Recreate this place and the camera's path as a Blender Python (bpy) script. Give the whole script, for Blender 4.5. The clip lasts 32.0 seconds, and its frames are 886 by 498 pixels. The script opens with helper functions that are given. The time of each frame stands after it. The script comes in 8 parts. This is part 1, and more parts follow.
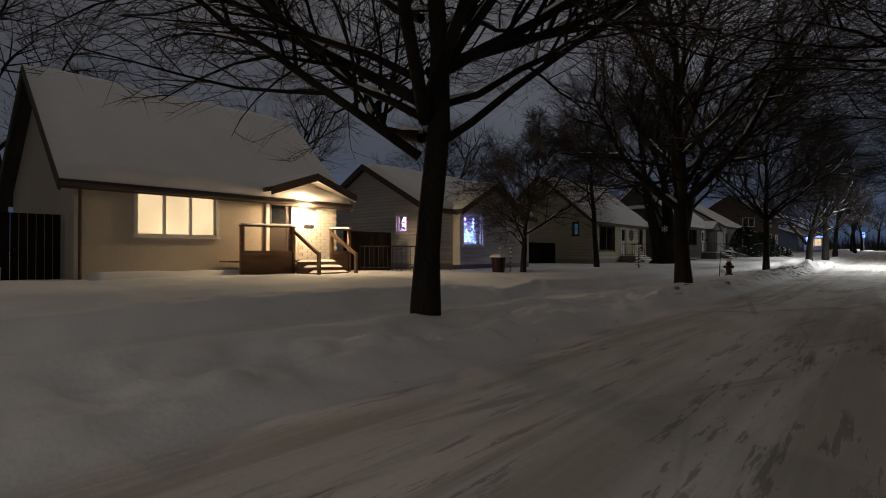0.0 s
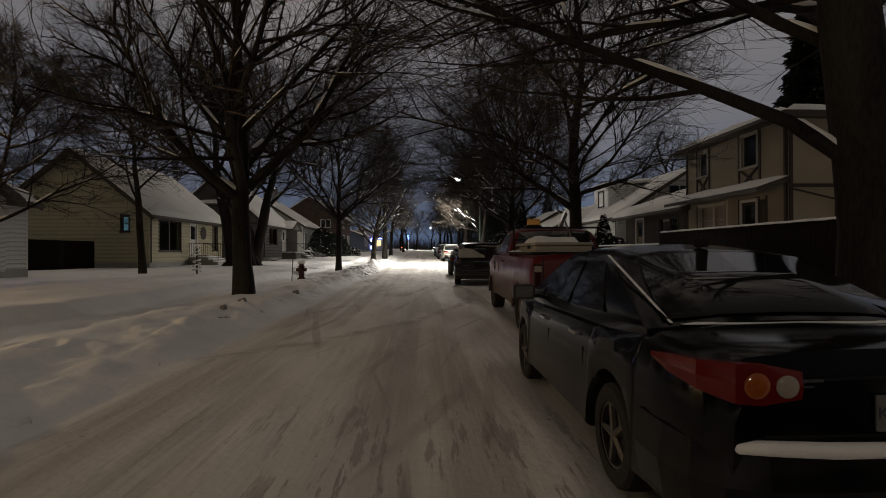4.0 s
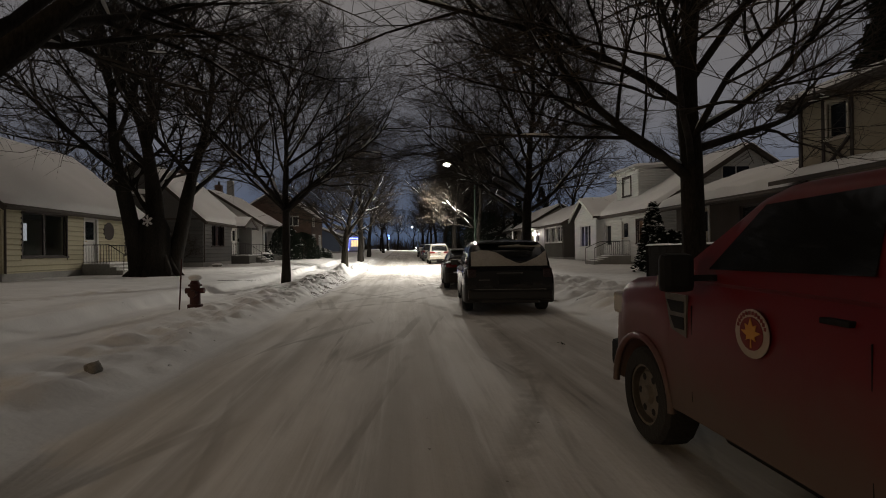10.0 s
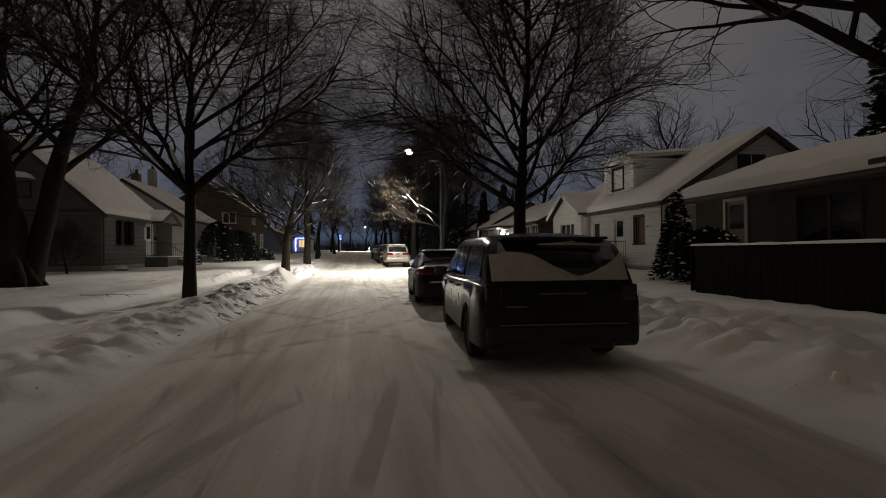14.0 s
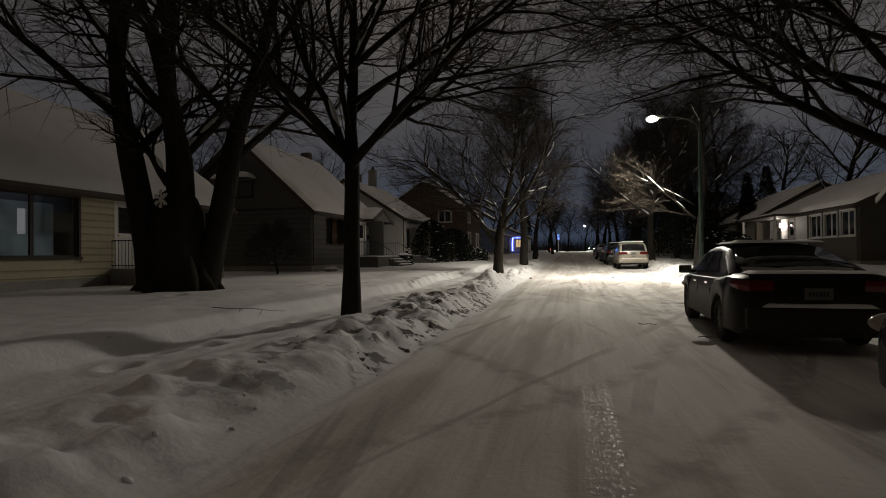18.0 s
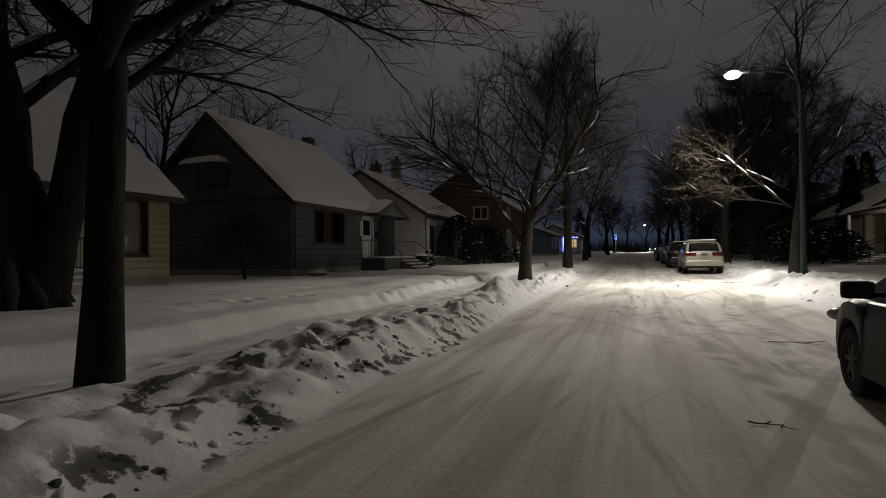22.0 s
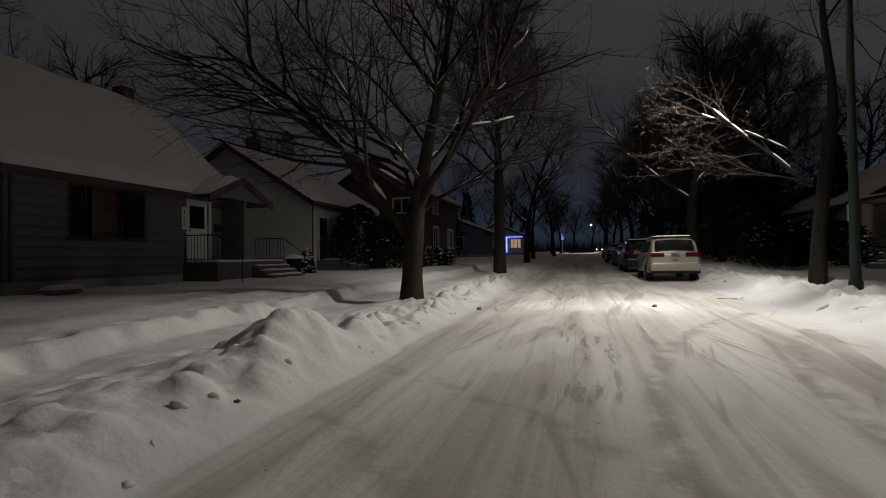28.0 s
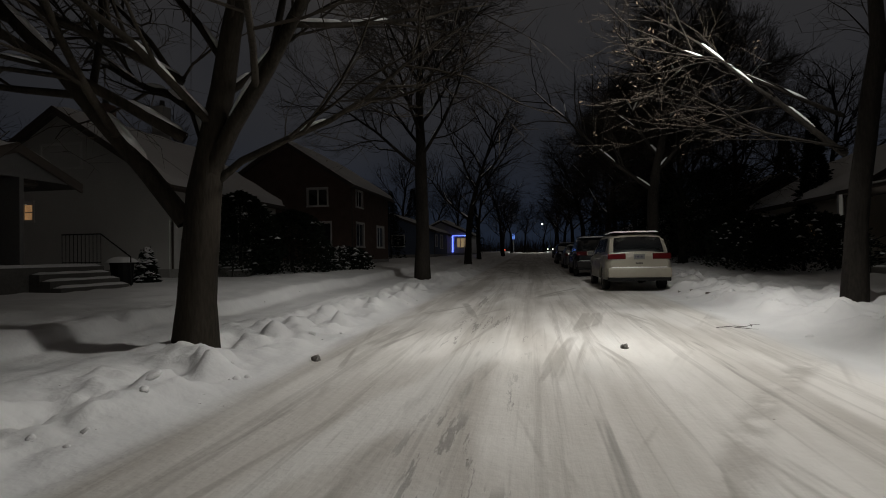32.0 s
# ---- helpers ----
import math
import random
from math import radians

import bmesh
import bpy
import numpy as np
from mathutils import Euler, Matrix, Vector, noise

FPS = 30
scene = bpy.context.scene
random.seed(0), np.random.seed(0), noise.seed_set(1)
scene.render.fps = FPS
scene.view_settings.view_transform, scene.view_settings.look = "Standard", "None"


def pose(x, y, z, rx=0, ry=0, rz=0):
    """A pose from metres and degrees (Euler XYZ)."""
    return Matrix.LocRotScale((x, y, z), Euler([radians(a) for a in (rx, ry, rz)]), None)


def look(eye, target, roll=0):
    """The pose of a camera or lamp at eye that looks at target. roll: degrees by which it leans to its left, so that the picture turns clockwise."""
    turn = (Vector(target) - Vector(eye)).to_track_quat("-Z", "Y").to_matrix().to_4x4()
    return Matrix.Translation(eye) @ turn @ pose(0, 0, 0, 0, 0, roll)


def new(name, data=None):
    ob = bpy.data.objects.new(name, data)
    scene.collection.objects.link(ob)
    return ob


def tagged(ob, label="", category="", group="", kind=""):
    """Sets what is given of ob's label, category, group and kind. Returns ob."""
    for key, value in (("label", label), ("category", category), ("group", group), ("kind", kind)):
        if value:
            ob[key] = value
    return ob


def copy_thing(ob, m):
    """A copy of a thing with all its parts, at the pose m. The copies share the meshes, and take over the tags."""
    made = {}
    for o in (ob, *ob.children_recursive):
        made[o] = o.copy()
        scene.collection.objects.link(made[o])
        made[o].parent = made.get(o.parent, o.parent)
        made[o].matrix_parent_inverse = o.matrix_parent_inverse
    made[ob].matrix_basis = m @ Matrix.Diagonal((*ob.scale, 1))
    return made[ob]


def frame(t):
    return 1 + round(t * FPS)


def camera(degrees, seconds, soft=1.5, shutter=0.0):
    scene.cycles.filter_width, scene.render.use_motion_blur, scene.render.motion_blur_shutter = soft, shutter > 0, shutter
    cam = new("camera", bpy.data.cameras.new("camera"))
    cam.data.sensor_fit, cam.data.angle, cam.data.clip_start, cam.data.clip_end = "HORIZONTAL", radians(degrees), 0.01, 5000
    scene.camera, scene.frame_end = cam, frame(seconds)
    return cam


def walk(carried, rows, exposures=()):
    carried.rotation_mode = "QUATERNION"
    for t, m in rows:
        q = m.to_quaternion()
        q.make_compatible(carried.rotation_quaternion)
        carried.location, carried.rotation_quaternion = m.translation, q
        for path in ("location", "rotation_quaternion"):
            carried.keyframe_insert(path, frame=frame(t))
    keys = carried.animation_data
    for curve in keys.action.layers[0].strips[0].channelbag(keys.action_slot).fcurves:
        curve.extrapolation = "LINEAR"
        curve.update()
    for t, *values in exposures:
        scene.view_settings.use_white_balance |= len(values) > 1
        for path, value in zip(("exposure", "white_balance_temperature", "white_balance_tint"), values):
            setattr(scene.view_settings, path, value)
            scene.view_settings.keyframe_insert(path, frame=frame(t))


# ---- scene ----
cam = camera(81.0, 32.0, soft=1.0)
PATH = [
    (0.0, -0.293, 5.927, 1.186, 40.72, 0.42, -0.02),
    (0.5, -0.550, 6.370, 1.203, 34.50, 0.42, 0.02),
    (1.0, -0.648, 6.865, 1.214, 26.74, 0.37, 0.04),
    (1.5, -0.735, 7.419, 1.224, 19.34, 0.30, -0.01),
    (2.0, -0.772, 8.022, 1.233, 13.16, 0.22, 0.02),
    (2.5, -0.823, 8.666, 1.257, 9.11, 0.23, 0.04),
    (3.0, -0.807, 9.314, 1.262, 4.54, 0.23, 0.09),
    (3.5, -0.848, 9.981, 1.266, 0.90, 0.24, 0.15),
    (4.0, -0.890, 10.588, 1.271, -2.32, 0.27, 0.21),
    (4.5, -0.959, 11.247, 1.282, -3.38, 0.26, 0.24),
    (6.5, -1.131, 13.951, 1.352, -4.64, 0.31, 0.26),
    (7.0, -1.137, 14.599, 1.356, -4.54, 0.31, 0.30),
    (7.5, -1.152, 15.294, 1.349, -4.75, 0.23, 0.34),
    (8.0, -1.181, 15.986, 1.357, -4.64, 0.25, 0.36),
    (8.5, -1.189, 16.648, 1.356, -4.74, 0.23, 0.34),
    (9.0, -1.165, 17.347, 1.362, -4.53, 0.25, 0.41),
    (9.5, -1.094, 18.058, 1.368, -4.44, 0.24, 0.53),
    (10.0, -0.985, 18.738, 1.377, -4.39, 0.23, 0.68),
    (10.5, -0.876, 19.389, 1.386, -4.85, 0.27, 0.73),
    (11.0, -0.775, 20.052, 1.383, -5.68, 0.28, 0.63),
    (11.5, -0.764, 20.697, 1.388, -6.29, 0.32, 0.53),
    (12.0, -0.789, 21.365, 1.392, -7.64, 0.32, 0.46),
    (12.5, -0.860, 22.095, 1.395, -8.02, 0.29, 0.43),
    (13.0, -0.936, 22.764, 1.396, -8.74, 0.28, 0.45),
    (13.5, -1.024, 23.314, 1.395, -9.14, 0.30, 0.48),
    (15.5, -1.374, 26.417, 1.325, -10.97, 0.33, 0.51),
    (16.0, -1.583, 27.123, 1.298, -9.83, 0.31, 0.60),
    (16.5, -1.682, 27.781, 1.291, -1.41, 0.39, 0.68),
    (17.0, -1.640, 28.433, 1.296, 7.28, 0.49, 0.70),
    (17.5, -1.598, 29.125, 1.299, 11.16, 0.61, 0.71),
    (18.0, -1.529, 29.856, 1.297, 14.01, 0.63, 0.66),
    (18.5, -1.478, 30.576, 1.300, 15.96, 0.59, 0.58),
    (19.0, -1.480, 31.282, 1.319, 18.00, 0.62, 0.47),
    (19.5, -1.412, 31.981, 1.326, 18.88, 0.64, 0.46),
    (20.0, -1.359, 32.619, 1.314, 19.87, 0.64, 0.53),
    (20.5, -1.300, 33.311, 1.306, 20.51, 0.73, 0.61),
    (21.0, -1.233, 33.971, 1.292, 20.83, 0.76, 0.62),
    (21.5, -1.197, 34.620, 1.289, 20.64, 0.77, 0.55),
    (22.0, -1.194, 35.271, 1.287, 20.08, 0.77, 0.53),
    (22.5, -1.195, 35.957, 1.286, 20.01, 0.79, 0.52),
    (23.0, -1.166, 36.644, 1.277, 19.80, 0.72, 0.49),
    (23.5, -1.176, 37.322, 1.280, 19.91, 0.71, 0.43),
    (24.0, -1.120, 37.990, 1.286, 19.90, 0.71, 0.44),
    (24.5, -1.111, 38.625, 1.301, 20.11, 0.70, 0.49),
    (25.0, -1.119, 39.312, 1.317, 19.97, 0.68, 0.56),
    (25.5, -1.141, 39.941, 1.331, 19.61, 0.68, 0.59),
    (27.5, -1.245, 42.680, 1.312, 15.31, 0.80, 0.68),
    (28.0, -1.297, 43.336, 1.303, 14.68, 0.84, 0.75),
    (28.5, -1.343, 43.989, 1.293, 14.18, 0.85, 0.85),
    (29.0, -1.390, 44.638, 1.290, 14.84, 0.88, 0.91),
    (29.5, -1.348, 45.309, 1.296, 15.50, 0.94, 0.91),
    (30.0, -1.324, 45.996, 1.300, 15.82, 0.96, 0.93),
    (30.5, -1.271, 46.687, 1.309, 16.10, 0.96, 0.96),
    (31.0, -1.144, 47.342, 1.326, 16.56, 0.94, 0.97),
    (31.5, -0.961, 48.034, 1.346, 14.45, 0.84, 0.95),
    (32.0, -0.844, 48.724, 1.366, 9.72, 0.72, 0.85),
]
walk(cam, [(t, pose(x, y, z, 90 + pitch, roll, yaw)) for t, x, y, z, yaw, pitch, roll in PATH],
     exposures=((0, -0.2, 5950, 10), (2, 0.15, 6300, 10), (4, 0.5, 6550, 10), (9, 0.43, 6650, 10), (13, 0.0, 6750, 10), (16, -0.45, 6950, 10), (19, -0.87, 6800, 10), (23, -1.24, 6550, 10), (25.5, -1.62, 6500, 10), (28, -1.8, 6450, 10), (30, -2.13, 6300, 10), (32, -2.35, 6250, 10)))

# ---- world and large lights ----
world = bpy.data.worlds.new("night_sky")
scene.world = world
world.use_nodes = True
wn, wl = world.node_tree.nodes, world.node_tree.links
wn.clear()
w_out = wn.new("ShaderNodeOutputWorld")
w_bg = wn.new("ShaderNodeBackground")
w_tc = wn.new("ShaderNodeTexCoord")
w_sep = wn.new("ShaderNodeSeparateXYZ")
w_ramp = wn.new("ShaderNodeValToRGB")
w_noise = wn.new("ShaderNodeTexNoise")
w_mix = wn.new("ShaderNodeMix")
w_mix.data_type = "RGBA"
w_noise.inputs["Scale"].default_value = 2.2
w_noise.inputs["Detail"].default_value = 4
w_noise.inputs["Roughness"].default_value = 0.5
w_ramp.color_ramp.elements[0].position = 0.0
w_ramp.color_ramp.elements[0].color = (0.034, 0.051, 0.090, 1)
w_ramp.color_ramp.elements[1].position = 1.0
w_ramp.color_ramp.elements[1].color = (0.225, 0.196, 0.165, 1)
e = w_ramp.color_ramp.elements.new(0.55)
e.color = (0.098, 0.092, 0.090, 1)
e = w_ramp.color_ramp.elements.new(0.22)
e.color = (0.060, 0.063, 0.075, 1)
wl.new(w_tc.outputs["Generated"], w_sep.inputs[0])
wl.new(w_sep.outputs["Z"], w_ramp.inputs["Fac"])
wl.new(w_tc.outputs["Generated"], w_noise.inputs["Vector"])
w_cl = wn.new("ShaderNodeMapRange")
w_cl.inputs["From Min"].default_value = 0.35
w_cl.inputs["From Max"].default_value = 0.7
wl.new(w_noise.outputs["Fac"], w_cl.inputs["Value"])
w_cl.inputs["To Max"].default_value = 0.75
wl.new(w_cl.outputs["Result"], w_mix.inputs["Factor"])
wl.new(w_ramp.outputs["Color"], w_mix.inputs["A"])
w_lift = wn.new("ShaderNodeMix")
w_lift.data_type = "RGBA"
w_lift.blend_type = "MULTIPLY"
w_lift.inputs["Factor"].default_value = 1.0
w_lift.inputs["B"].default_value = (1.75, 1.65, 1.5, 1)
wl.new(w_ramp.outputs["Color"], w_lift.inputs["A"])
wl.new(w_lift.outputs["Result"], w_mix.inputs["B"])
# the sky is set brighter up the street, dimmer behind to darken surfaces facing back
w_glow = wn.new("ShaderNodeMapRange")
for k, v in (("From Min", -0.9), ("From Max", 0.9), ("To Min", 0.22), ("To Max", 1.30)):
    w_glow.inputs[k].default_value = v
wl.new(w_sep.outputs["Y"], w_glow.inputs["Value"])
wl.new(w_glow.outputs["Result"], w_bg.inputs["Strength"])
wl.new(w_mix.outputs["Result"], w_bg.inputs["Color"])
wl.new(w_bg.outputs["Background"], w_out.inputs["Surface"])


def lamp(name, kind, m, watts, colour, size=0.1, spread=None):
    d = bpy.data.lights.new(name, kind)
    d.energy, d.color = watts, colour
    if kind == "AREA":
        d.size = size
        if spread:
            d.spread = radians(spread)
    elif kind == "SPOT":
        d.spot_size, d.spot_blend, d.shadow_soft_size = radians(spread), 0.7, size
    else:
        d.shadow_soft_size = size
    ob = new(name, d)
    ob.matrix_basis = m
    return ob


STREET_WHITE = (1.0, 0.95, 0.86)


def climb(y):
    """The street climbs gently from the last houses of the walk on."""
    return 0.0125 * (0 if y < 42 else (y - 42) ** 2 / 16 if y < 50 else min(y, 200) - 46)


LAMP_HEAD = (2.15, 56.0, 7.55)


def street_beams(x, y, colour, down, back, ahead):
    """One luminaire: a pool below it and the wide throw along the road both ways."""
    eye = (x, y, 7.43 + (climb(y) if y > 60 else 0))
    for side in (-1, 1):
        lamp("street_light", "SPOT", look(eye, (x - 2.9, y + 5.2 * side, 0)), down, colour, 0.28, 94)
    lamp("street_light", "SPOT", look(eye, (x - 3.3, y, 0)), down * 0.25, colour, 0.28, 134)
    if back:
        lamp("street_light", "SPOT", look(eye, (x - 2.3, y - 24, 0)), back, colour, 0.28, 52)
    if ahead:
        lamp("street_light", "SPOT", look(eye, (x - 2.3, y + 24, 0)), ahead, colour, 0.28, 52)


street_beams(LAMP_HEAD[0], LAMP_HEAD[1], STREET_WHITE, 6900, 3600, 6500)
street_beams(2.15, -12.0, (1.0, 0.82, 0.62), 1300, 0, 1200)
street_beams(2.15, 190.0, STREET_WHITE, 11000, 6000, 0)
lamp("porch_light", "POINT", pose(-13.5, 15.05, 2.62), 520, (1.0, 0.66, 0.32), 0.06)

lamp("window_lights_glow", "POINT", pose(-13.38, 23.1, 2.1), 8, (0.46, 0.40, 1.0), 0.1)

# ---- materials ----


def mat(name, base, rough=0.7, metal=0.0, var=0.12, scale=6.0, bump=0.0, bump_scale=40.0, spec=0.4, base2=None, stretch=None, coat=0.0):
    """A surface with broad stains and fine grain in colour, and fine relief."""
    m = bpy.data.materials.new(name)
    m.use_nodes = True
    n, l = m.node_tree.nodes, m.node_tree.links
    b = n["Principled BSDF"]
    b.inputs["Roughness"].default_value = rough
    b.inputs["Metallic"].default_value = metal
    b.inputs["Specular IOR Level"].default_value = spec
    b.inputs["Coat Weight"].default_value = coat
    b.inputs["Coat Roughness"].default_value = 0.08
    tc = n.new("ShaderNodeTexCoord")
    mp = n.new("ShaderNodeMapping")
    if stretch:
        mp.inputs["Scale"].default_value = stretch
    l.new(tc.outputs["Object"], mp.inputs["Vector"])
    n1, n2 = n.new("ShaderNodeTexNoise"), n.new("ShaderNodeTexNoise")
    n1.inputs["Scale"].default_value = scale * 0.15
    n1.inputs["Detail"].default_value = 5
    n2.inputs["Scale"].default_value = scale * 3
    n2.inputs["Detail"].default_value = 4
    l.new(mp.outputs[0], n1.inputs["Vector"])
    l.new(mp.outputs[0], n2.inputs["Vector"])
    add = n.new("ShaderNodeMath")
    add.operation = "MULTIPLY_ADD"
    add.inputs[1].default_value = 0.6
    l.new(n1.outputs["Fac"], add.inputs[0])
    half = n.new("ShaderNodeMath")
    half.operation = "MULTIPLY"
    half.inputs[1].default_value = 0.4
    l.new(n2.outputs["Fac"], half.inputs[0])
    l.new(half.outputs[0], add.inputs[2])
    mr = n.new("ShaderNodeMapRange")
    mr.inputs["From Min"].default_value, mr.inputs["From Max"].default_value = 0.3, 0.7
    l.new(add.outputs[0], mr.inputs["Value"])
    mix = n.new("ShaderNodeMix")
    mix.data_type = "RGBA"
    other = base2 or [c * (1 - 2.2 * var) for c in base]
    mix.inputs["A"].default_value = (*other, 1)
    mix.inputs["B"].default_value = (*[min(1, c * (1 + var)) for c in base], 1)
    l.new(mr.outputs[0], mix.inputs["Factor"])
    l.new(mix.outputs["Result"], b.inputs["Base Color"])
    if bump:
        n3, bp = n.new("ShaderNodeTexNoise"), n.new("ShaderNodeBump")
        n3.inputs["Scale"].default_value = bump_scale
        n3.inputs["Detail"].default_value = 6
        l.new(mp.outputs[0], n3.inputs["Vector"])
        bp.inputs["Strength"].default_value = bump
        bp.inputs["Distance"].default_value = 0.02
        l.new(n3.outputs["Fac"], bp.inputs["Height"])
        l.new(bp.outputs["Normal"], b.inputs["Normal"])
    return m


def glow(name, colour, strength, patches=0.0, scale=3.0):
    """What emits: a lit window, a bulb, a painted reflection, with uneven brightness."""
    m = bpy.data.materials.new(name)
    m.use_nodes = True
    n, l = m.node_tree.nodes, m.node_tree.links
    b = n["Principled BSDF"]
    b.inputs["Base Color"].default_value = (*[c * 0.5 for c in colour], 1)
    b.inputs["Emission Strength"].default_value = strength
    b.inputs["Emission Color"].default_value = (*colour, 1)
    if patches:
        tc, nz, mr = n.new("ShaderNodeTexCoord"), n.new("ShaderNodeTexNoise"), n.new("ShaderNodeMapRange")
        nz.inputs["Scale"].default_value = scale
        l.new(tc.outputs["Object"], nz.inputs["Vector"])
        l.new(nz.outputs["Fac"], mr.inputs["Value"])
        mr.inputs["From Min"].default_value, mr.inputs["From Max"].default_value = 0.35, 0.65
        mr.inputs["To Min"].default_value, mr.inputs["To Max"].default_value = strength * (1 - patches), strength
        l.new(mr.outputs[0], b.inputs["Emission Strength"])
    return m


SNOW = mat("fresh_snow", (0.80, 0.80, 0.80), 0.85, var=0.03, scale=3, bump=0.25, bump_scale=30, spec=0.25)
BARK = mat("grey_bark", (0.030, 0.026, 0.022), 0.95, var=0.4, scale=12, bump=1.0, bump_scale=12, spec=0.15, stretch=(1, 1, 0.25))
TWIG = mat("dark_twigs", (0.060, 0.050, 0.041), 0.9, var=0.25, scale=20, spec=0.2)
MAPLE_BARK = mat("maple_bark", (0.043, 0.036, 0.028), 0.95, var=0.35, scale=12, bump=1.0, bump_scale=10, spec=0.15, stretch=(1, 1, 0.2))
PALE_TWIG = mat("pale_twigs", (0.050, 0.041, 0.032), 0.9, var=0.25, scale=20, spec=0.2)
LEAFY = mat("dry_leaves", (0.15, 0.112, 0.075), 0.8, var=0.3, scale=30)
DARK_NEEDLE = mat("evergreen_needles", (0.014, 0.020, 0.013), 0.9, var=0.3, scale=30, spec=0.2)


ICE = (-1.52, -1.16, 28.5, 36.5)  # a strip of wheel-polished ice: x from, to, y from, to


def snow_ground():
    """Snow over everything: packed and brownish on the road, clean beside it."""
    m = bpy.data.materials.new("street_snow")
    m.use_nodes = True
    n, l = m.node_tree.nodes, m.node_tree.links
    b = n["Principled BSDF"]
    b.inputs["Roughness"].default_value = 0.85
    b.inputs["Specular IOR Level"].default_value = 0.12
    tc, sep = n.new("ShaderNodeTexCoord"), n.new("ShaderNodeSeparateXYZ")
    l.new(tc.outputs["Object"], sep.inputs[0])

    def tex(scale, stretch=(1, 1, 1), detail=5, rough=0.55, turn=0.0):
        mp, t, spin = n.new("ShaderNodeMapping"), n.new("ShaderNodeTexNoise"), n.new("ShaderNodeMapping")
        spin.inputs["Rotation"].default_value = (0, 0, radians(turn))
        mp.inputs["Scale"].default_value = stretch
        t.inputs["Scale"].default_value, t.inputs["Detail"].default_value, t.inputs["Roughness"].default_value = scale, detail, rough
        l.new(tc.outputs["Object"], spin.inputs["Vector"])
        l.new(spin.outputs[0], mp.inputs["Vector"])
        l.new(mp.outputs[0], t.inputs["Vector"])
        return t.outputs["Fac"]

    def rng(sock, a, c, lo=0.0, hi=1.0):
        r = n.new("ShaderNodeMapRange")
        r.interpolation_type = "SMOOTHSTEP"
        for k, v in (("From Min", a), ("From Max", c), ("To Min", lo), ("To Max", hi)):
            r.inputs[k].default_value = v
        l.new(sock, r.inputs["Value"])
        return r.outputs[0]

    def mul(a, c):
        k = n.new("ShaderNodeMath")
        k.operation = "MULTIPLY"
        l.new(a, k.inputs[0])
        if isinstance(c, float):
            k.inputs[1].default_value = c
        else:
            l.new(c, k.inputs[1])
        return k.outputs[0]

    def mixed(f, a, c):
        k = n.new("ShaderNodeMix")
        k.data_type = "RGBA"
        l.new(f, k.inputs["Factor"])
        for s, v in (("A", a), ("B", c)):
            if isinstance(v, tuple):
                k.inputs[s].default_value = (*v, 1)
            else:
                l.new(v, k.inputs[s])
        return k.outputs["Result"]

    on_road = mul(rng(sep.outputs["X"], -3.75, -3.35), rng(sep.outputs["X"], 2.7, 2.2))
    col = mixed(rng(tex(0.9), 0.35, 0.65), (0.74, 0.74, 0.745), (0.82, 0.82, 0.82))
    packed = mixed(rng(tex(1.1, (1, 0.25, 1)), 0.35, 0.65), (0.60, 0.575, 0.54), (0.78, 0.76, 0.73))
    streaks = rng(tex(3.4, (1, 0.05, 1), 6, 0.7), 0.47, 0.68)
    packed = mixed(mul(streaks, 0.38), packed, (0.34, 0.315, 0.28))
    fine = rng(tex(13.0, (1, 0.02, 1), 4, 0.6), 0.52, 0.66)
    near = rng(sep.outputs["Y"], 36.0, 27.0)
    packed = mixed(mul(mul(fine, near), 0.38), packed, (0.82, 0.81, 0.79))
    paths = rng(tex(1.5, (1, 0.022, 1), 2, 0.5), 0.50, 0.62)
    packed = mixed(mul(paths, 0.50), packed, (0.40, 0.375, 0.34))
    plates = mul(rng(tex(0.55, (1.4, 0.35, 1), 2, 0.4), 0.52, 0.60), rng(tex(1.1, (1, 0.3, 1), 2, 0.4, 14), 0.42, 0.52))
    packed = mixed(mul(plates, 0.55), packed, (0.80, 0.79, 0.77))
    for turn, scale in ((9, 2.6), (-11, 2.1), (22, 1.7)):
        cross = mul(rng(tex(scale, (1, 0.035, 1), 3, 0.6, turn), 0.60, 0.66), rng(tex(0.35, (1, 1, 1), 3, 0.5, turn), 0.45, 0.58))
        packed = mixed(mul(cross, 0.55), packed, (0.33, 0.31, 0.28))
    for cx, cy, radius in ((-9.0, 40.0, 10.5), (-9.0, 40.0, 9.1), (12.0, 47.0, 12.7), (12.0, 47.0, 11.3), (9.3, 43.0, 9.5), (9.3, 43.0, 8.7), (-14.0, 27.0, 14.6)):
        away = n.new("ShaderNodeVectorMath")
        away.operation = "DISTANCE"
        flat = n.new("ShaderNodeCombineXYZ")
        l.new(sep.outputs["X"], flat.inputs[0])
        l.new(sep.outputs["Y"], flat.inputs[1])
        l.new(flat.outputs[0], away.inputs[0])
        away.inputs[1].default_value = (cx, cy, 0)
        ring = mul(rng(away.outputs["Value"], radius - 0.21, radius - 0.04), rng(away.outputs["Value"], radius + 0.21, radius + 0.04))
        ring = mul(ring, rng(tex(2.4, (1, 1, 1), 5, 0.6), 0.36, 0.60))
        packed = mixed(mul(ring, 0.55), packed, (0.34, 0.32, 0.29))
    bare = mul(rng(tex(0.9, (1.3, 0.3, 1), 2, 0.5), 0.46, 0.54), rng(tex(5.0, (1.6, 0.16, 1), 6, 0.72), 0.54, 0.585))
    packed = mixed(mul(mul(bare, rng(sep.outputs["Y"], 17.0, 13.0)), 0.5), packed, (0.13, 0.12, 0.11))
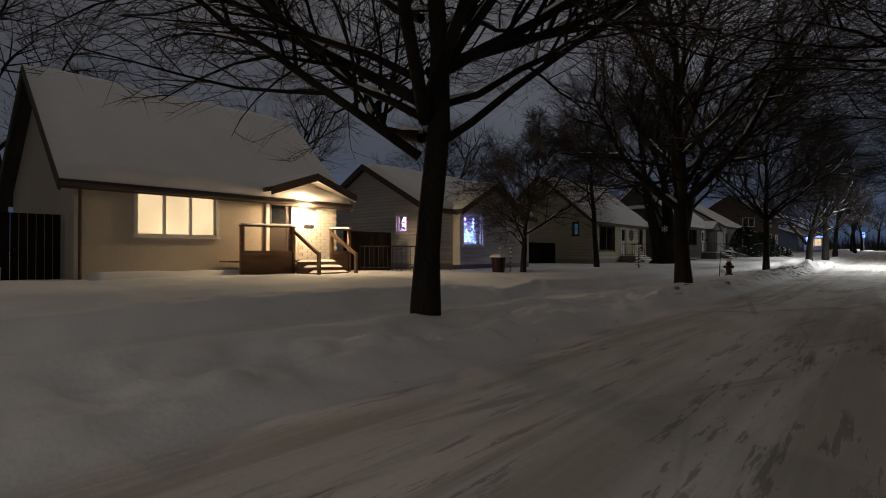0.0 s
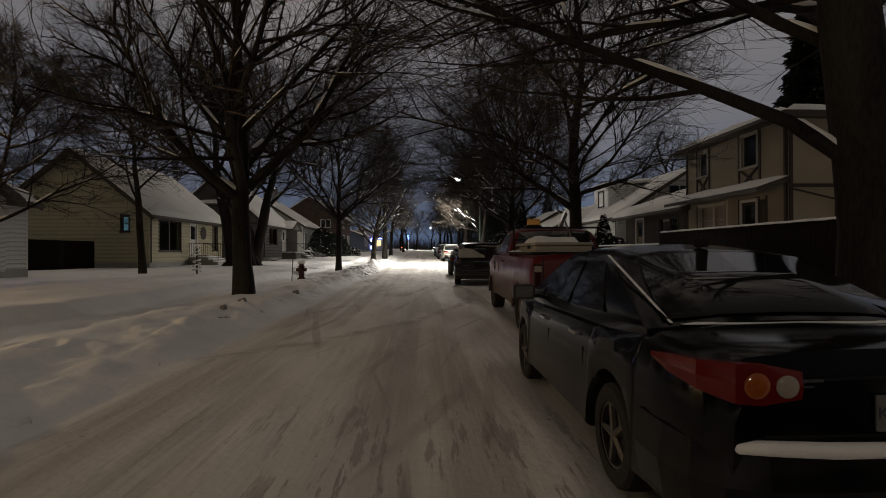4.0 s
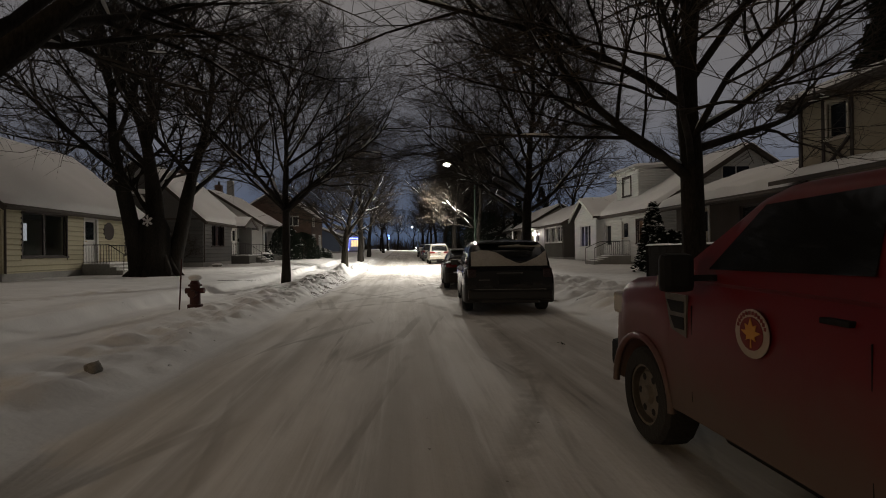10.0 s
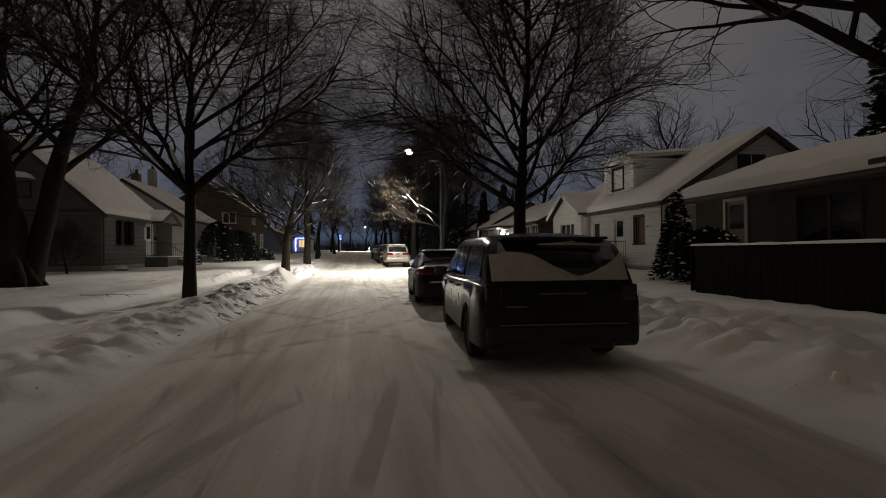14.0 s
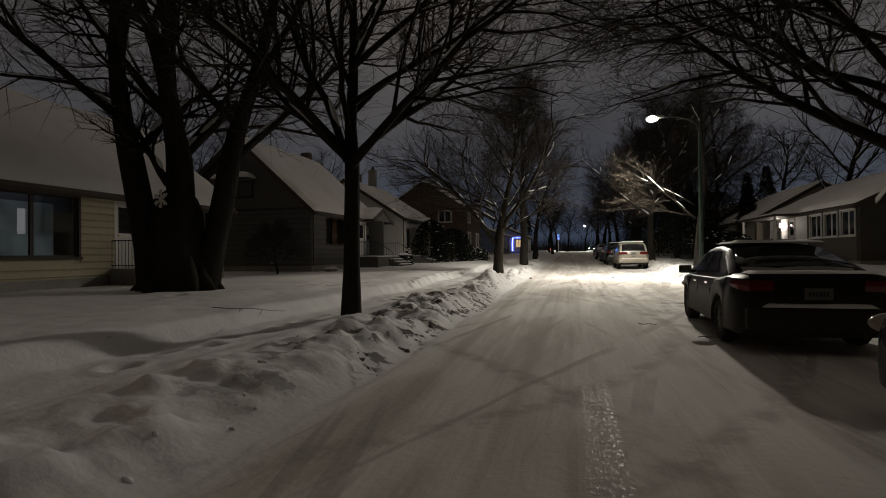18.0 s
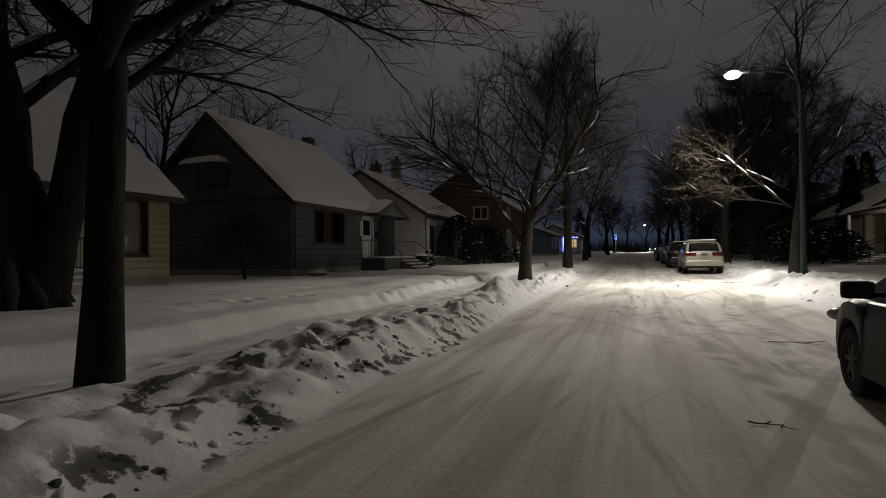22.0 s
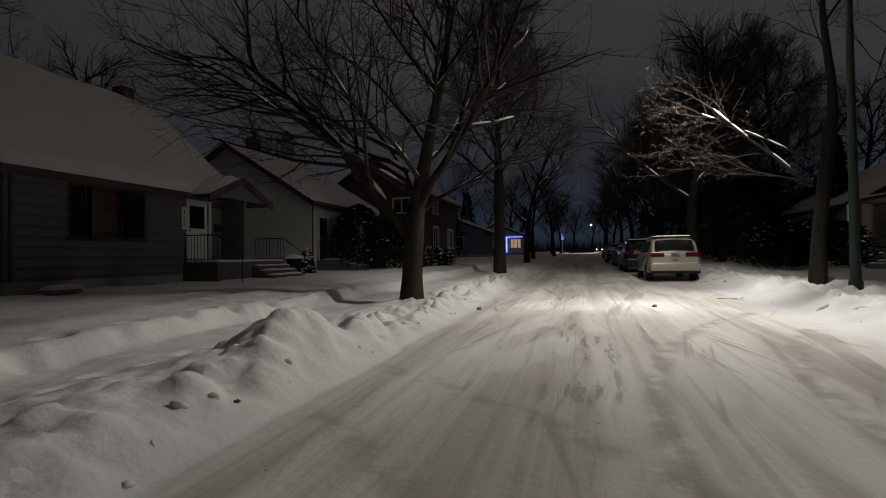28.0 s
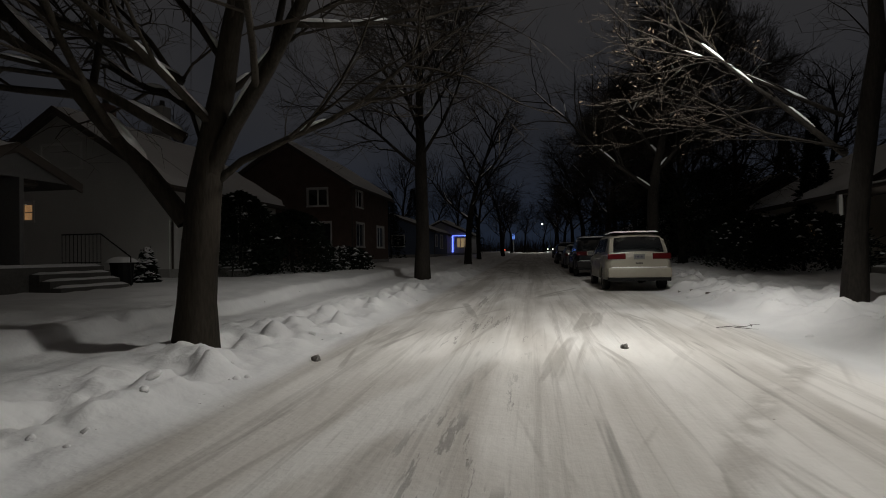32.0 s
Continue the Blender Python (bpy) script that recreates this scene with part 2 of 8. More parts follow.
    bare = mul(bare, mul(rng(sep.outputs["Y"], 44.0, 50.0), rng(sep.outputs["Y"], 62.0, 57.0)))
    lanes = mul(rng(sep.outputs["X"], -2.6, -2.3), rng(sep.outputs["X"], -0.75, -1.0))
    inner = mul(rng(sep.outputs["X"], -3.1, -2.6), rng(sep.outputs["X"], 2.4, 1.9))
    packed = mixed(mul(mul(bare, lanes), 0.48), packed, (0.115, 0.105, 0.10))
    lines = mul(rng(tex(6.5, (1, 0.012, 1), 4, 0.65), 0.53, 0.63), rng(sep.outputs["Y"], 38.0, 45.0))
    packed = mixed(mul(lines, 0.26), packed, (0.30, 0.28, 0.255))
    col = mixed(on_road, col, packed)
    specks = rng(tex(9.0, detail=3), 0.73, 0.77)
    col = mixed(mul(specks, 0.7), col, (0.10, 0.085, 0.07))
    bank = mul(mul(rng(sep.outputs["X"], -5.3, -4.7), rng(sep.outputs["X"], -3.55, -3.75)), mul(rng(sep.outputs["Y"], 31, 37), rng(sep.outputs["Y"], 46, 44)))
    # earth patches, whose dark colour also paints part of the bank's shadow
    earth = mul(mul(rng(tex(1.0, (1, 0.8, 1), 2, 0.5), 0.40, 0.52), rng(tex(3.2, (1, 1, 1), 6, 0.62), 0.51, 0.56)), bank)
    col = mixed(mul(earth, 0.9), col, (0.045, 0.038, 0.032))
    tracks = mul(mul(rng(tex(2.2, (1, 0.06, 1), 4, 0.7), 0.60, 0.68), rng(tex(0.6, (1, 0.5, 1)), 0.42, 0.6)), on_road)
    col = mixed(mul(mul(tracks, inner), 0.6), col, (0.22, 0.205, 0.185))
    l.new(col, b.inputs["Base Color"])
    icy = mul(mul(rng(sep.outputs["X"], ICE[0], ICE[0] + 0.08), rng(sep.outputs["X"], ICE[1], ICE[1] - 0.08)), mul(rng(sep.outputs["Y"], ICE[2], ICE[2] + 2), rng(sep.outputs["Y"], ICE[3], ICE[3] - 2)))
    glint = mul(icy, rng(tex(34.0, (1, 0.5, 1), 4, 0.7), 0.46, 0.62))
    l.new(rng(glint, 0.0, 1.0, 0.85, 0.50), b.inputs["Roughness"])
    l.new(rng(glint, 0.0, 1.0, 0.12, 0.18), b.inputs["Specular IOR Level"])
    bp, bp2 = n.new("ShaderNodeBump"), n.new("ShaderNodeBump")
    bp.inputs["Strength"].default_value, bp.inputs["Distance"].default_value = 0.30, 0.03
    l.new(tex(14.0, detail=7), bp.inputs["Height"])
    bp2.inputs["Strength"].default_value, bp2.inputs["Distance"].default_value = 0.5, 0.03
    l.new(mul(tex(5.0, (1, 0.05, 1), 6, 0.6), on_road), bp2.inputs["Height"])
    l.new(bp.outputs["Normal"], bp2.inputs["Normal"])
    l.new(bp2.outputs["Normal"], b.inputs["Normal"])
    return m


STREET_SNOW = snow_ground()


# ---- building helpers ----


def link(name, data, parent=None, label="", m=None):
    ob = new(name, data)
    if parent is not None:
        ob.parent = parent
    if m is not None:
        ob.matrix_basis = m
    if label:
        ob["label"] = label
    return ob


def part(name, bm, material, parent=None, label="", smooth=False, m=None):
    """One mesh object from a bmesh, under a thing or a part."""
    me = bpy.data.meshes.new(name)
    bm.to_mesh(me)
    bm.free()
    me.materials.append(material)
    if smooth:
        for p in me.polygons:
            p.use_smooth = True
    return link(name, me, parent, label, m)


def raw(name, verts, faces, material, parent=None, label="", smooth=False, m=None):
    me = bpy.data.meshes.new(name)
    me.from_pydata(verts, [], faces)
    me.materials.append(material)
    if smooth:
        me.polygons.foreach_set("use_smooth", [True] * len(me.polygons))
    me.update()
    return link(name, me, parent, label, m)


def thing(name, label, category, group="", m=None, kind=""):
    ob = new(name)
    ob.empty_display_size = 0.2
    if m is not None:
        ob.matrix_basis = m
    return tagged(ob, label, category, group, kind)


def box(bm, x0, x1, y0, y1, z0, z1, bevel=0.0, m=None):
    made = bmesh.ops.create_cube(bm, size=1)["verts"]
    for v in made:
        v.co = Vector(((x0 + x1) / 2 + v.co.x * (x1 - x0), (y0 + y1) / 2 + v.co.y * (y1 - y0), (z0 + z1) / 2 + v.co.z * (z1 - z0)))
    if bevel:
        edges = list({ed for v in made for ed in v.link_edges})
        made = bmesh.ops.bevel(bm, geom=edges, offset=bevel, segments=2, affect="EDGES", profile=0.6)["verts"]
    if m is not None:
        bmesh.ops.transform(bm, matrix=m, verts=list({v for v in made}))
    return bm


def boxes(*rows, bevel=0.0):
    bm = bmesh.new()
    for r in rows:
        box(bm, *r, bevel=bevel)
    return bm


def rod(bm, a, b, r0, r1=None, sides=8):
    """A capped tapered rod from a to b."""
    a, b = Vector(a), Vector(b)
    r1 = r0 if r1 is None else r1
    d = (b - a).normalized()
    u = d.orthogonal().normalized()
    w = d.cross(u)
    ring = []
    for p, r in ((a, r0), (b, r1)):
        ring.append([bm.verts.new(p + (u * math.cos(k * math.tau / sides) + w * math.sin(k * math.tau / sides)) * r) for k in range(sides)])
    for k in range(sides):
        bm.faces.new((ring[0][k], ring[0][(k + 1) % sides], ring[1][(k + 1) % sides], ring[1][k]))
    bm.faces.new(ring[0][::-1])
    bm.faces.new(ring[1])
    return bm


def rods(*rows, sides=8):
    bm = bmesh.new()
    for r in rows:
        rod(bm, *r, sides=sides)
    return bm


def prism(bm, outline, axis, a, b):
    """A flat outline of (u, v) pushed from a to b along an axis (0: u, v are y, z; 1: x, z; 2: x, y)."""
    def at(u, v, k):
        return ((k, u, v), (u, k, v), (u, v, k))[axis]
    lo = [bm.verts.new(at(u, v, a)) for u, v in outline]
    hi = [bm.verts.new(at(u, v, b)) for u, v in outline]
    n = len(outline)
    for k in range(n):
        bm.faces.new((lo[k], lo[(k + 1) % n], hi[(k + 1) % n], hi[k]))
    bm.faces.new(lo[::-1])
    bm.faces.new(hi)
    bmesh.ops.recalc_face_normals(bm, faces=bm.faces)
    return bm


def soft_slab(x0, x1, y0, y1, z, thick, cells=0.25, lumps=0.03, seed=0):
    """A lying blanket of snow with rounded, uneven edges."""
    nx, ny = max(2, int((x1 - x0) / cells)), max(2, int((y1 - y0) / cells))
    verts, faces = [], []
    for j in range(ny + 1):
        for i in range(nx + 1):
            u, v = i / nx, j / ny
            x, y = x0 + (x1 - x0) * u, y0 + (y1 - y0) * v
            d = min(u * (x1 - x0), (1 - u) * (x1 - x0), v * (y1 - y0), (1 - v) * (y1 - y0))
            h = thick * min(1, (d / max(thick, 0.01)) ** 0.5 if d > 0 else 0)
            h += lumps * noise.noise((x * 1.7 + seed, y * 1.7, seed)) * (1 if d > 0 else 0.2)
            verts.append((x, y, z + max(0.004, h)))
    w = nx + 1
    for j in range(ny):
        for i in range(nx):
            k = j * w + i
            faces.append((k, k + 1, k + w + 1, k + w))
    return verts, faces


# ---- ground: one sheet of snow to the horizon ----


def bank_lumps(x, y, amount):
    """Thrown-up snow: broad swells with broken chunks of two sizes on them."""
    n1 = noise.noise((x * 1.1, y * 0.9, 3.1)) * 0.40 + noise.noise((x * 2.9, y * 2.6, 9.7)) * 0.34
    wx, wy = x + 0.10 * noise.noise((x * 3, y * 3, 2.0)), y + 0.10 * noise.noise((x * 3, y * 3, 7.0))
    big = max(0.0, 0.42 - 1.7 * noise.voronoi((wx * 2.1, wy * 1.7, 0.5))[0][0] ** 2)
    small = max(0.0, 0.38 - 1.8 * noise.voronoi((wx * 5.6, wy * 4.8, 4.5))[0][0] ** 2)
    return amount * (n1 + 1.0 * big + 0.42 * small + 0.10 * noise.noise((x * 9.0, y * 8.0, 4.3)) - 0.20)


def smooth01(a, b, x):
    t = min(1, max(0, (x - a) / (b - a)))
    return t * t * (3 - 2 * t)


def footprints():
    """Places of the dents that walkers left in the snow, in rows of alternate feet."""
    rng, spots = random.Random(5), {}
    trails = ((-9.6, 38.6, -7.7, 45.0), (-6.0, 42.0, -5.5, 50.0), (-6.9, 46.0, -7.2, 58.0), (-9.4, 53.0, -6.0, 51.0), (-6.2, 34.0, -5.9, 40.0), (-8.8, 24.0, -8.2, 33.0), (-9.0, 17.8, -4.9, 16.6), (-6.1, 18.0, -5.8, 23.0), (5.3, 24.0, 5.0, 38.0), (3.6, 42.0, 4.6, 50.0), (4.9, 44.0, 5.4, 55.0), (-7.2, 8.0, -7.0, 16.0))
    for x0, y0, x1, y1 in trails:
        d = math.hypot(x1 - x0, y1 - y0)
        ux, uy = (x1 - x0) / d, (y1 - y0) / d
        n = int(d / 0.55)
        for k in range(n):
            s = (k + rng.uniform(0.3, 0.7)) / n * d
            o = rng.gauss(0, 0.05) + (0.11 if k % 2 else -0.11)
            x, y = x0 + ux * s - uy * o, y0 + uy * s + ux * o
            spots.setdefault(int(y), []).append((x, y, rng.uniform(0.07, 0.15)))
    return spots


PRINTS = footprints()


def dent(x, y):
    z = 0.0
    for k in (int(y) - 1, int(y), int(y) + 1):
        for a, b, depth in PRINTS.get(k, ()):
            q = ((x - a) / 0.11) ** 2 + ((y - b) / 0.15) ** 2
            if q < 6:
                z += depth * math.exp(-q) - depth * 0.18 * math.exp(-(math.sqrt(q) - 1.7) ** 2 * 4)
    return z


def ground_z(x, y):
    """Height of the snow: road, ploughed banks, boulevards, sidewalk groove and lawns."""
    edge = -3.62 + 0.22 * noise.noise((0.0, y * 0.35, 5.0)) + 0.10 * noise.noise((0.0, y * 1.4, 8.0))
    right = 2.75 + 0.2 * noise.noise((4.0, y * 0.4, 2.0)) + 0.12 * noise.noise((4.0, y * 1.5, 6.0))
    z = 0.0
    if x < edge:
        d = edge - x
        crest = 0.33 + 0.13 * noise.noise((1.0, y * 0.30, 1.0))
        crest *= 0.66 + 0.36 * smooth01(30, 40, y) - 0.42 * smooth01(49.3, 51.5, y) - 0.15 * smooth01(62, 80, y)
        crest += 0.34 * math.exp(-((y - 48.6) / 0.95) ** 2) * math.exp(-((x + 4.35) / 0.7) ** 2)
        rise = smooth01(0, 0.75, d)
        fall = smooth01(0.85, 1.85, d)
        z = crest * rise * (1 - fall) + (0.25 + 0.12 * smooth01(22, 15, y)) * fall
        z += bank_lumps(x, y, 0.21 + 0.05 * smooth01(33, 37, y) + 0.05 * smooth01(43.5, 45.5, y) + 0.04 * smooth01(49, 51, y)) * rise * (1 - 0.85 * smooth01(1.0, 1.8, d))
        wave = 0.10 * noise.noise((0.0, y * 0.4, 11.0)) + 0.05 * noise.noise((0.0, y * 1.7, 12.0))
        groove = smooth01(-5.25, -5.7, x + wave) * smooth01(-6.85, -6.68, x + wave)
        z -= groove * (0.07 + 0.05 * smooth01(24, 18, y))
        z += 0.19 * smooth01(-6.60, -6.92, x + wave)
        z += 0.06 * smooth01(-7.7, -8.5, x)
        z += 0.06 * noise.noise((x * 0.5, y * 0.35, 2.0)) + 0.035 * noise.noise((x * 1.3, y * 0.6, 14.0)) * smooth01(-4.6, -5.6, x)
        cut = math.exp(-((y - 15.8) / 1.3) ** 2) * smooth01(-9.5, -6, x)
        z *= 1 - 0.35 * cut
        z -= dent(x, y)
    elif x > right:
        d = x - right
        crest = 0.33 + 0.12 * noise.noise((2.0, y * 0.3, 4.0))
        rise = smooth01(0, 1.0, d)
        fall = smooth01(1.2, 2.4, d)
        z = crest * rise * (1 - fall) + 0.33 * fall
        z += bank_lumps(x, y, 0.26 + 0.08 * smooth01(50, 55, y)) * rise * (1 - 0.70 * smooth01(1.8, 4.2, d))
        z += 0.15 * smooth01(7, 10, x)
        z -= dent(x, y)
    else:
        rut = sum(math.exp(-((x - c) / 0.22) ** 2) for c in (-2.4, -0.95, 0.3))
        z = -0.018 * rut + 0.012 * noise.noise((x * 2.5, y * 0.25, 7.0)) + 0.008 * noise.noise((x * 7, y * 1.2, 1.0))
    return z + climb(y)


def make_ground():
    xs = [-2500, -600, -200, -90, -60, -45, -35, -28, -24, -20, -17, -15, -13.5, -12.2, -11.2, -10.4]
    x = -9.7
    while x < -6.2:
        xs.append(x)
        x += 0.085
    while x < -3.2:
        xs.append(x)
        x += 0.05
    while x < 2.4:
        xs.append(x)
        x += 0.11
    while x < 5.6:
        xs.append(x)
        x += 0.07
    while x < 9:
        xs.append(x)
        x += 0.22
    xs += [9.5, 10.2, 11, 12, 14, 17, 20, 24, 28, 35, 45, 60, 90, 200, 600, 2500]
    ys = [-2500, -600, -200, -90, -50, -30, -20, -12, -7, -4, -2, 0, 1.5, 3]
    y = 4.0
    while y < 66:
        ys.append(y)
        y += 0.065 if 30 < y < 58 else 0.1
    while y < 82:
        ys.append(y)
        y += 0.25
    while y < 130:
        ys.append(y)
        y += 1.0
    ys += [136, 145, 160, 180, 220, 300, 600, 2500]
    verts, faces, w = [], [], len(xs)
    for y in ys:
        far = y < -30 or y > 300
        for x in xs:
            verts.append((x, y, 0.3 + climb(y) if far else ground_z(x, y)))
    for j in range(len(ys) - 1):
        for i in range(w - 1):
            k = j * w + i
            faces.append((k, k + 1, k + w + 1, k + w))
    ob = raw("ground", verts, faces, STREET_SNOW, smooth=True)
    tagged(ob, "snow-covered street and lawns with ploughed banks", "ground", kind="structure")


make_ground()


# ---- trees ----


class Tubes:
    """Collects tapered tubes as one list of vertices and faces."""

    def __init__(self):
        self.verts, self.faces = [], []

    def add(self, pts, radii, sides):
        base = len(self.verts)
        n = len(pts)
        d = (pts[1] - pts[0]).normalized()
        u = d.orthogonal().normalized()
        for i in range(n):
            if i < n - 1:
                d = (pts[i + 1] - pts[i]).normalized()
            u = (u - d * u.dot(d)).normalized()
            w = d.cross(u)
            for k in range(sides):
                a = k * math.tau / sides
                self.verts.append(pts[i] + (u * math.cos(a) + w * math.sin(a)) * radii[i])
        for i in range(n - 1):
            for k in range(sides):
                a, b = base + i * sides + k, base + i * sides + (k + 1) % sides
                self.faces.append((a, b, b + sides, a + sides))


    def spike(self, p, q, rad):
        """A thin twig that ends in a point."""
        base = len(self.verts)
        d = (q - p).normalized()
        u = d.orthogonal().normalized() * rad
        w = d.cross(u)
        self.verts += [p + u, p - u * 0.5 + w * 0.866, p - u * 0.5 - w * 0.866, q]
        self.faces += [(base, base + 1, base + 3), (base + 1, base + 2, base + 3), (base + 2, base, base + 3)]


def bend(rng, p, d, length, n, wob, lift):
    """A wandering line that starts at p along d and bends up (lift > 0) or down."""
    pts = [p.copy()]
    for i in range(n):
        d = (d + Vector((rng.gauss(0, wob), rng.gauss(0, wob), rng.gauss(0, wob) + lift))).normalized()
        p = p + d * (length / n)
        pts.append(p.copy())
    return pts, d


def along(pts, t):
    k = min(len(pts) - 2, int(t * (len(pts) - 1)))
    f = t * (len(pts) - 1) - k
    return pts[k].lerp(pts[k + 1], f), (pts[k + 1] - pts[k]).normalized()


def tree_data(seed, height, r, fork, limbs, spread=0.75, reach=0.62, twigs=5, lift=0.03, droop=0.0, low=(), stems=None, central=True, fine=1.0, avoid=None, snowy=0.28, up=0.62, thin=1.0, sub=12, leaves=0.0):
    """Wood, twigs and snow of a bare street tree. low: extra limbs as (height, bearing, rise, length, thickness)."""
    rng = random.Random(seed)
    wood, fines, caps, leaf = Tubes(), Tubes(), Tubes(), Tubes()

    def capped(pts, radii, chance):
        for i in range(len(pts) - 1):
            d = (pts[i + 1] - pts[i]).normalized()
            if abs(d.z) < 0.93 and radii[i] > 0.022 and rng.random() < chance:
                rr = radii[i] * 0.62 + 0.012
                up = (Vector((0, 0, 1)) - d * d.z).normalized() * radii[i] * 0.85
                caps.add([pts[i].lerp(pts[i + 1], k) + up * (1 if 0.1 < k < 0.9 else 0.7) for k in (0.0, 0.15, 0.4, 0.65, 0.88, 1.0)], [rr * w for w in (0.1, 0.6, 0.75 + 0.3 * rng.random(), 0.7 + 0.3 * rng.random(), 0.6, 0.1)], 6)

    def branch(p, d, length, rad, level):
        n = 7 if level == 1 else 5 if level == 2 else 4 if level == 3 else 2
        wob = (0.09, 0.10, 0.13, 0.16, 0.2)[level]
        if avoid and min((p - avoid[0]).length, (p + d * length * 0.6 - avoid[0]).length) < avoid[1]:
            return
        pts, _ = bend(rng, p, d, length, n, wob, lift - droop * (level > 1) - (0.03 * droop if level == 1 else 0))
        if level >= 2 and fork > 2.3 and min(q.z for q in pts) < 2.7:
            return
        radii = [rad * (1 - 0.78 * (i / n)) for i in range(n + 1)]
        if level >= 4:
            fines.spike(pts[0], pts[-1], rad)
            if rng.random() < leaves:
                for _ in range(2):
                    p = pts[-1].lerp(pts[0], 0.4 * rng.random())
                    u = Vector((rng.gauss(0, 1), rng.gauss(0, 1), rng.gauss(-0.6, 0.6))).normalized()
                    w = u.orthogonal().normalized()
                    b, ln = len(leaf.verts), rng.uniform(0.05, 0.09)
                    leaf.verts += [p, p + u * ln * 0.5 + w * ln * 0.26, p + u * ln, p + u * ln * 0.5 - w * ln * 0.26]
                    leaf.faces.append((b, b + 1, b + 2, b + 3))
            return
        (wood if level <= 2 else fines).add(pts, radii, (8, 7, 5, 3)[level])
        if level <= 2:
            capped(pts, radii, snowy if level == 1 else snowy * 0.45)
        count = max(2, round({1: sub, 2: 8, 3: twigs}[level] * (0.8 + 0.4 * rng.random()) * (fine if level > 1 else 1)))
        for i in range(count):
            t = 0.18 + 0.80 * (i + rng.random()) / count
            q, dd = along(pts, t)
            side = dd.orthogonal()
            side.rotate(Matrix.Rotation(rng.random() * math.tau, 3, dd))
            nd = (dd * (0.75 + 0.3 * rng.random()) + side.normalized() * (0.6 + 0.55 * rng.random())).normalized()
            nd.z = max(nd.z, -0.05 if level == 1 else -0.25)
            k = (0.62 - 0.30 * t) if level < 3 else 0.55
            branch(q, nd, max(0.35, length * k * (0.8 + 0.5 * rng.random())), max(0.006, rad * (0.50 - 0.22 * t)), level + 1)

    for sx, sy, lean_x, lean_y, share in stems or ((0, 0, 0, 0, 1.0),):
        sr, top = r * share, height * (0.85 + 0.15 * share)
        d = Vector((lean_x, lean_y, 1)).normalized()
        n = 9
        pts, _ = bend(rng, Vector((sx, sy, -0.35)), d, fork + 0.35, 5, 0.025, 0.02)
        radii = [sr * (1.28 if i == 0 else 1.12 if i == 1 else 1 - 0.03 * i) for i in range(6)]
        last = pts[-1]
        d = (pts[-1] - pts[-2]).normalized()
        if central:
            more, _ = bend(rng, last, d, top - fork, n, 0.07, 0.05)
            pts += more[1:]
            radii += [sr * 0.82 * (1 - 0.92 * (i / n) ** 0.8) for i in range(1, n + 1)]
        wood.add(pts, radii, 12)
        trunk = pts
        for i in range(limbs):
            t0 = fork / top
            t = t0 + (0.80 - t0) * (i / limbs) ** 0.9 if central else 1.0
            if central:
                q, dd = along(trunk, min(0.97, 0.36 + 0.60 * i / limbs))
                q = q.copy()
            else:
                q, dd = last, d
            a = i * 2.4 + rng.random() * 0.8 + seed
            out = spread * (0.75 + 0.5 * rng.random()) * (1.1 - 0.5 * i / limbs)
            nd = (Vector((math.cos(a) * out, math.sin(a) * out, up)) + dd * 0.25).normalized()
            frac = 1 - 0.62 * i / limbs
            branch(q, nd, height * reach * frac * (0.85 + 0.3 * rng.random()), thin * sr * (0.50 if not central else 0.36) * (0.55 + 0.45 * frac), 1)
    if stems:
        wood.add([Vector((-0.05, 0.08, z)) for z in (-0.3, 0.0, 0.25, 0.7, 1.3, 1.9, 2.25, 2.6)], [r * k for k in (2.35, 2.0, 1.72, 1.55, 1.48, 1.40, 1.10, 0.15)], 18)
        for k in range(9):
            a = k * 0.7 + 0.3 * math.sin(k * 5)
            u = Vector((math.cos(a), math.sin(a), 0))
            wood.add([Vector((0, 0.08, 0.75)) + u * r * 1.2, Vector((0, 0.08, 0.22)) + u * r * 1.65, Vector((0, 0.08, -0.12)) + u * r * (2.3 + 0.4 * math.sin(k * 3))], [r * 0.25, r * 0.36, r * 0.22], 8)
    for h, bearing, rise, length, thick in low:
        a = radians(bearing)
        q = Vector((math.cos(a) * r * 0.4, math.sin(a) * r * 0.4, h))
        branch(q, Vector((math.cos(a), math.sin(a), rise)).normalized(), length, thick, 1)
    return wood, fines, caps, leaf


def tree(x, y, label, data, bark=BARK, twig=TWIG, turn=0.0, z=None, group="street trees", size=1.0):
    wood, fines, caps, leaf = data
    base = z if z is not None else ground_z(x, y)
    t = thing("tree", label, "tree", group, pose(x, y, base, 0, 0, turn) @ Matrix.Diagonal((size, size, size, 1)))
    raw("trunk", wood.verts, wood.faces, bark, t, smooth=True)
    raw("crown", fines.verts, fines.faces, twig, t)["kind"] = "stuff"
    if leaf.verts:
        raw("dead_leaves", leaf.verts, leaf.faces, LEAFY, t, "curled dry leaves still on the twigs")["kind"] = "stuff"
    if caps.verts:
        raw("snow_cap", caps.verts, caps.faces, SNOW, t, "snow lying on the limbs", smooth=True)["kind"] = "stuff"
    return t


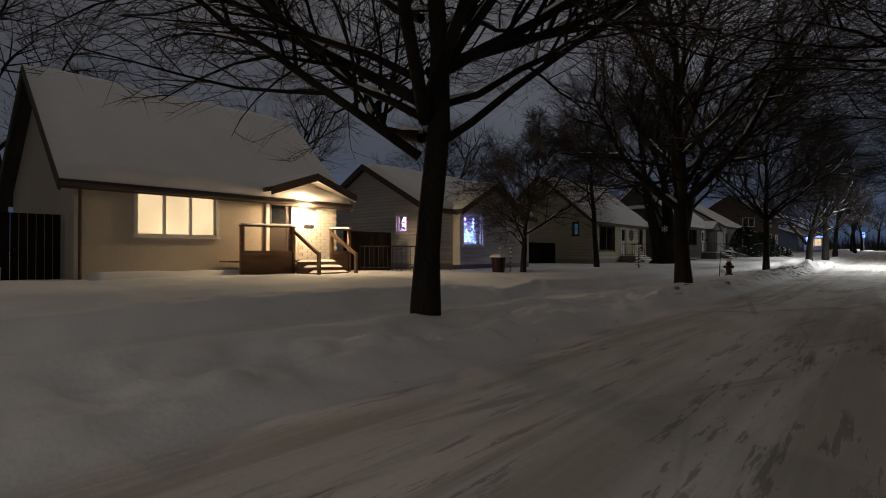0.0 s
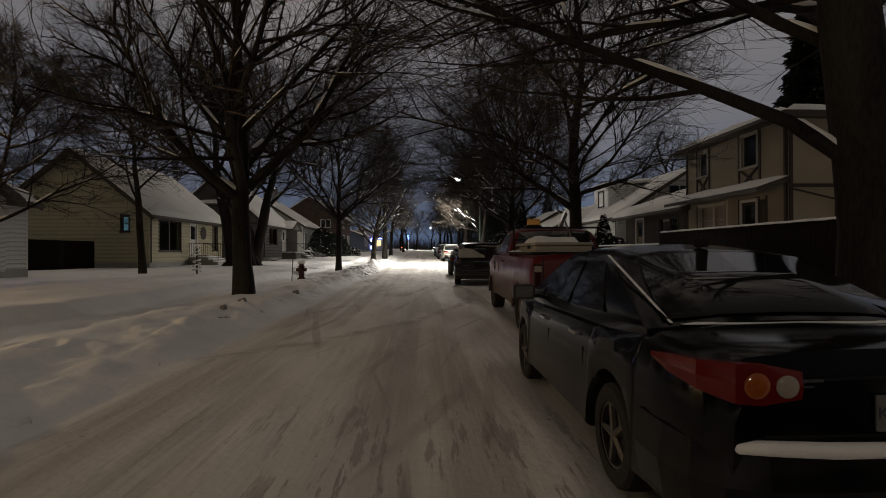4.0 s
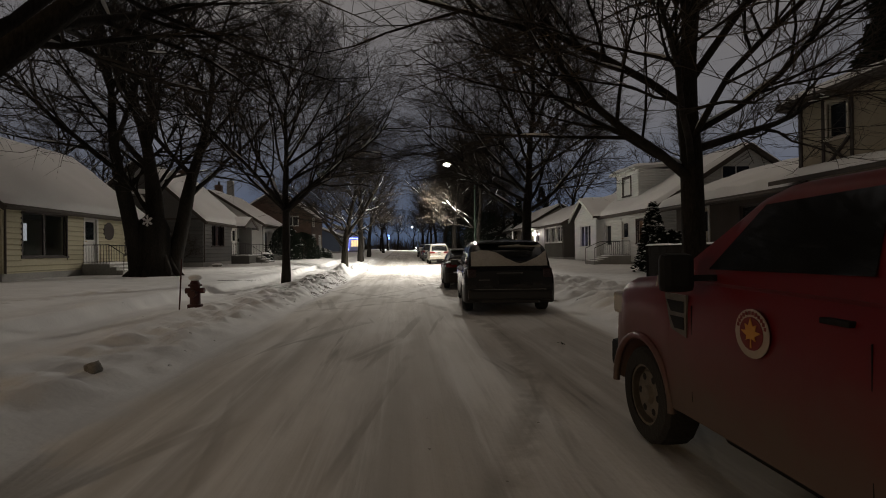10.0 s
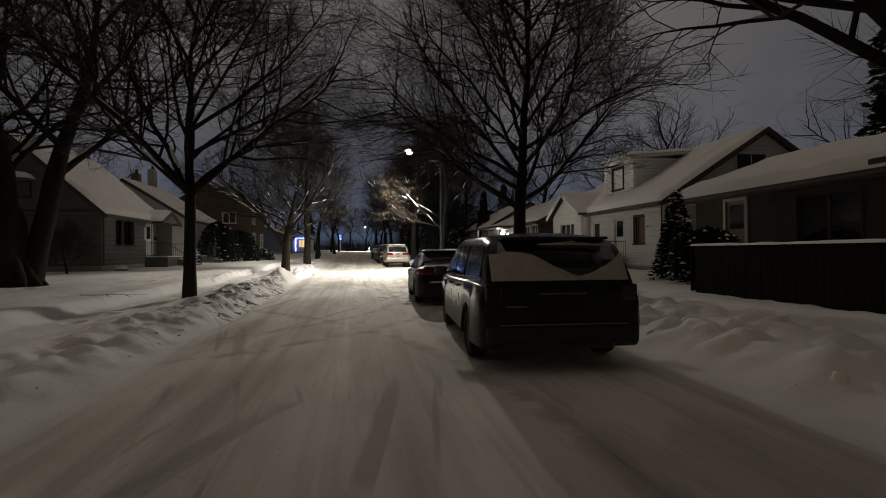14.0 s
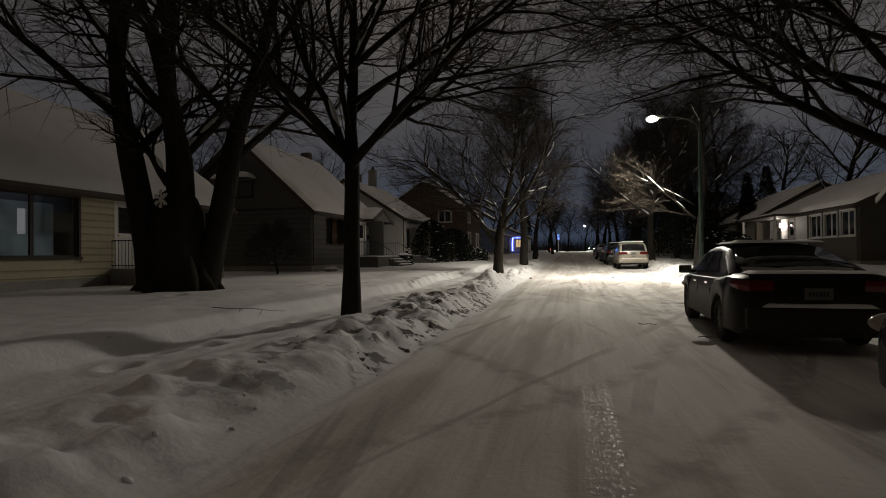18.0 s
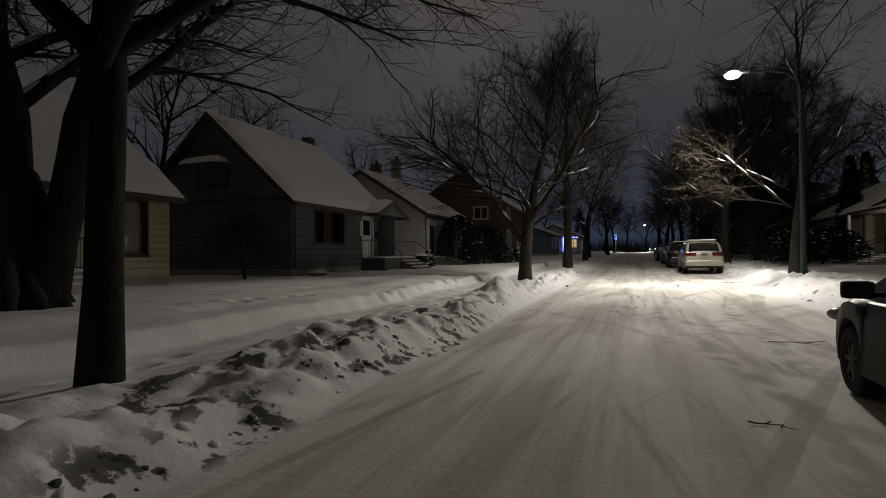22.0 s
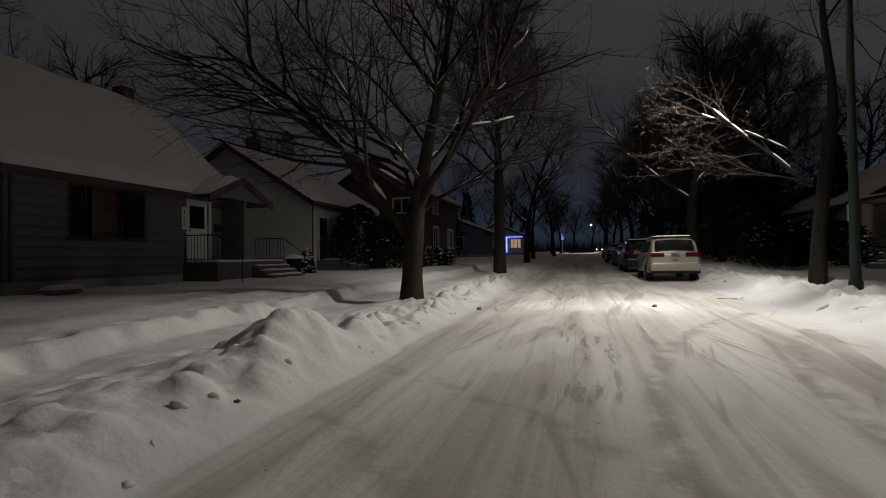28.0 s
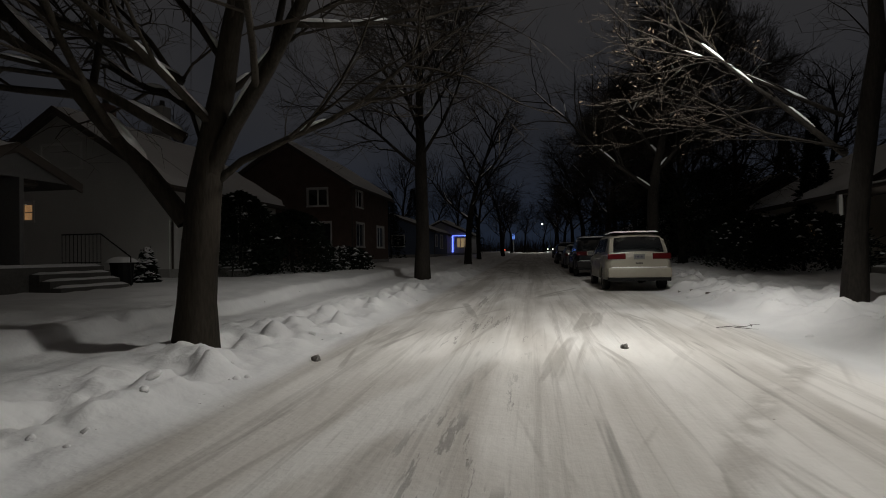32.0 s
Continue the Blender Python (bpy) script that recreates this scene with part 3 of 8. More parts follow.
BIG = "bare tall elm with dark furrowed bark in the boulevard snow"
tree(-5.30, 11.35, "bare elm with low spreading limbs and dark bark", tree_data(3, 12.5, 0.19, 2.6, 14, spread=1.25, reach=0.52, droop=0.05, twigs=6, fine=1.15, low=((2.2, 222, 0.45, 5.5, 0.075), (2.3, 42, 0.45, 5.0, 0.065), (2.9, 48, 0.35, 5.0, 0.06), (3.3, 215, 0.35, 5.5, 0.06), (2.7, -50, 0.45, 6.5, 0.10), (2.5, 165, 0.40, 6.0, 0.10), (3.0, -15, 0.55, 5.5, 0.10), (3.4, 75, 0.75, 6.0, 0.10), (3.0, 200, 0.6, 5.5, 0.09), (3.3, 30, 0.5, 6.0, 0.085), (3.9, 60, 0.6, 6.5, 0.085), (4.3, 8, 0.5, 6.0, 0.075), (4.7, 45, 0.7, 6.0, 0.075), (4.2, 180, 0.5, 6.0, 0.07))))
tree(-5.42, 24.0, BIG, tree_data(11, 12.5, 0.245, 2.5, 17, spread=1.0, reach=0.56, twigs=6, fine=1.08, up=0.95, low=((2.4, 200, 0.7, 5.0, 0.14), (2.7, 20, 0.9, 6.0, 0.14), (2.6, -80, 0.9, 6.0, 0.13), (3.0, 100, 0.8, 6.0, 0.12))))
tree(-5.32, 38.3, "slender bare tree with arching limbs", tree_data(21, 9.3, 0.155, 2.6, 14, spread=0.95, reach=0.60, droop=0.03, twigs=6, fine=1.12, up=0.85, low=((2.7, 60, 0.9, 5.0, 0.09), (2.6, -30, 0.9, 5.0, 0.085), (2.8, 230, 1.0, 5.0, 0.09), (2.7, 140, 1.2, 5.0, 0.085), (3.7, 15, 0.5, 5.0, 0.06), (4.3, -15, 0.45, 5.0, 0.06))))
tree(-5.0, 54.6, "bare maple with snow in its forks and two low limbs", tree_data(31, 8.0, 0.25, 1.9, 14, spread=1.15, reach=0.62, twigs=5, fine=0.8, up=0.80, thin=0.62, low=((1.55, 190, 1.15, 5.8, 0.125), (1.95, 8, 2.3, 6.0, 0.115), (2.6, 200, 0.55, 5.5, 0.075), (3.0, 150, 0.7, 5.0, 0.06), (3.3, 215, 0.5, 5.0, 0.055)), snowy=0.42), bark=MAPLE_BARK, twig=PALE_TWIG)
tree(-5.0, 68.3, "tall bare elm with a straight trunk", tree_data(41, 13, 0.27, 4.2, 20, spread=0.95, reach=0.40, twigs=6, fine=1.1, thin=0.75, droop=0.03, leaves=0.10), twig=PALE_TWIG)
tree(-11.2, 40.9, "three-stemmed old bare maple on the lawn", tree_data(51, 12.5, 0.44, 3.2, 8, spread=0.7, reach=0.5, stems=((0.50, 0.30, 0.15, 0.10, 0.72), (0.08, 0.12, 0.03, 0.03, 0.80), (-0.40, -0.15, -0.13, -0.08, 0.76), (-0.2, 0.15, -0.06, 0.02, 0.5)), low=((2.6, 215, 1.6, 2.6, 0.11),)), z=0.55, group="garden trees")
t_s = tree(-11.2, 30.2, "thin bare young tree on the lawn", tree_data(61, 8.5, 0.13, 2.6, 12, spread=0.8, reach=0.45), z=0.5, group="garden trees")
t_or = tree(-10.5, 22.3, "low bushy bare ornamental tree", tree_data(71, 4.6, 0.12, 0.9, 15, spread=1.4, reach=0.75, droop=0.03, fine=1.25, twigs=6), z=0.5, group="garden trees")
tree(3.95, 15.9, "massive bare elm beside the parked cars", tree_data(81, 14, 0.33, 3.4, 13, spread=1.1, reach=0.5, twigs=5, fine=1.08, low=((1.75, 178, 0.72, 6.5, 0.085), (3.0, 150, 0.62, 6.5, 0.075), (3.9, 110, 0.36, 7.5, 0.085), (4.4, 170, 0.45, 6.5, 0.085), (3.4, 80, 0.6, 6.0, 0.08), (4.2, 150, 0.10, 6.0, 0.06), (4.7, 165, 0.16, 6.0, 0.06), (3.8, 138, 0.14, 6.5, 0.06), (5.1, 180, 0.2, 6.0, 0.06))))
tree(4.25, 27.7, BIG, tree_data(91, 12.5, 0.22, 3.6, 19, spread=1.0, reach=0.52, twigs=6, fine=1.3, up=0.85, low=((2.35, 183, 0.62, 5.5, 0.09), (2.6, 215, 0.5, 5.5, 0.065), (2.5, 150, 0.6, 5.0, 0.065), (3.1, 255, 0.6, 5.0, 0.06), (2.9, 20, 0.15, 4.6, 0.08), (3.2, 300, 0.5, 5.0, 0.06))))
tree(4.25, 40.3, BIG, tree_data(101, 11.5, 0.22, 3.0, 19, spread=1.0, reach=0.52, twigs=6, fine=1.3, up=0.85, low=((2.6, 170, 0.9, 5.5, 0.11), (2.8, 0, 0.5, 4.5, 0.09), (3.2, 200, 0.6, 5.5, 0.075), (3.6, 150, 0.7, 5.5, 0.075), (4.1, 225, 0.6, 5.5, 0.07), (4.4, 300, 0.6, 5.0, 0.07))))
tree(4.7, 58.9, "bare oak with few dry leaves and a low limb", tree_data(113, 11, 0.18, 3.6, 11, spread=0.8, reach=0.42, twigs=5, fine=0.7, snowy=0.30, up=0.8, thin=0.7, sub=8, leaves=0.16, droop=0.02, low=((2.5, 189, 0.78, 4.6, 0.060), (2.6, 205, 0.25, 3.6, 0.030), (3.2, 165, 0.75, 4.2, 0.04), (3.7, 195, 0.8, 4.4, 0.04)), avoid=(Vector((-1.9, -1.6, 7.0)), 2.6)), twig=PALE_TWIG)
t_far = tree(-5.4, 86, "bare street tree further along the road", tree_data(121, 12, 0.25, 3.2, 11, spread=0.95, reach=0.52, twigs=2, fine=0.55), turn=70)
FAR_BIG = "bare street tree further along the road"
for src, x, y, turn, size in ((t_far, -6.4, 104, 140, 0.9), (t_far, -4.9, 123, 200, 1.0), (t_far, 4.3, 72, 100, 1.05), (t_far, 4.4, 87, 30, 1.0), (t_far, 4.4, 103, 250, 1.0), (t_far, 4.4, 119, 300, 1.0),
                              (t_far, 4.4, 136, 60, 1.0), (t_far, -6.6, 150, 80, 0.95), (t_far, 4.4, 153, 160, 1.0), (t_far, -5.4, 168, 280, 1.1), (t_far, 4.4, 170, 10, 1.1), (t_far, -3.0, 215, 10, 1.2), (t_far, 3.0, 222, 90, 1.2), (t_far, -9.0, 200, 50, 1.2), (t_far, 9.0, 205, 130, 1.2)):
    c = copy_thing(src, pose(x, y, 0.3 + climb(y), 0, 0, turn) @ Matrix.Diagonal((size, size, size, 1)))
    c["label"] = FAR_BIG
t_thick = tree(7.6, 80, "bare tree with a dense dark crown behind the parked cars", tree_data(131, 13.5, 0.24, 2.2, 18, spread=1.0, reach=0.5, twigs=6, fine=1.35, snowy=0.0), group="dense garden trees")
for x, y, turn, size in ((9.6, 90, 80, 1.05), (6.6, 98, 170, 1.1), (11.8, 84, 250, 1.1), (7.6, 109, 310, 1.1), (6.4, 87, 40, 0.9)):
    copy_thing(t_thick, pose(x, y, 0.3 + climb(y), 0, 0, turn) @ Matrix.Diagonal((size, size, size, 1)))
BACK = "bare tree in the back yards behind the houses"
for src, x, y, turn, size in ((t_far, -27, 10, 30, 1.0), (t_far, -29, 24, 90, 0.9), (t_s, -24, 33, 10, 1.2), (t_far, -30, 41, 120, 1.0), (t_far, -27, 66, 0, 0.95), (t_far, -25, 56, 40, 0.95), (t_far, -27, 84, 220, 1.0),
                              (t_far, 25, 44, 60, 0.95), (t_far, 24, 60, 160, 1.0), (t_far, 15, 68, 10, 1.0), (t_far, 17, 84, 100, 1.0), (t_far, 26, 78, 10, 1.0), (t_far, 12, 98, 50, 1.0), (t_far, -16, 108, 10, 1.0), (t_far, -12, 126, 0, 1.0), (t_far, 12, 126, 80, 1.0), (t_far, -20, 150, 80, 1.1), (t_far, 18, 150, 180, 1.1), (t_far, -36, 16, 220, 1.0), (t_far, 22, 30, 120, 0.9)):
    c = copy_thing(src, pose(x, y, 0.4 + climb(y), 0, 0, turn) @ Matrix.Diagonal((size, size, size, 1)))
    c["label"] = BACK
    c["group"] = "back yard trees"

# ---- houses ----
STUCCO_CREAM = mat("cream_stucco", (0.55, 0.50, 0.42), 0.9, var=0.08, scale=5, bump=0.5, bump_scale=60)
STUCCO_TAN = mat("tan_stucco", (0.36, 0.315, 0.235), 0.9, var=0.08, scale=5, bump=0.6, bump_scale=60)
STUCCO_WHITE = mat("white_stucco", (0.62, 0.61, 0.58), 0.9, var=0.06, scale=5, bump=0.5, bump_scale=60)
SIDE_GREY = mat("pale_grey_siding", (0.60, 0.59, 0.57), 0.6, var=0.08, scale=3)
SIDE_YELLOW = mat("yellow_siding", (0.50, 0.455, 0.31), 0.6, var=0.08, scale=3)
SIDE_DARK = mat("grey_lap_siding", (0.135, 0.132, 0.128), 0.65, var=0.1, scale=3)
SIDE_WHITE = mat("white_siding", (0.72, 0.72, 0.70), 0.55, var=0.05, scale=3)
SIDE_BLUE = mat("slate_blue_siding", (0.11, 0.14, 0.21), 0.6, var=0.08, scale=3)
BRICKISH = mat("dark_brown_brick", (0.13, 0.085, 0.065), 0.85, var=0.2, scale=14, bump=0.5)
SHINGLE = mat("dark_shingles", (0.06, 0.055, 0.05), 0.9, var=0.2, scale=15, bump=0.5)
FASCIA = mat("dark_fascia", (0.07, 0.055, 0.045), 0.6, var=0.1)
WHITE_TRIM = mat("white_trim", (0.70, 0.69, 0.66), 0.5, var=0.05)
DARK_TRIM = mat("dark_brown_trim", (0.045, 0.032, 0.026), 0.6, var=0.15)
DARK_CONCRETE = mat("weathered_concrete", (0.12, 0.115, 0.105), 0.9, var=0.2, scale=5, bump=0.4)
CONCRETE = mat("concrete", (0.33, 0.32, 0.30), 0.9, var=0.15, scale=5, bump=0.4)
WOOD_BROWN = mat("brown_deck_wood", (0.20, 0.115, 0.065), 0.7, var=0.25, scale=6, bump=0.3, stretch=(1, 1, 6))
WOOD_DARK = mat("dark_fence_wood", (0.022, 0.018, 0.015), 0.9, var=0.35, scale=6, bump=0.4, stretch=(4, 4, 0.6), spec=0.04)
IRON = mat("black_iron", (0.025, 0.025, 0.025), 0.5, 0.6, var=0.1)
BRASS = mat("brass", (0.45, 0.33, 0.14), 0.35, 0.9, var=0.1)
DARK_GLASS = mat("dark_window_glass", (0.012, 0.014, 0.017), 0.06, var=0.05, spec=0.55)
CURTAIN = mat("pale_curtain", (0.42, 0.38, 0.33), 0.9, var=0.15, stretch=(6, 6, 0.5))
WARM_CURTAIN = glow("warm_lit_curtain", (1.0, 0.56, 0.24), 1.1, 0.5, 2.0)
BRIGHT_ROOM = glow("bright_lit_room", (1.0, 0.72, 0.38), 1.35, 0.35, 0.8)
PANE_SHEEN = glow("pale_pane_sheen", (0.72, 0.90, 1.0), 0.07, 0.8, 0.6)
DIM_ROOM = mat("brown_curtain", (0.13, 0.062, 0.030), 0.9, var=0.3, stretch=(6, 6, 0.5))
BULB = glow("bulb", (1.0, 0.86, 0.62), 30)
WHITE_BULB = glow("white_bulb", (1.0, 0.95, 0.88), 8)
HOUSE_RED = mat("dull_dark_red", (0.022, 0.005, 0.005), 0.6, var=0.15)
PURPLE_BULB = glow("purple_bulb", (0.55, 0.12, 1.0), 10)
BLUE_BULB = glow("blue_bulb", (0.12, 0.18, 1.0), 16)
RED_BULB = glow("red_bulb", (1.0, 0.10, 0.06), 14)
GREEN_BULB = glow("green_bulb", (0.10, 1.0, 0.35), 7)
SCREEN = glow("lit_screen", (0.60, 0.80, 1.0), 1.3, 0.6, 6)
BOARD_CACHE = {}


def clear_spans(lo, hi, holes):
    out, at = [], lo
    for a, b in sorted(holes):
        if b <= at or a >= hi:
            continue
        if a > at:
            out.append((at, min(a, hi)))
        at = max(at, b)
    if at < hi:
        out.append((at, hi))
    return [(a, b) for a, b in out if b - a > 0.03]


def wall_with_holes(bm, axis, lo, hi, z0, z1, a, b, holes):
    """One wall of thickness a..b across an axis ('x': runs along y), with openings (u0, u1, z0, z1) through it."""
    us = sorted({lo, hi, *[min(hi, max(lo, u)) for h in holes for u in h[:2]]})
    zs = sorted({z0, z1, *[min(z1, max(z0, z)) for h in holes for z in h[2:4]]})
    solid, made = set(), {}
    for i in range(len(us) - 1):
        for j in range(len(zs) - 1):
            u, z = (us[i] + us[i + 1]) / 2, (zs[j] + zs[j + 1]) / 2
            if not any(h[0] < u < h[1] and h[2] < z < h[3] for h in holes):
                solid.add((i, j))

    def vert(i, j, k):
        if (i, j, k) not in made:
            o = b if k else a
            made[i, j, k] = bm.verts.new((o, us[i], zs[j]) if axis == "x" else (us[i], o, zs[j]))
        return made[i, j, k]

    for i, j in solid:
        for k in (0, 1):
            bm.faces.new([vert(p, q, k) for p, q in ((i, j), (i + 1, j), (i + 1, j + 1), (i, j + 1))])
        for (di, dj), (p, q) in (((-1, 0), ((i, j), (i, j + 1))), ((1, 0), ((i + 1, j), (i + 1, j + 1))), ((0, -1), ((i, j), (i + 1, j))), ((0, 1), ((i, j + 1), (i + 1, j + 1)))):
            if (i + di, j + dj) not in solid:
                bm.faces.new((vert(*p, 0), vert(*q, 0), vert(*q, 1), vert(*p, 1)))
    bmesh.ops.recalc_face_normals(bm, faces=bm.faces)


def board_mesh(length, pitch, material, axis):
    key = (round(length, 2), pitch, material.name, axis)
    if key not in BOARD_CACHE:
        prof = ((0.0, 0.0), (0.008, 0.0), (0.010, pitch * 0.20), (0.046, pitch * 0.38), (0.040, pitch * 0.98), (0.0, pitch * 0.98))
        n, verts = len(prof), []
        for u in (0, round(length, 2)):
            for o, z in prof:
                verts.append((o, u, z) if axis == "x" else (u, -o, z))
        faces = [(k, (k + 1) % n, n + (k + 1) % n, n + k) for k in range(n)] + [tuple(range(n))[::-1], tuple(range(n, 2 * n))]
        me = bpy.data.meshes.new("board")
        me.from_pydata(verts, [], faces)
        me.materials.append(material)
        BOARD_CACHE[key] = me
    return BOARD_CACHE[key]


def boards(parent, axis, face, lo, hi, z0, z1, pitch, material, holes, slope=None):
    """Lapped boards, each its own piece. slope: (u of the peak, z of the eave, rise per metre) narrows them in a gable."""
    z = z0
    while z < z1 - 0.04:
        a, b = lo, hi
        if slope and z + pitch > slope[1]:
            half = (slope[3] - (z + pitch - slope[1]) / slope[2])
            if half < 0.15:
                break
            a, b = slope[0] - half, slope[0] + half
        for u0, u1 in clear_spans(a, b, [(h[0], h[1]) for h in holes if h[2] < z + pitch - 0.02 and h[3] > z + 0.02]):
            ob = link("board", board_mesh(u1 - u0, pitch, material, axis), parent)
            ob.location = (face, u0, z) if axis == "x" else (u0, face, z)
        z += pitch


def window_unit(parent, axis, face, u0, u1, z0, z1, panes=2, trim=WHITE_TRIM, glass=DARK_GLASS, behind=None, bars=0, out=1, sash=0.05, depth=0.14):
    """A window in a wall that faces +x (axis x) or -y (axis y): frame, sill, panes, and what shows behind."""
    def bx(bm, o0, o1, a, b, c, d):
        return box(bm, face + o0 * out, face + o1 * out, a, b, c, d) if axis == "x" else box(bm, a, b, face - o1, face - o0, c, d)
    frame_bm = bmesh.new()
    for a, b, c, d in ((u0 - 0.07, u1 + 0.07, z1, z1 + 0.09), (u0 - 0.07, u0, z0, z1), (u1, u1 + 0.07, z0, z1)):
        bx(frame_bm, -0.02, 0.045, a, b, c, d)
    win = part("window", frame_bm, trim, parent)
    sill = bmesh.new()
    bx(sill, -0.02, 0.075, u0 - 0.1, u1 + 0.1, z0 - 0.07, z0)
    part("sill", sill, trim, win)
    sashes = bmesh.new()
    w = (u1 - u0) / panes
    for k in range(panes):
        a, b = u0 + k * w, u0 + (k + 1) * w
        for q in ((a, b, z0, z0 + sash), (a, b, z1 - sash, z1), (a, a + sash, z0 + sash, z1 - sash), (b - sash, b, z0 + sash, z1 - sash)):
            bx(sashes, -0.09, -0.03, *q)
        for i in range(bars):
            zc = z0 + (z1 - z0) * (i + 1) / (bars + 1)
            bx(sashes, -0.08, -0.035, a + sash, b - sash, zc - 0.015, zc + 0.015)
    part("sash", sashes, trim, win)
    for k in range(panes):
        pane = bmesh.new()
        bx(pane, -0.066, -0.058, u0 + k * w + sash - 0.005, u0 + (k + 1) * w - sash + 0.005, z0 + sash - 0.005, z1 - sash + 0.005)
        ob = part("pane", pane, glass, win)
        if glass is CLEAR_GLASS:
            ob.visible_shadow = False
    if behind:
        c = bmesh.new()
        bx(c, -0.20, -0.17, u0 - 0.05, u1 + 0.05, z0 - 0.05, z1 + 0.05)
        part("curtain", c, behind, win)
    return win


def clear_glass():
    m = bpy.data.materials.new("clear_glass")
    m.use_nodes = True
    n, l = m.node_tree.nodes, m.node_tree.links
    n.clear()
    out, mix, tr, gl = n.new("ShaderNodeOutputMaterial"), n.new("ShaderNodeMixShader"), n.new("ShaderNodeBsdfTransparent"), n.new("ShaderNodeBsdfGlossy")
    gl.inputs["Roughness"].default_value = 0.03
    mix.inputs[0].default_value = 0.06
    l.new(tr.outputs[0], mix.inputs[1])
    l.new(gl.outputs[0], mix.inputs[2])
    l.new(mix.outputs[0], out.inputs["Surface"])
    return m


CLEAR_GLASS = clear_glass()


def door_unit(parent, face, u0, u1, z0, z1, material=WHITE_TRIM, lite=True, storm=False, out=1):
    """A door in a wall that faces the street: leaf with a raised frame, a light, a knob."""
    def bx(bm, o0, o1, a, b, c, d):
        return box(bm, face + o0 * out, face + o1 * out, a, b, c, d)
    casing = bmesh.new()
    for a, b, c, d in ((u0 - 0.09, u1 + 0.09, z1, z1 + 0.10), (u0 - 0.09, u0, z0, z1), (u1, u1 + 0.09, z0, z1)):
        bx(casing, -0.03, 0.05, a, b, c, d)
    leaf = bmesh.new()
    bx(leaf, -0.09, -0.05, u0, u1, z0, z1)
    st = 0.13
    for a, b, c, d in ((u0, u1, z1 - st, z1), (u0, u1, z0, z0 + 0.22), (u0, u0 + st, z0 + 0.22, z1 - st), (u1 - st, u1, z0 + 0.22, z1 - st), (u0 + st, u1 - st, z0 + 0.95, z0 + 1.07)):
        bx(leaf, -0.05, -0.03, a, b, c, d)
    dr = part("door", casing, WHITE_TRIM, parent)
    part("leaf", leaf, material, dr)
    if lite:
        g = bmesh.new()
        bx(g, -0.048, -0.04, u0 + st, u1 - st, z0 + 1.07, z1 - st)
        part("door_light", g, DARK_GLASS, dr)
    k = rods(((face - 0.03 * out, u0 + 0.07, z0 + 1.0), (face + 0.03 * out, u0 + 0.07, z0 + 1.0), 0.014), ((face + 0.025 * out, u0 + 0.07, z0 + 1.0), (face + 0.055 * out, u0 + 0.07, z0 + 1.0), 0.028))
    part("knob", k, BRASS, dr)
    return dr


def roof_snow(parent, pts, thick, seed):
    """A blanket of snow on a sloping quad given by its four corners, with soft and uneven edges."""
    a, b, c, d = [Vector(p) for p in pts]
    normal = (b - a).cross(d - a).normalized()
    if normal.z < 0:
        normal = -normal
    lw, lh = (b - a).length, (d - a).length
    nx, ny = max(3, int(lw / 0.22)), max(3, int(lh / 0.22))
    verts, faces = [], []
    for j in range(ny + 1):
        for i in range(nx + 1):
            u, v = i / nx, j / ny
            p = a.lerp(b, u).lerp(d.lerp(c, u), v)
            dist = min(u * lw, (1 - u) * lw, v * lh, (1 - v) * lh)
            h = thick * (min(1, dist / 0.25) ** 0.5 if dist > 0 else 0.05)
            h *= 0.85 + 0.35 * noise.noise((p.x * 0.9 + seed, p.y * 0.9, p.z * 0.9))
            verts.append(p + normal * max(0.006, h))
    w = nx + 1
    for j in range(ny):
        for i in range(nx):
            k = j * w + i
            faces.append((k, k + 1, k + w + 1, k + w))
    raw("roof_snow", verts, faces, SNOW, parent, "blanket of snow on the roof", smooth=True)


def gable_roof(parent, y0, y1, front, back, eave, ridge, over=0.35, thick=0.14, snow=0.22, fascia=FASCIA, seed=0):
    """Ridge along y. Two slabs, fascia boards, snow."""
    mid, run = (front + back) / 2, (front - back) / 2
    pitch = (ridge - eave) / run
    for side in (1, -1):
        xe, ze = mid + side * (run + over), eave - over * pitch
        bm = bmesh.new()
        prism(bm, [(mid, ridge), (xe, ze), (xe, ze + thick), (mid, ridge + thick)], 1, y0 - over, y1 + over)
        part("roof", bm, SHINGLE, parent)
        f = boxes((xe - 0.02, xe + 0.025, y0 - over - 0.02, y1 + over + 0.02, ze - 0.05, ze + thick + 0.01))
        part("fascia", f, fascia, parent)
        for yy in (y0 - over, y1 + over):
            g = bmesh.new()
            prism(g, [(mid, ridge - 0.10), (xe, ze - 0.10), (xe, ze + thick + 0.012), (mid, ridge + thick + 0.012)], 1, yy - 0.03, yy + 0.03)
            part("barge_board", g, fascia, parent)
        e = thick + 0.005
        roof_snow(parent, ((xe, y0 - over, ze + e), (xe, y1 + over, ze + e), (mid, y1 + over, ridge + e), (mid, y0 - over, ridge + e)), snow, seed + side)


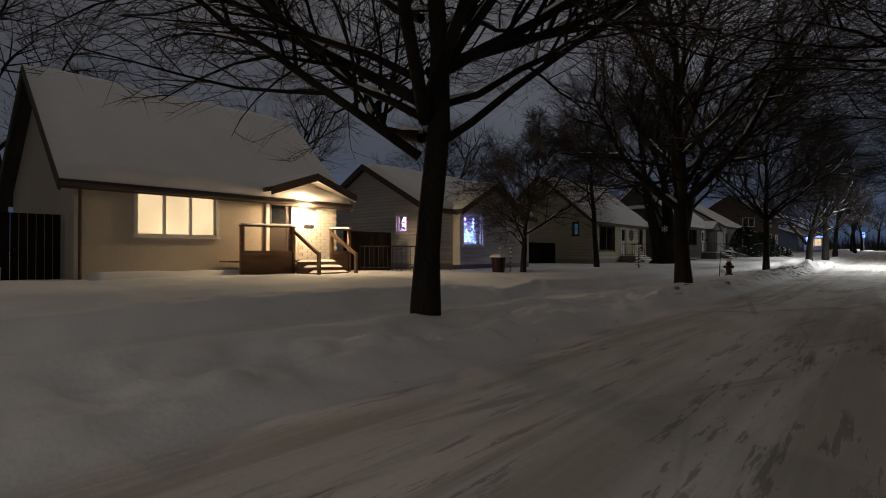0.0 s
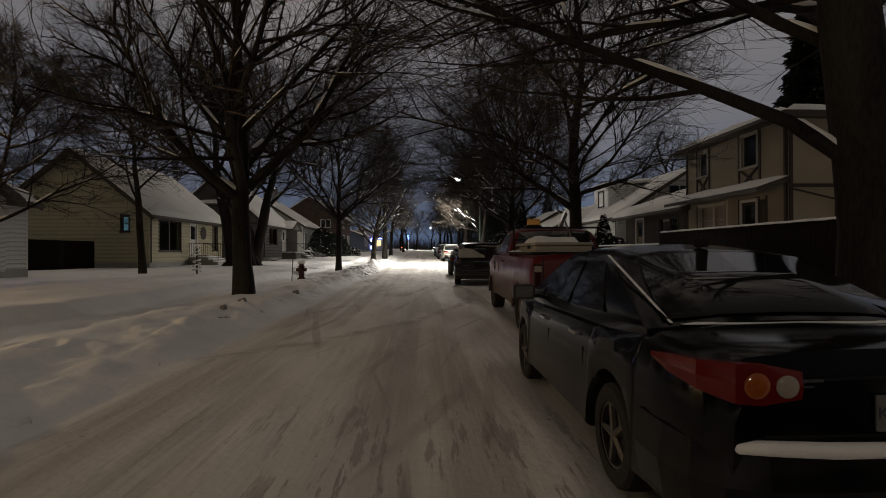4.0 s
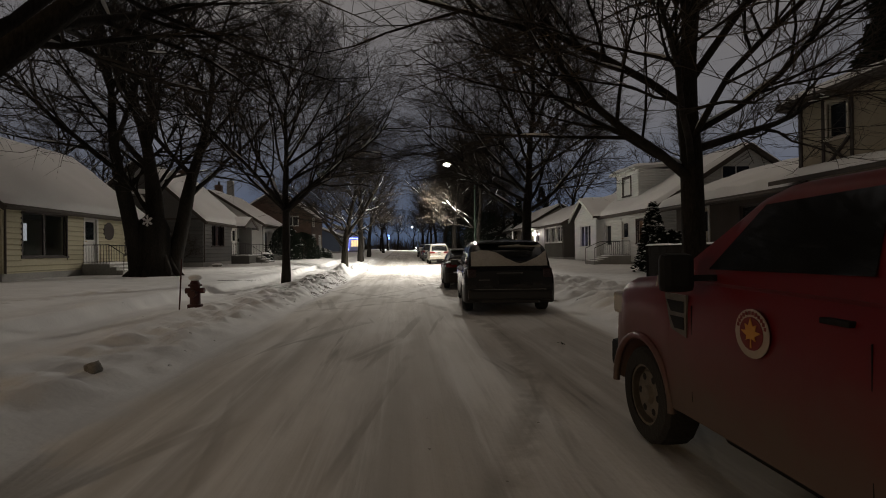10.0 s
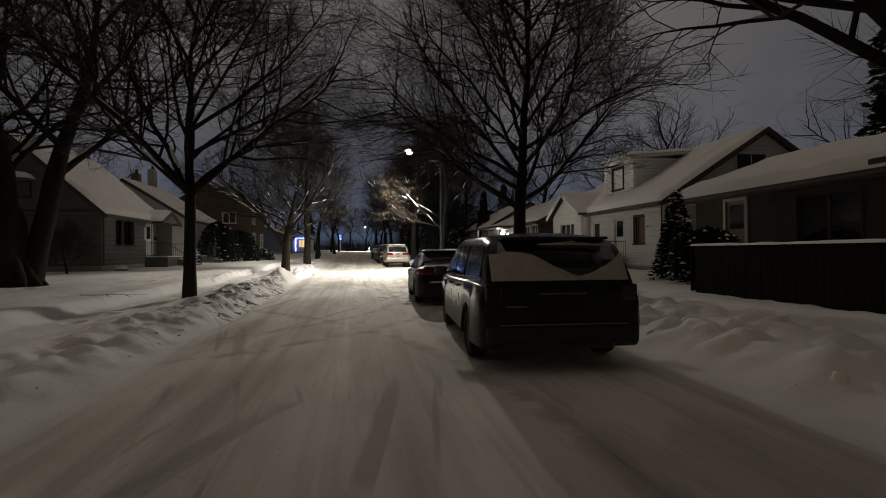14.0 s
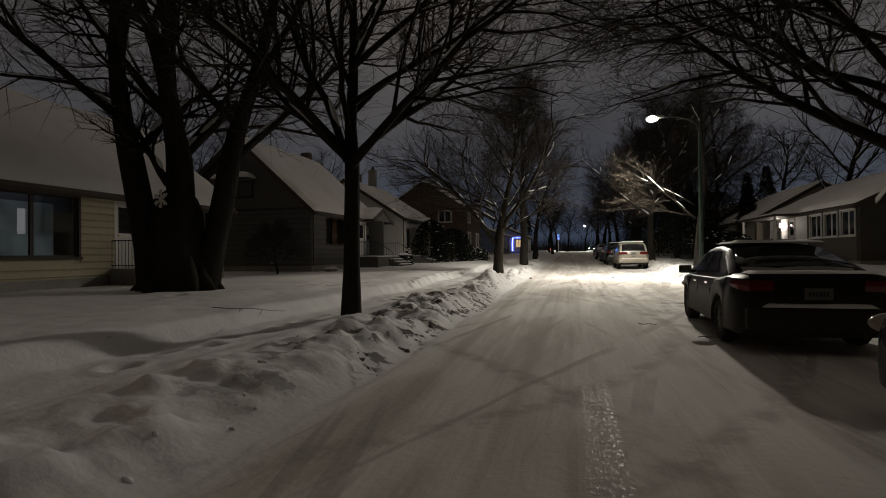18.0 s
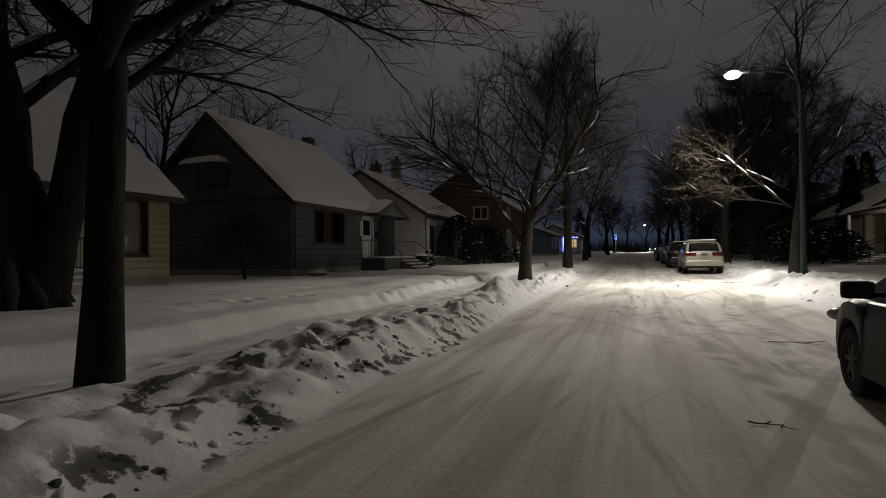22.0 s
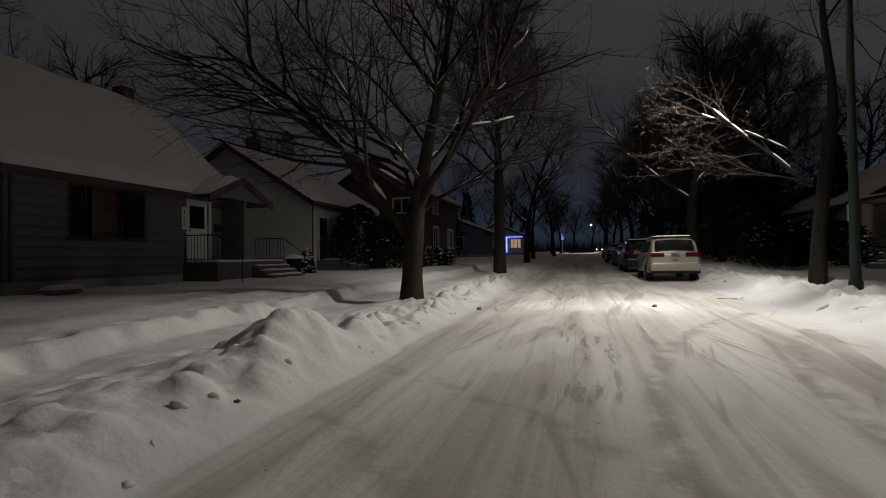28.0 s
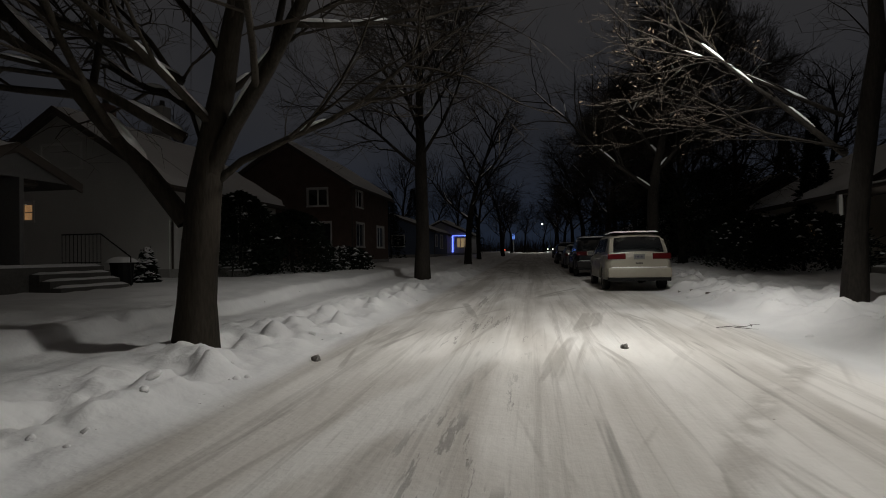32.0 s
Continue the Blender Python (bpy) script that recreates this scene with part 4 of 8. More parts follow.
def cross_gable(parent, yc, half, front, back, eave, ridge, over=0.3, thick=0.12, snow=0.2, fascia=FASCIA, seed=0):
    """A roof whose ridge runs to the street, over a porch or a projecting room."""
    pitch = (ridge - eave) / half
    for side in (1, -1):
        ye, ze = yc + side * (half + over), eave - over * pitch
        bm = bmesh.new()
        prism(bm, [(yc, ridge), (ye, ze), (ye, ze + thick), (yc, ridge + thick)], 0, back, front)
        part("porch_roof", bm, SHINGLE, parent)
        g = bmesh.new()
        prism(g, [(yc, ridge - 0.10), (ye, ze - 0.10), (ye, ze + thick + 0.012), (yc, ridge + thick + 0.012)], 0, front - 0.01, front + 0.05)
        part("barge_board", g, fascia, parent)
        e = thick + 0.005
        roof_snow(parent, ((front, ye, ze + e), (back, ye, ze + e), (back, yc, ridge + e), (front, yc, ridge + e)), snow, seed + side)


def hip_roof(parent, w, depth, eave, ridge, over, thick=0.14, snow=0.2, fascia=FASCIA, seed=0):
    """Four slopes over a plan from x = -depth to 0 and y = 0 to w."""
    drop = over * (ridge - eave) / (w / 2)
    x0, x1, y0, y1, ze = -depth - over, over, -over, w + over, eave - drop
    ra, rb = (-w / 2, w / 2, ridge), (-depth + w / 2, w / 2, ridge)
    base = [(x1, y0, ze), (x1, y1, ze), (x0, y1, ze), (x0, y0, ze)]
    verts = [Vector(p) for p in base + [ra, rb]]
    verts += [p + Vector((0, 0, thick)) for p in verts]
    sides = ((0, 1, 4), (1, 2, 5, 4), (2, 3, 5), (3, 0, 4, 5))
    faces = [tuple(reversed(f)) for f in sides] + [tuple(k + 6 for k in f) for f in sides] + [(k, (k + 1) % 4, (k + 1) % 4 + 6, k + 6) for k in range(4)]
    raw("roof", verts, faces, SHINGLE, parent)
    for row in ((x1, x1 + 0.03, y0 - 0.03, y1 + 0.03), (x0 - 0.03, x0, y0 - 0.03, y1 + 0.03), (x0, x1, y0 - 0.03, y0), (x0, x1, y1, y1 + 0.03)):
        part("fascia", boxes((*row, ze - 0.06, ze + thick + 0.01)), fascia, parent)
    for row in ((x0, x1, y0, -0.01), (x0, x1, w + 0.01, y1), (0.01, x1, -0.01, w + 0.01)):
        part("soffit", boxes((*row, ze - 0.03, ze - 0.005)), fascia, parent)
    lift = Vector((0, 0, thick + 0.005))
    a, b, c, d, p, q = [Vector(v) + lift for v in base + [ra, rb]]
    for k, quad in enumerate(((a, b, p, p), (b, c, q, p), (c, d, q, q), (d, a, p, q))):
        roof_snow(parent, quad, snow, seed + k)


def end_boards(parent, face, x0, x1, z0, z1, pitch, material, holes=(), slope=None):
    """Lapped boards on a wall that faces +y in the house's own frame; slope as in boards()."""
    z = z0
    while z < z1 - 0.04:
        a, b = x0, x1
        if slope and z + pitch > slope[1]:
            half = slope[3] - (z + pitch - slope[1]) / slope[2]
            if half < 0.2:
                break
            a, b = slope[0] - half, slope[0] + half
        for u0, u1 in clear_spans(a, b, [(h[0], h[1]) for h in holes if h[2] < z + pitch - 0.02 and h[3] > z + 0.02]):
            ob = link("board", board_mesh(u1 - u0, pitch, material, "y"), parent)
            ob.matrix_basis = pose(u1, face, z, 0, 0, 180)
        z += pitch


def house(label, xf, y0, y1, depth, base, eave, ridge, wall, flip=False, siding=0.0, front=(), south=(), plinth=CONCRETE, gable_wall=None, seed=0, over=0.35, snow=0.22, side_boards=True, fascia=FASCIA, foot=0.0, hip=False):
    """A house with its ridge along the street. In its own frame the front is x = 0, facing +x, and y runs from 0 to the width.
    front and south: openings (u0, u1, z0, z1)."""
    w = y1 - y0
    rise = climb(y0) if y0 > 56 else 0.0
    m = pose(xf, y1, rise, 0, 0, 180) if flip else pose(xf, y0, rise)
    h = thing("house", label, "house", "houses along the street", m)
    t = 0.18
    b = bmesh.new()
    box(b, -depth - 0.02, 0.03, -0.03, w + 0.03, foot, base)
    part("foundation", b, plinth, h)
    fw = bmesh.new()
    wall_with_holes(fw, "x", 0, w, base, eave, -t, 0, front)
    part("front_wall", fw, wall, h)
    sides = bmesh.new()
    wall_with_holes(sides, "y", -depth, -t, base, eave, 0, t, south if not flip else ())
    part("side_wall", sides, gable_wall or wall, h)
    other = bmesh.new()
    wall_with_holes(other, "y", -depth, -t, base, eave, w - t, w, south if flip else ())
    part("side_wall", other, gable_wall or wall, h)
    part("back_wall", boxes((-depth, -depth + t, t, w - t, base, eave)), wall, h)
    part("floor", boxes((-depth + t, -t, t, w - t, base - 0.05, base)), WOOD_BROWN, h)
    part("ceiling", boxes((-depth + t, -t, t, w - t, eave - 0.1, eave)), STUCCO_WHITE, h)
    if hip:
        hip_roof(h, w, depth, eave, ridge, over, snow=snow, fascia=fascia, seed=seed)
    else:
        for yy in (0, w - t):
            g = bmesh.new()
            prism(g, [(0, eave), (-depth, eave), (-depth / 2, ridge)], 1, yy, yy + t)
            part("gable", g, gable_wall or wall, h)
        gable_roof(h, 0, w, 0, -depth, eave, ridge, over, seed=seed, snow=snow, fascia=fascia)
    if siding:
        boards(h, "x", 0, 0.0, w, base, eave - 0.02, siding, wall, [(a - 0.07, c + 0.07, d - 0.07, e + 0.09) for a, c, d, e in front])
        part("corner_trim", boxes((0, 0.035, -0.02, 0.07, base, eave)), wall, h)
        part("corner_trim", boxes((0, 0.035, w - 0.07, w + 0.02, base, eave)), wall, h)
        if side_boards and not flip:
            boards(h, "y", 0, -depth, 0.0, base, ridge, siding, gable_wall or wall, [(a - 0.07, c + 0.07, d - 0.07, e + 0.09) for a, c, d, e in south],
                   slope=(-depth / 2, eave, (ridge - eave) / (depth / 2), depth / 2))
    gut = bmesh.new()
    pitch = (ridge - eave) / ((w if hip else depth) / 2)
    rod(gut, (over + 0.07, -over, eave - over * pitch + 0.03), (over + 0.07, w + over, eave - over * pitch + 0.03), 0.05, sides=8)
    part("gutter", gut, fascia, h)
    part("downpipe", rods(((0.07, 0.1 if not flip else w - 0.1, base), (0.07, 0.1 if not flip else w - 0.1, eave - 0.2), 0.035), ((0.07, 0.1 if not flip else w - 0.1, eave - 0.2), (over + 0.05, 0.1 if not flip else w - 0.1, eave - over * pitch + 0.02), 0.035)), fascia, h)
    return h


def stoop(parent, u0, u1, z, x1, base, steps=3, material=CONCRETE, snow=True, rail=True, step_side=None):
    """A landing before a door, steps to the lawn, snow and iron rails."""
    part("landing", boxes((0.03, x1, u0, u1, 0.2, z), bevel=0.015), material, parent)
    a, b = (u0, u1) if step_side is None else step_side
    rise = (z - base) / (steps + 1)
    for k in range(steps):
        part("step", boxes((x1 + 0.28 * k + 0.002, x1 + 0.28 * (k + 1), a, b, 0.2, z - rise * (k + 1)), bevel=0.012), material, parent)
        if snow:
            v, f = soft_slab(x1 + 0.28 * k + 0.03, x1 + 0.28 * (k + 1), a + 0.03, b - 0.03, z - rise * (k + 1), 0.06, 0.1, 0.02, k)
            raw("step_snow", v, f, SNOW, parent, smooth=True)
    if snow:
        v, f = soft_slab(0.3, x1 - 0.03, u0 + 0.03, u1 - 0.03, z, 0.07, 0.12, 0.03, 5)
        raw("landing_snow", v, f, SNOW, parent, smooth=True)
    if rail:
        for u in (u0 + 0.06, u1 - 0.06):
            rails = rods(((0.06, u, z + 0.85), (x1 - 0.05, u, z + 0.85), 0.018), ((x1 - 0.05, u, z + 0.85), (x1 + 0.28 * steps, u, base + 0.85), 0.018))
            railing = part("railing", rails, IRON, parent)
            part("low_rail", rods(((0.06, u, z + 0.10), (x1 - 0.05, u, z + 0.10), 0.012)), IRON, railing)
            part("end_post", rods(((x1 + 0.28 * steps, u, base - 0.1), (x1 + 0.28 * steps, u, base + 0.85), 0.014)), IRON, railing)
            n = max(3, int(x1 / 0.13))
            bar = None
            for k in range(n + 1):
                if bar is None:
                    bar = part("baluster", rods(((0, 0, 0), (0, 0, 0.85), 0.009), sides=5), IRON, railing)
                else:
                    bar = link("baluster", bar.data, railing)
                bar.location = (0.06 + (x1 - 0.11) * k / n, u, z)


# cream house with the lit porch
H1Y = 9.3
h1 = house("cream stucco house with steep snowy roof and lit front window", -14.0, H1Y, 16.5, 6.2, 0.55, 2.95, 5.85, STUCCO_CREAM,
           front=((1.27, 3.2, 1.62, 2.74), (4.8, 5.5, 1.0, 2.72)), seed=1)
window_unit(h1, "x", 0, 1.27, 3.2, 1.62, 2.74, 3, WHITE_TRIM, CLEAR_GLASS, BRIGHT_ROOM, sash=0.035)
door_unit(h1, 0, 4.75, 5.5, 1.0, 2.72, DARK_TRIM)
cross_gable(h1, 5.9, 1.35, 0.75, -1.2, 2.95, 3.42, over=0.15, seed=4, snow=0.12)
pg = bmesh.new()
prism(pg, [(4.55, 2.95), (7.25, 2.95), (5.9, 3.4)], 0, 0.0, 0.1)
part("porch_gable", pg, STUCCO_CREAM, h1)
stone = None
for i in range(18):
    for k in range(4):
        if stone is None:
            stone = part("stone", boxes((0.004, 0.028, 0, 0.30, 0, 0.09), bevel=0.006), STUCCO_WHITE, h1, "pale cladding stone beside the door")
        else:
            stone = link("stone", stone.data, h1)
        stone.location = (0, 5.75 + k * 0.33 + 0.16 * (i % 2), 0.98 + i * 0.105)
part("house_number", boxes((0.03, 0.045, 5.95, 6.3, 1.95, 2.05)), DARK_TRIM, h1)
part("porch_lamp", boxes((0.03, 0.12, 5.0, 5.12, 2.78, 2.9), bevel=0.02), BULB, h1)
# wooden porch of the cream house
deck = thing("porch", "brown wooden porch with box rails and snowy steps", "porch", m=pose(-14.0, H1Y, 0))
DX = 1.25
for a in range(10):
    part("plank", boxes((0.05 + a * 0.122, 0.165 + a * 0.122, 3.27, 6.80, 0.93, 0.97)), WOOD_BROWN, deck)
for u in (3.30, 4.80, 6.10, 6.75):
    part("post", boxes((DX - 0.09, DX, u - 0.045, u + 0.045, 0.3, 1.86)), WOOD_BROWN, deck)
for a, b in ((3.30, 4.80), (6.10, 6.75)):
    part("top_rail", boxes((DX - 0.12, DX + 0.03, a - 0.05, b + 0.05, 1.862, 1.90)), WOOD_BROWN, deck)
    part("low_rail", boxes((DX - 0.07, DX - 0.02, a + 0.05, b - 0.05, 1.16, 1.24)), WOOD_BROWN, deck)
    part("panel", boxes((DX - 0.06, DX - 0.03, a + 0.05, b - 0.05, 0.35, 1.155)), WOOD_BROWN, deck)
    v, f = soft_slab(DX - 0.12, DX + 0.03, a - 0.05, b + 0.05, 1.90, 0.06, 0.07, 0.015, a)
    raw("rail_snow", v, f, SNOW, deck, smooth=True)
for k in range(4):
    part("step", boxes((DX + 0.02 + 0.27 * k, DX + 0.29 + 0.27 * k, 4.86, 6.04, 0.35, 0.93 - 0.145 * k)), WOOD_BROWN, deck)
    v, f = soft_slab(DX + 0.04 + 0.27 * k, DX + 0.30 + 0.27 * k, 4.88, 6.02, 0.93 - 0.145 * k, 0.06, 0.08, 0.015, k)
    raw("step_snow", v, f, SNOW, deck, smooth=True)
for u in (4.83, 6.07):
    b = bmesh.new()
    prism(b, [(DX, 1.80), (DX + 1.12, 1.18), (DX + 1.12, 1.08), (DX, 1.70)], 1, u - 0.03, u + 0.03)
    part("handrail", b, WOOD_BROWN, deck)
    part("post", boxes((DX + 1.06, DX + 1.14, u - 0.04, u + 0.04, 0.3, 1.2)), WOOD_BROWN, deck)
# planter along the front, under snow
bed = thing("planter_bed", "long low planter bed under a roll of snow", "planter", m=pose(-13.4, H1Y, 0))
part("kerb", boxes((0, 0.5, 0.1, 3.8, 0.3, 0.62), bevel=0.03), CONCRETE, bed)
v, f = soft_slab(-0.02, 0.55, 0.05, 3.9, 0.60, 0.16, 0.1, 0.04, 8)
raw("snow", v, f, SNOW, bed, smooth=True)

# house with festive windows
H2Y = 20.8
h2 = house("pale grey sided house with a front gable and festive windows", -13.9, H2Y, 28.2, 7.0, 0.75, 2.95, 4.85, SIDE_GREY, siding=0.14,
           front=(), south=((-1.68, -1.10, 2.02, 2.70),), seed=11, over=0.3)
bm = bmesh.new()
wall_with_holes(bm, "x", 1.5, 6.0, 0.7, 2.95, 0.25, 0.4, ((1.75, 3.05, 1.5, 2.75),))
for u in (1.5, 5.85):
    box(bm, 0.035, 0.25, u, u + 0.15, 0.7, 2.95)
prism(bm, [(1.5, 2.95), (6.0, 2.95), (3.75, 4.1)], 0, 0.25, 0.4)
part("front_bay", bm, SIDE_GREY, h2)
boards(h2, "x", 0.4, 1.5, 6.0, 0.7, 4.05, 0.14, SIDE_GREY, ((1.68, 3.12, 1.43, 2.84),), slope=(3.75, 2.95, 1.15 / 2.25, 2.25))
cross_gable(h2, 3.75, 2.25, 0.75, -2.0, 2.95, 4.1, seed=14, fascia=FASCIA)
window_unit(h2, "x", 0.4, 1.75, 3.05, 1.5, 2.75, 1, WHITE_TRIM, CLEAR_GLASS, None)
window_unit(h2, "y", 0, -1.68, -1.10, 2.02, 2.70, 1, WHITE_TRIM, CLEAR_GLASS, None)
part("chimney", boxes((-3.4, -2.9, 3.4, 3.9, 3.8, 5.3), bevel=0.02), BRICKISH, h2)
part("chimney_cap", boxes((-3.45, -2.85, 3.35, 3.95, 5.305, 5.42), bevel=0.02), CONCRETE, h2)


lc = thing("window_lights", "red and white string lights in a small window", "lights", "festive window lights", pose(-13.9, H2Y, 0))
rng = random.Random(5)
for k in range(70):
    f = rng.random()
    b = bmesh.new()
    bmesh.ops.create_icosphere(b, subdivisions=1, radius=0.017)
    part("bulb", b, (RED_BULB, WHITE_BULB, WHITE_BULB, BLUE_BULB)[k % 4], lc, m=pose(-1.39 + rng.uniform(-1, 1) * 0.22 * (1 - 0.6 * f), 0.12 + rng.random() * 0.03, 2.08 + 0.55 * f))
lc2 = thing("window_lights", "blue and green string lights round a glowing screen", "lights", "festive window lights", pose(-13.9, H2Y, 0))
for k in range(130):
    f = rng.random() ** 1.3
    u = (2.02 if k % 2 else 2.55) + rng.uniform(-1, 1) * 0.26 * (1 - 0.85 * f)
    zz = 1.58 + 1.08 * f
    b = bmesh.new()
    bmesh.ops.create_icosphere(b, subdivisions=1, radius=0.015)
    part("bulb", b, (BLUE_BULB, BLUE_BULB, PURPLE_BULB, WHITE_BULB, GREEN_BULB)[k % 5], lc2, m=pose(0.25 + rng.random() * 0.05, u, zz))
tv = thing("lit_screen", "bright bluish screen behind the window", "screen", m=pose(-13.9, H2Y, 0))
part("display", boxes((0.02, 0.06, 2.05, 2.95, 1.66, 2.02), bevel=0.01), SCREEN, tv)
bin_ = thing("planter_tub", "dark red tub capped with snow before the window", "tub", m=pose(-11.25, 21.8, 0.56))
part("tub", rods(((0, 0, -0.1), (0, 0, 0.42), 0.22, 0.27), sides=18), HOUSE_RED, bin_)
part("rim", rods(((0, 0, 0.42), (0, 0, 0.46), 0.29, 0.29), sides=18), HOUSE_RED, bin_)
v, f = soft_slab(-0.26, 0.26, -0.26, 0.26, 0.455, 0.12, 0.06, 0.03, 3)
raw("snow", v, f, SNOW, bin_, smooth=True)
for k, (x, y) in enumerate(((-11.6, 22.5), (-11.35, 22.75), (-11.1, 22.35))):
    cn = thing("festive_stake", "white striped festive stake in the snow", "stake", "festive stakes", pose(x, y, 0.55, 0, 4 * k - 4, 0))
    part("stake", rods(((0, 0, -0.1), (0, 0, 0.85), 0.022)), WHITE_TRIM, cn)
    for i in range(5):
        part("stripe", rods(((0, 0, 0.08 + 0.16 * i), (0, 0, 0.14 + 0.16 * i), 0.0245)), HOUSE_RED, cn)
rl = thing("railing", "thin black iron railing beside the pale grey house", "railing", m=pose(-13.4, 17.0, 0.55, 0, 0, -41))
part("top_rail", rods(((0, 0, 0.85), (0, 2.1, 0.85), 0.018)), IRON, rl)
part("low_rail", rods(((0, 0, 0.15), (0, 2.1, 0.15), 0.014)), IRON, rl)
for k in range(15):
    part("baluster", rods(((0, 0.15 * k, -0.1), (0, 0.15 * k, 0.85), 0.009), sides=6), IRON, rl)

orn = thing("garden_ornament", "snow-wound garland on a dark garden post", "ornament", m=pose(-8.6, 28.7, 0.5))
part("post", rods(((0, 0, -0.15), (0, 0, 0.98), 0.03)), DARK_TRIM, orn)
for k, (z0, z1, r0, r1) in enumerate(((0.10, 0.52, 0.16, 0.11), (0.60, 0.95, 0.13, 0.06))):
    coil = Tubes()
    coil.add([Vector((math.cos(i * 0.6) * (r0 + (r1 - r0) * i / 32), math.sin(i * 0.6) * (r0 + (r1 - r0) * i / 32), z0 + (z1 - z0) * i / 32)) for i in range(33)], [0.022 + 0.008 * math.sin(i * 1.7) for i in range(33)], 6)
    raw("garland", coil.verts, coil.faces, SNOW, orn, "garland caked with snow", smooth=True)
v, f = soft_slab(-0.12, 0.12, -0.12, 0.12, 0.97, 0.07, 0.05, 0.02, 2)
raw("snow", v, f, SNOW, orn, smooth=True)

# yellow sided house
H3Y = 38.0
h3 = house("yellow lap-sided bungalow with a snowy roof", -15.0, H3Y, 47.7, 7.6, 0.75, 3.35, 6.5, SIDE_YELLOW, siding=0.2,
           front=((1.0, 3.5, 1.35, 3.02), (4.75, 5.65, 1.0, 3.0), (8.1, 8.9, 1.4, 3.02)), south=((-1.36, -1.0, 2.37, 3.16),), seed=21)
window_unit(h3, "y", 0, -1.36, -1.0, 2.37, 3.16, 1, DARK_TRIM, CLEAR_GLASS, glow("teal_lit_room", (0.35, 0.80, 1.0), 0.10, 0.7, 6.0), bars=1)
window_unit(h3, "x", 0, 1.0, 3.5, 1.35, 3.02, 2, DARK_TRIM, CLEAR_GLASS)
door_unit(h3, 0, 4.75, 5.65, 1.0, 3.0, STUCCO_WHITE)
window_unit(h3, "x", 0, 8.1, 8.9, 1.4, 3.02, 1, DARK_TRIM, CLEAR_GLASS, CURTAIN)
stoop(h3, 4.5, 6.6, 0.98, 1.2, 0.55, 2)
b = bmesh.new()
bmesh.ops.create_circle(b, cap_ends=True, radius=0.42, segments=24, matrix=pose(0.06, 6.6, 2.5, 0, 90, 0))
bmesh.ops.solidify(b, geom=b.faces[:], thickness=0.05)
part("round_plaque", b, DARK_TRIM, h3)
# glowing sheet inside, painting the dim bluish reflections of the panes
part("room_glow", boxes((-3.0, -2.96, 1.2, 5.2, 1.2, 3.1)), PANE_SHEEN, h3)
# small glowing patch paints the street lamp's reflection in the window
part("lit_lamp", boxes((-1.2, -1.16, 2.75, 2.95, 2.0, 2.7), bevel=0.01), glow("cool_reflection", (0.85, 0.92, 1.0), 0.22), h3)

# grey lap-sided house
H4Y = 51.75
h4 = house("grey lap-sided house with a steep snowy roof", -13.3, H4Y, 59.3, 7.6, 0.85, 3.56, 7.0, SIDE_DARK, siding=0.24,
           front=((1.5, 3.7, 1.9, 3.22), (5.45, 6.4, 1.25, 3.18)), south=((-4.5, -3.1, 4.2, 4.9),), seed=31, side_boards=False, gable_wall=mat("grey_board_gable", (0.15, 0.142, 0.135), 0.8, var=0.1, scale=4, bump=0.3))
window_unit(h4, "x", 0, 1.5, 2.0, 1.9, 3.22, 1, DARK_TRIM, DARK_GLASS)
boards(h4, "y", 0, -7.6, 0.0, 0.85, 3.48, 0.24, SIDE_DARK, [])
part("belt_board", boxes((-7.6, 0.0, -0.06, -0.002, 3.49, 3.60)), FASCIA, h4)
window_unit(h4, "x", 0, 2.07, 3.1, 1.9, 3.22, 1, DARK_TRIM, CLEAR_GLASS, DIM_ROOM)
window_unit(h4, "x", 0, 3.17, 3.7, 1.9, 3.22, 1, DARK_TRIM, DARK_GLASS)
door_unit(h4, 0, 5.45, 6.4, 1.25, 3.18, WHITE_TRIM)
cross_gable(h4, 6.9, 1.5, 1.0, -1.4, 3.3, 3.95, over=0.2, seed=33)
pg = bmesh.new()
prism(pg, [(5.4, 3.3), (8.4, 3.3), (6.9, 3.92)], 0, 0.85, 0.95)
part("porch_gable", pg, SIDE_DARK, h4)
part("porch_wall", boxes((0.03, 0.95, 7.0, 7.1, 0.9, 3.3)), SIDE_DARK, h4)
stoop(h4, 5.2, 9.0, 1.22, 1.3, 0.6, 3, material=DARK_CONCRETE, step_side=(6.9, 8.9))
for k, ch in enumerate("422"):
    nc = bpy.data.curves.new("house_number", "FONT")
    nc.body, nc.size, nc.extrude, nc.align_x, nc.align_y = ch, 0.2, 0.006, "CENTER", "CENTER"
    nc.materials.append(IRON)
    link("house_number", nc, h4, m=pose(0.056, 5.25, 2.80 - 0.19 * k, 90, 0, 90))
part("number_board", boxes((0.048, 0.054, 5.15, 5.35, 2.26, 2.96)), WHITE_TRIM, h4)
part("mailbox", boxes((0.05, 0.17, 6.62, 6.88, 2.25, 2.5), bevel=0.02), IRON, h4)
aw = bmesh.new()
box(aw, -4.75, -2.85, -0.75, -0.02, 4.95, 5.02)
part("awning", aw, SIDE_DARK, h4)
v, f = soft_slab(-4.8, -2.8, -0.8, -0.02, 5.02, 0.32, 0.12, 0.05, 3)
raw("awning_snow", v, f, SNOW, h4, smooth=True)
window_unit(h4, "y", 0, -4.5, -3.1, 4.2, 4.9, 2, DARK_TRIM, DARK_GLASS)
part("chimney", boxes((-4.2, -3.7, 6.6, 7.1, 6.6, 7.6), bevel=0.02), BRICKISH, h4)

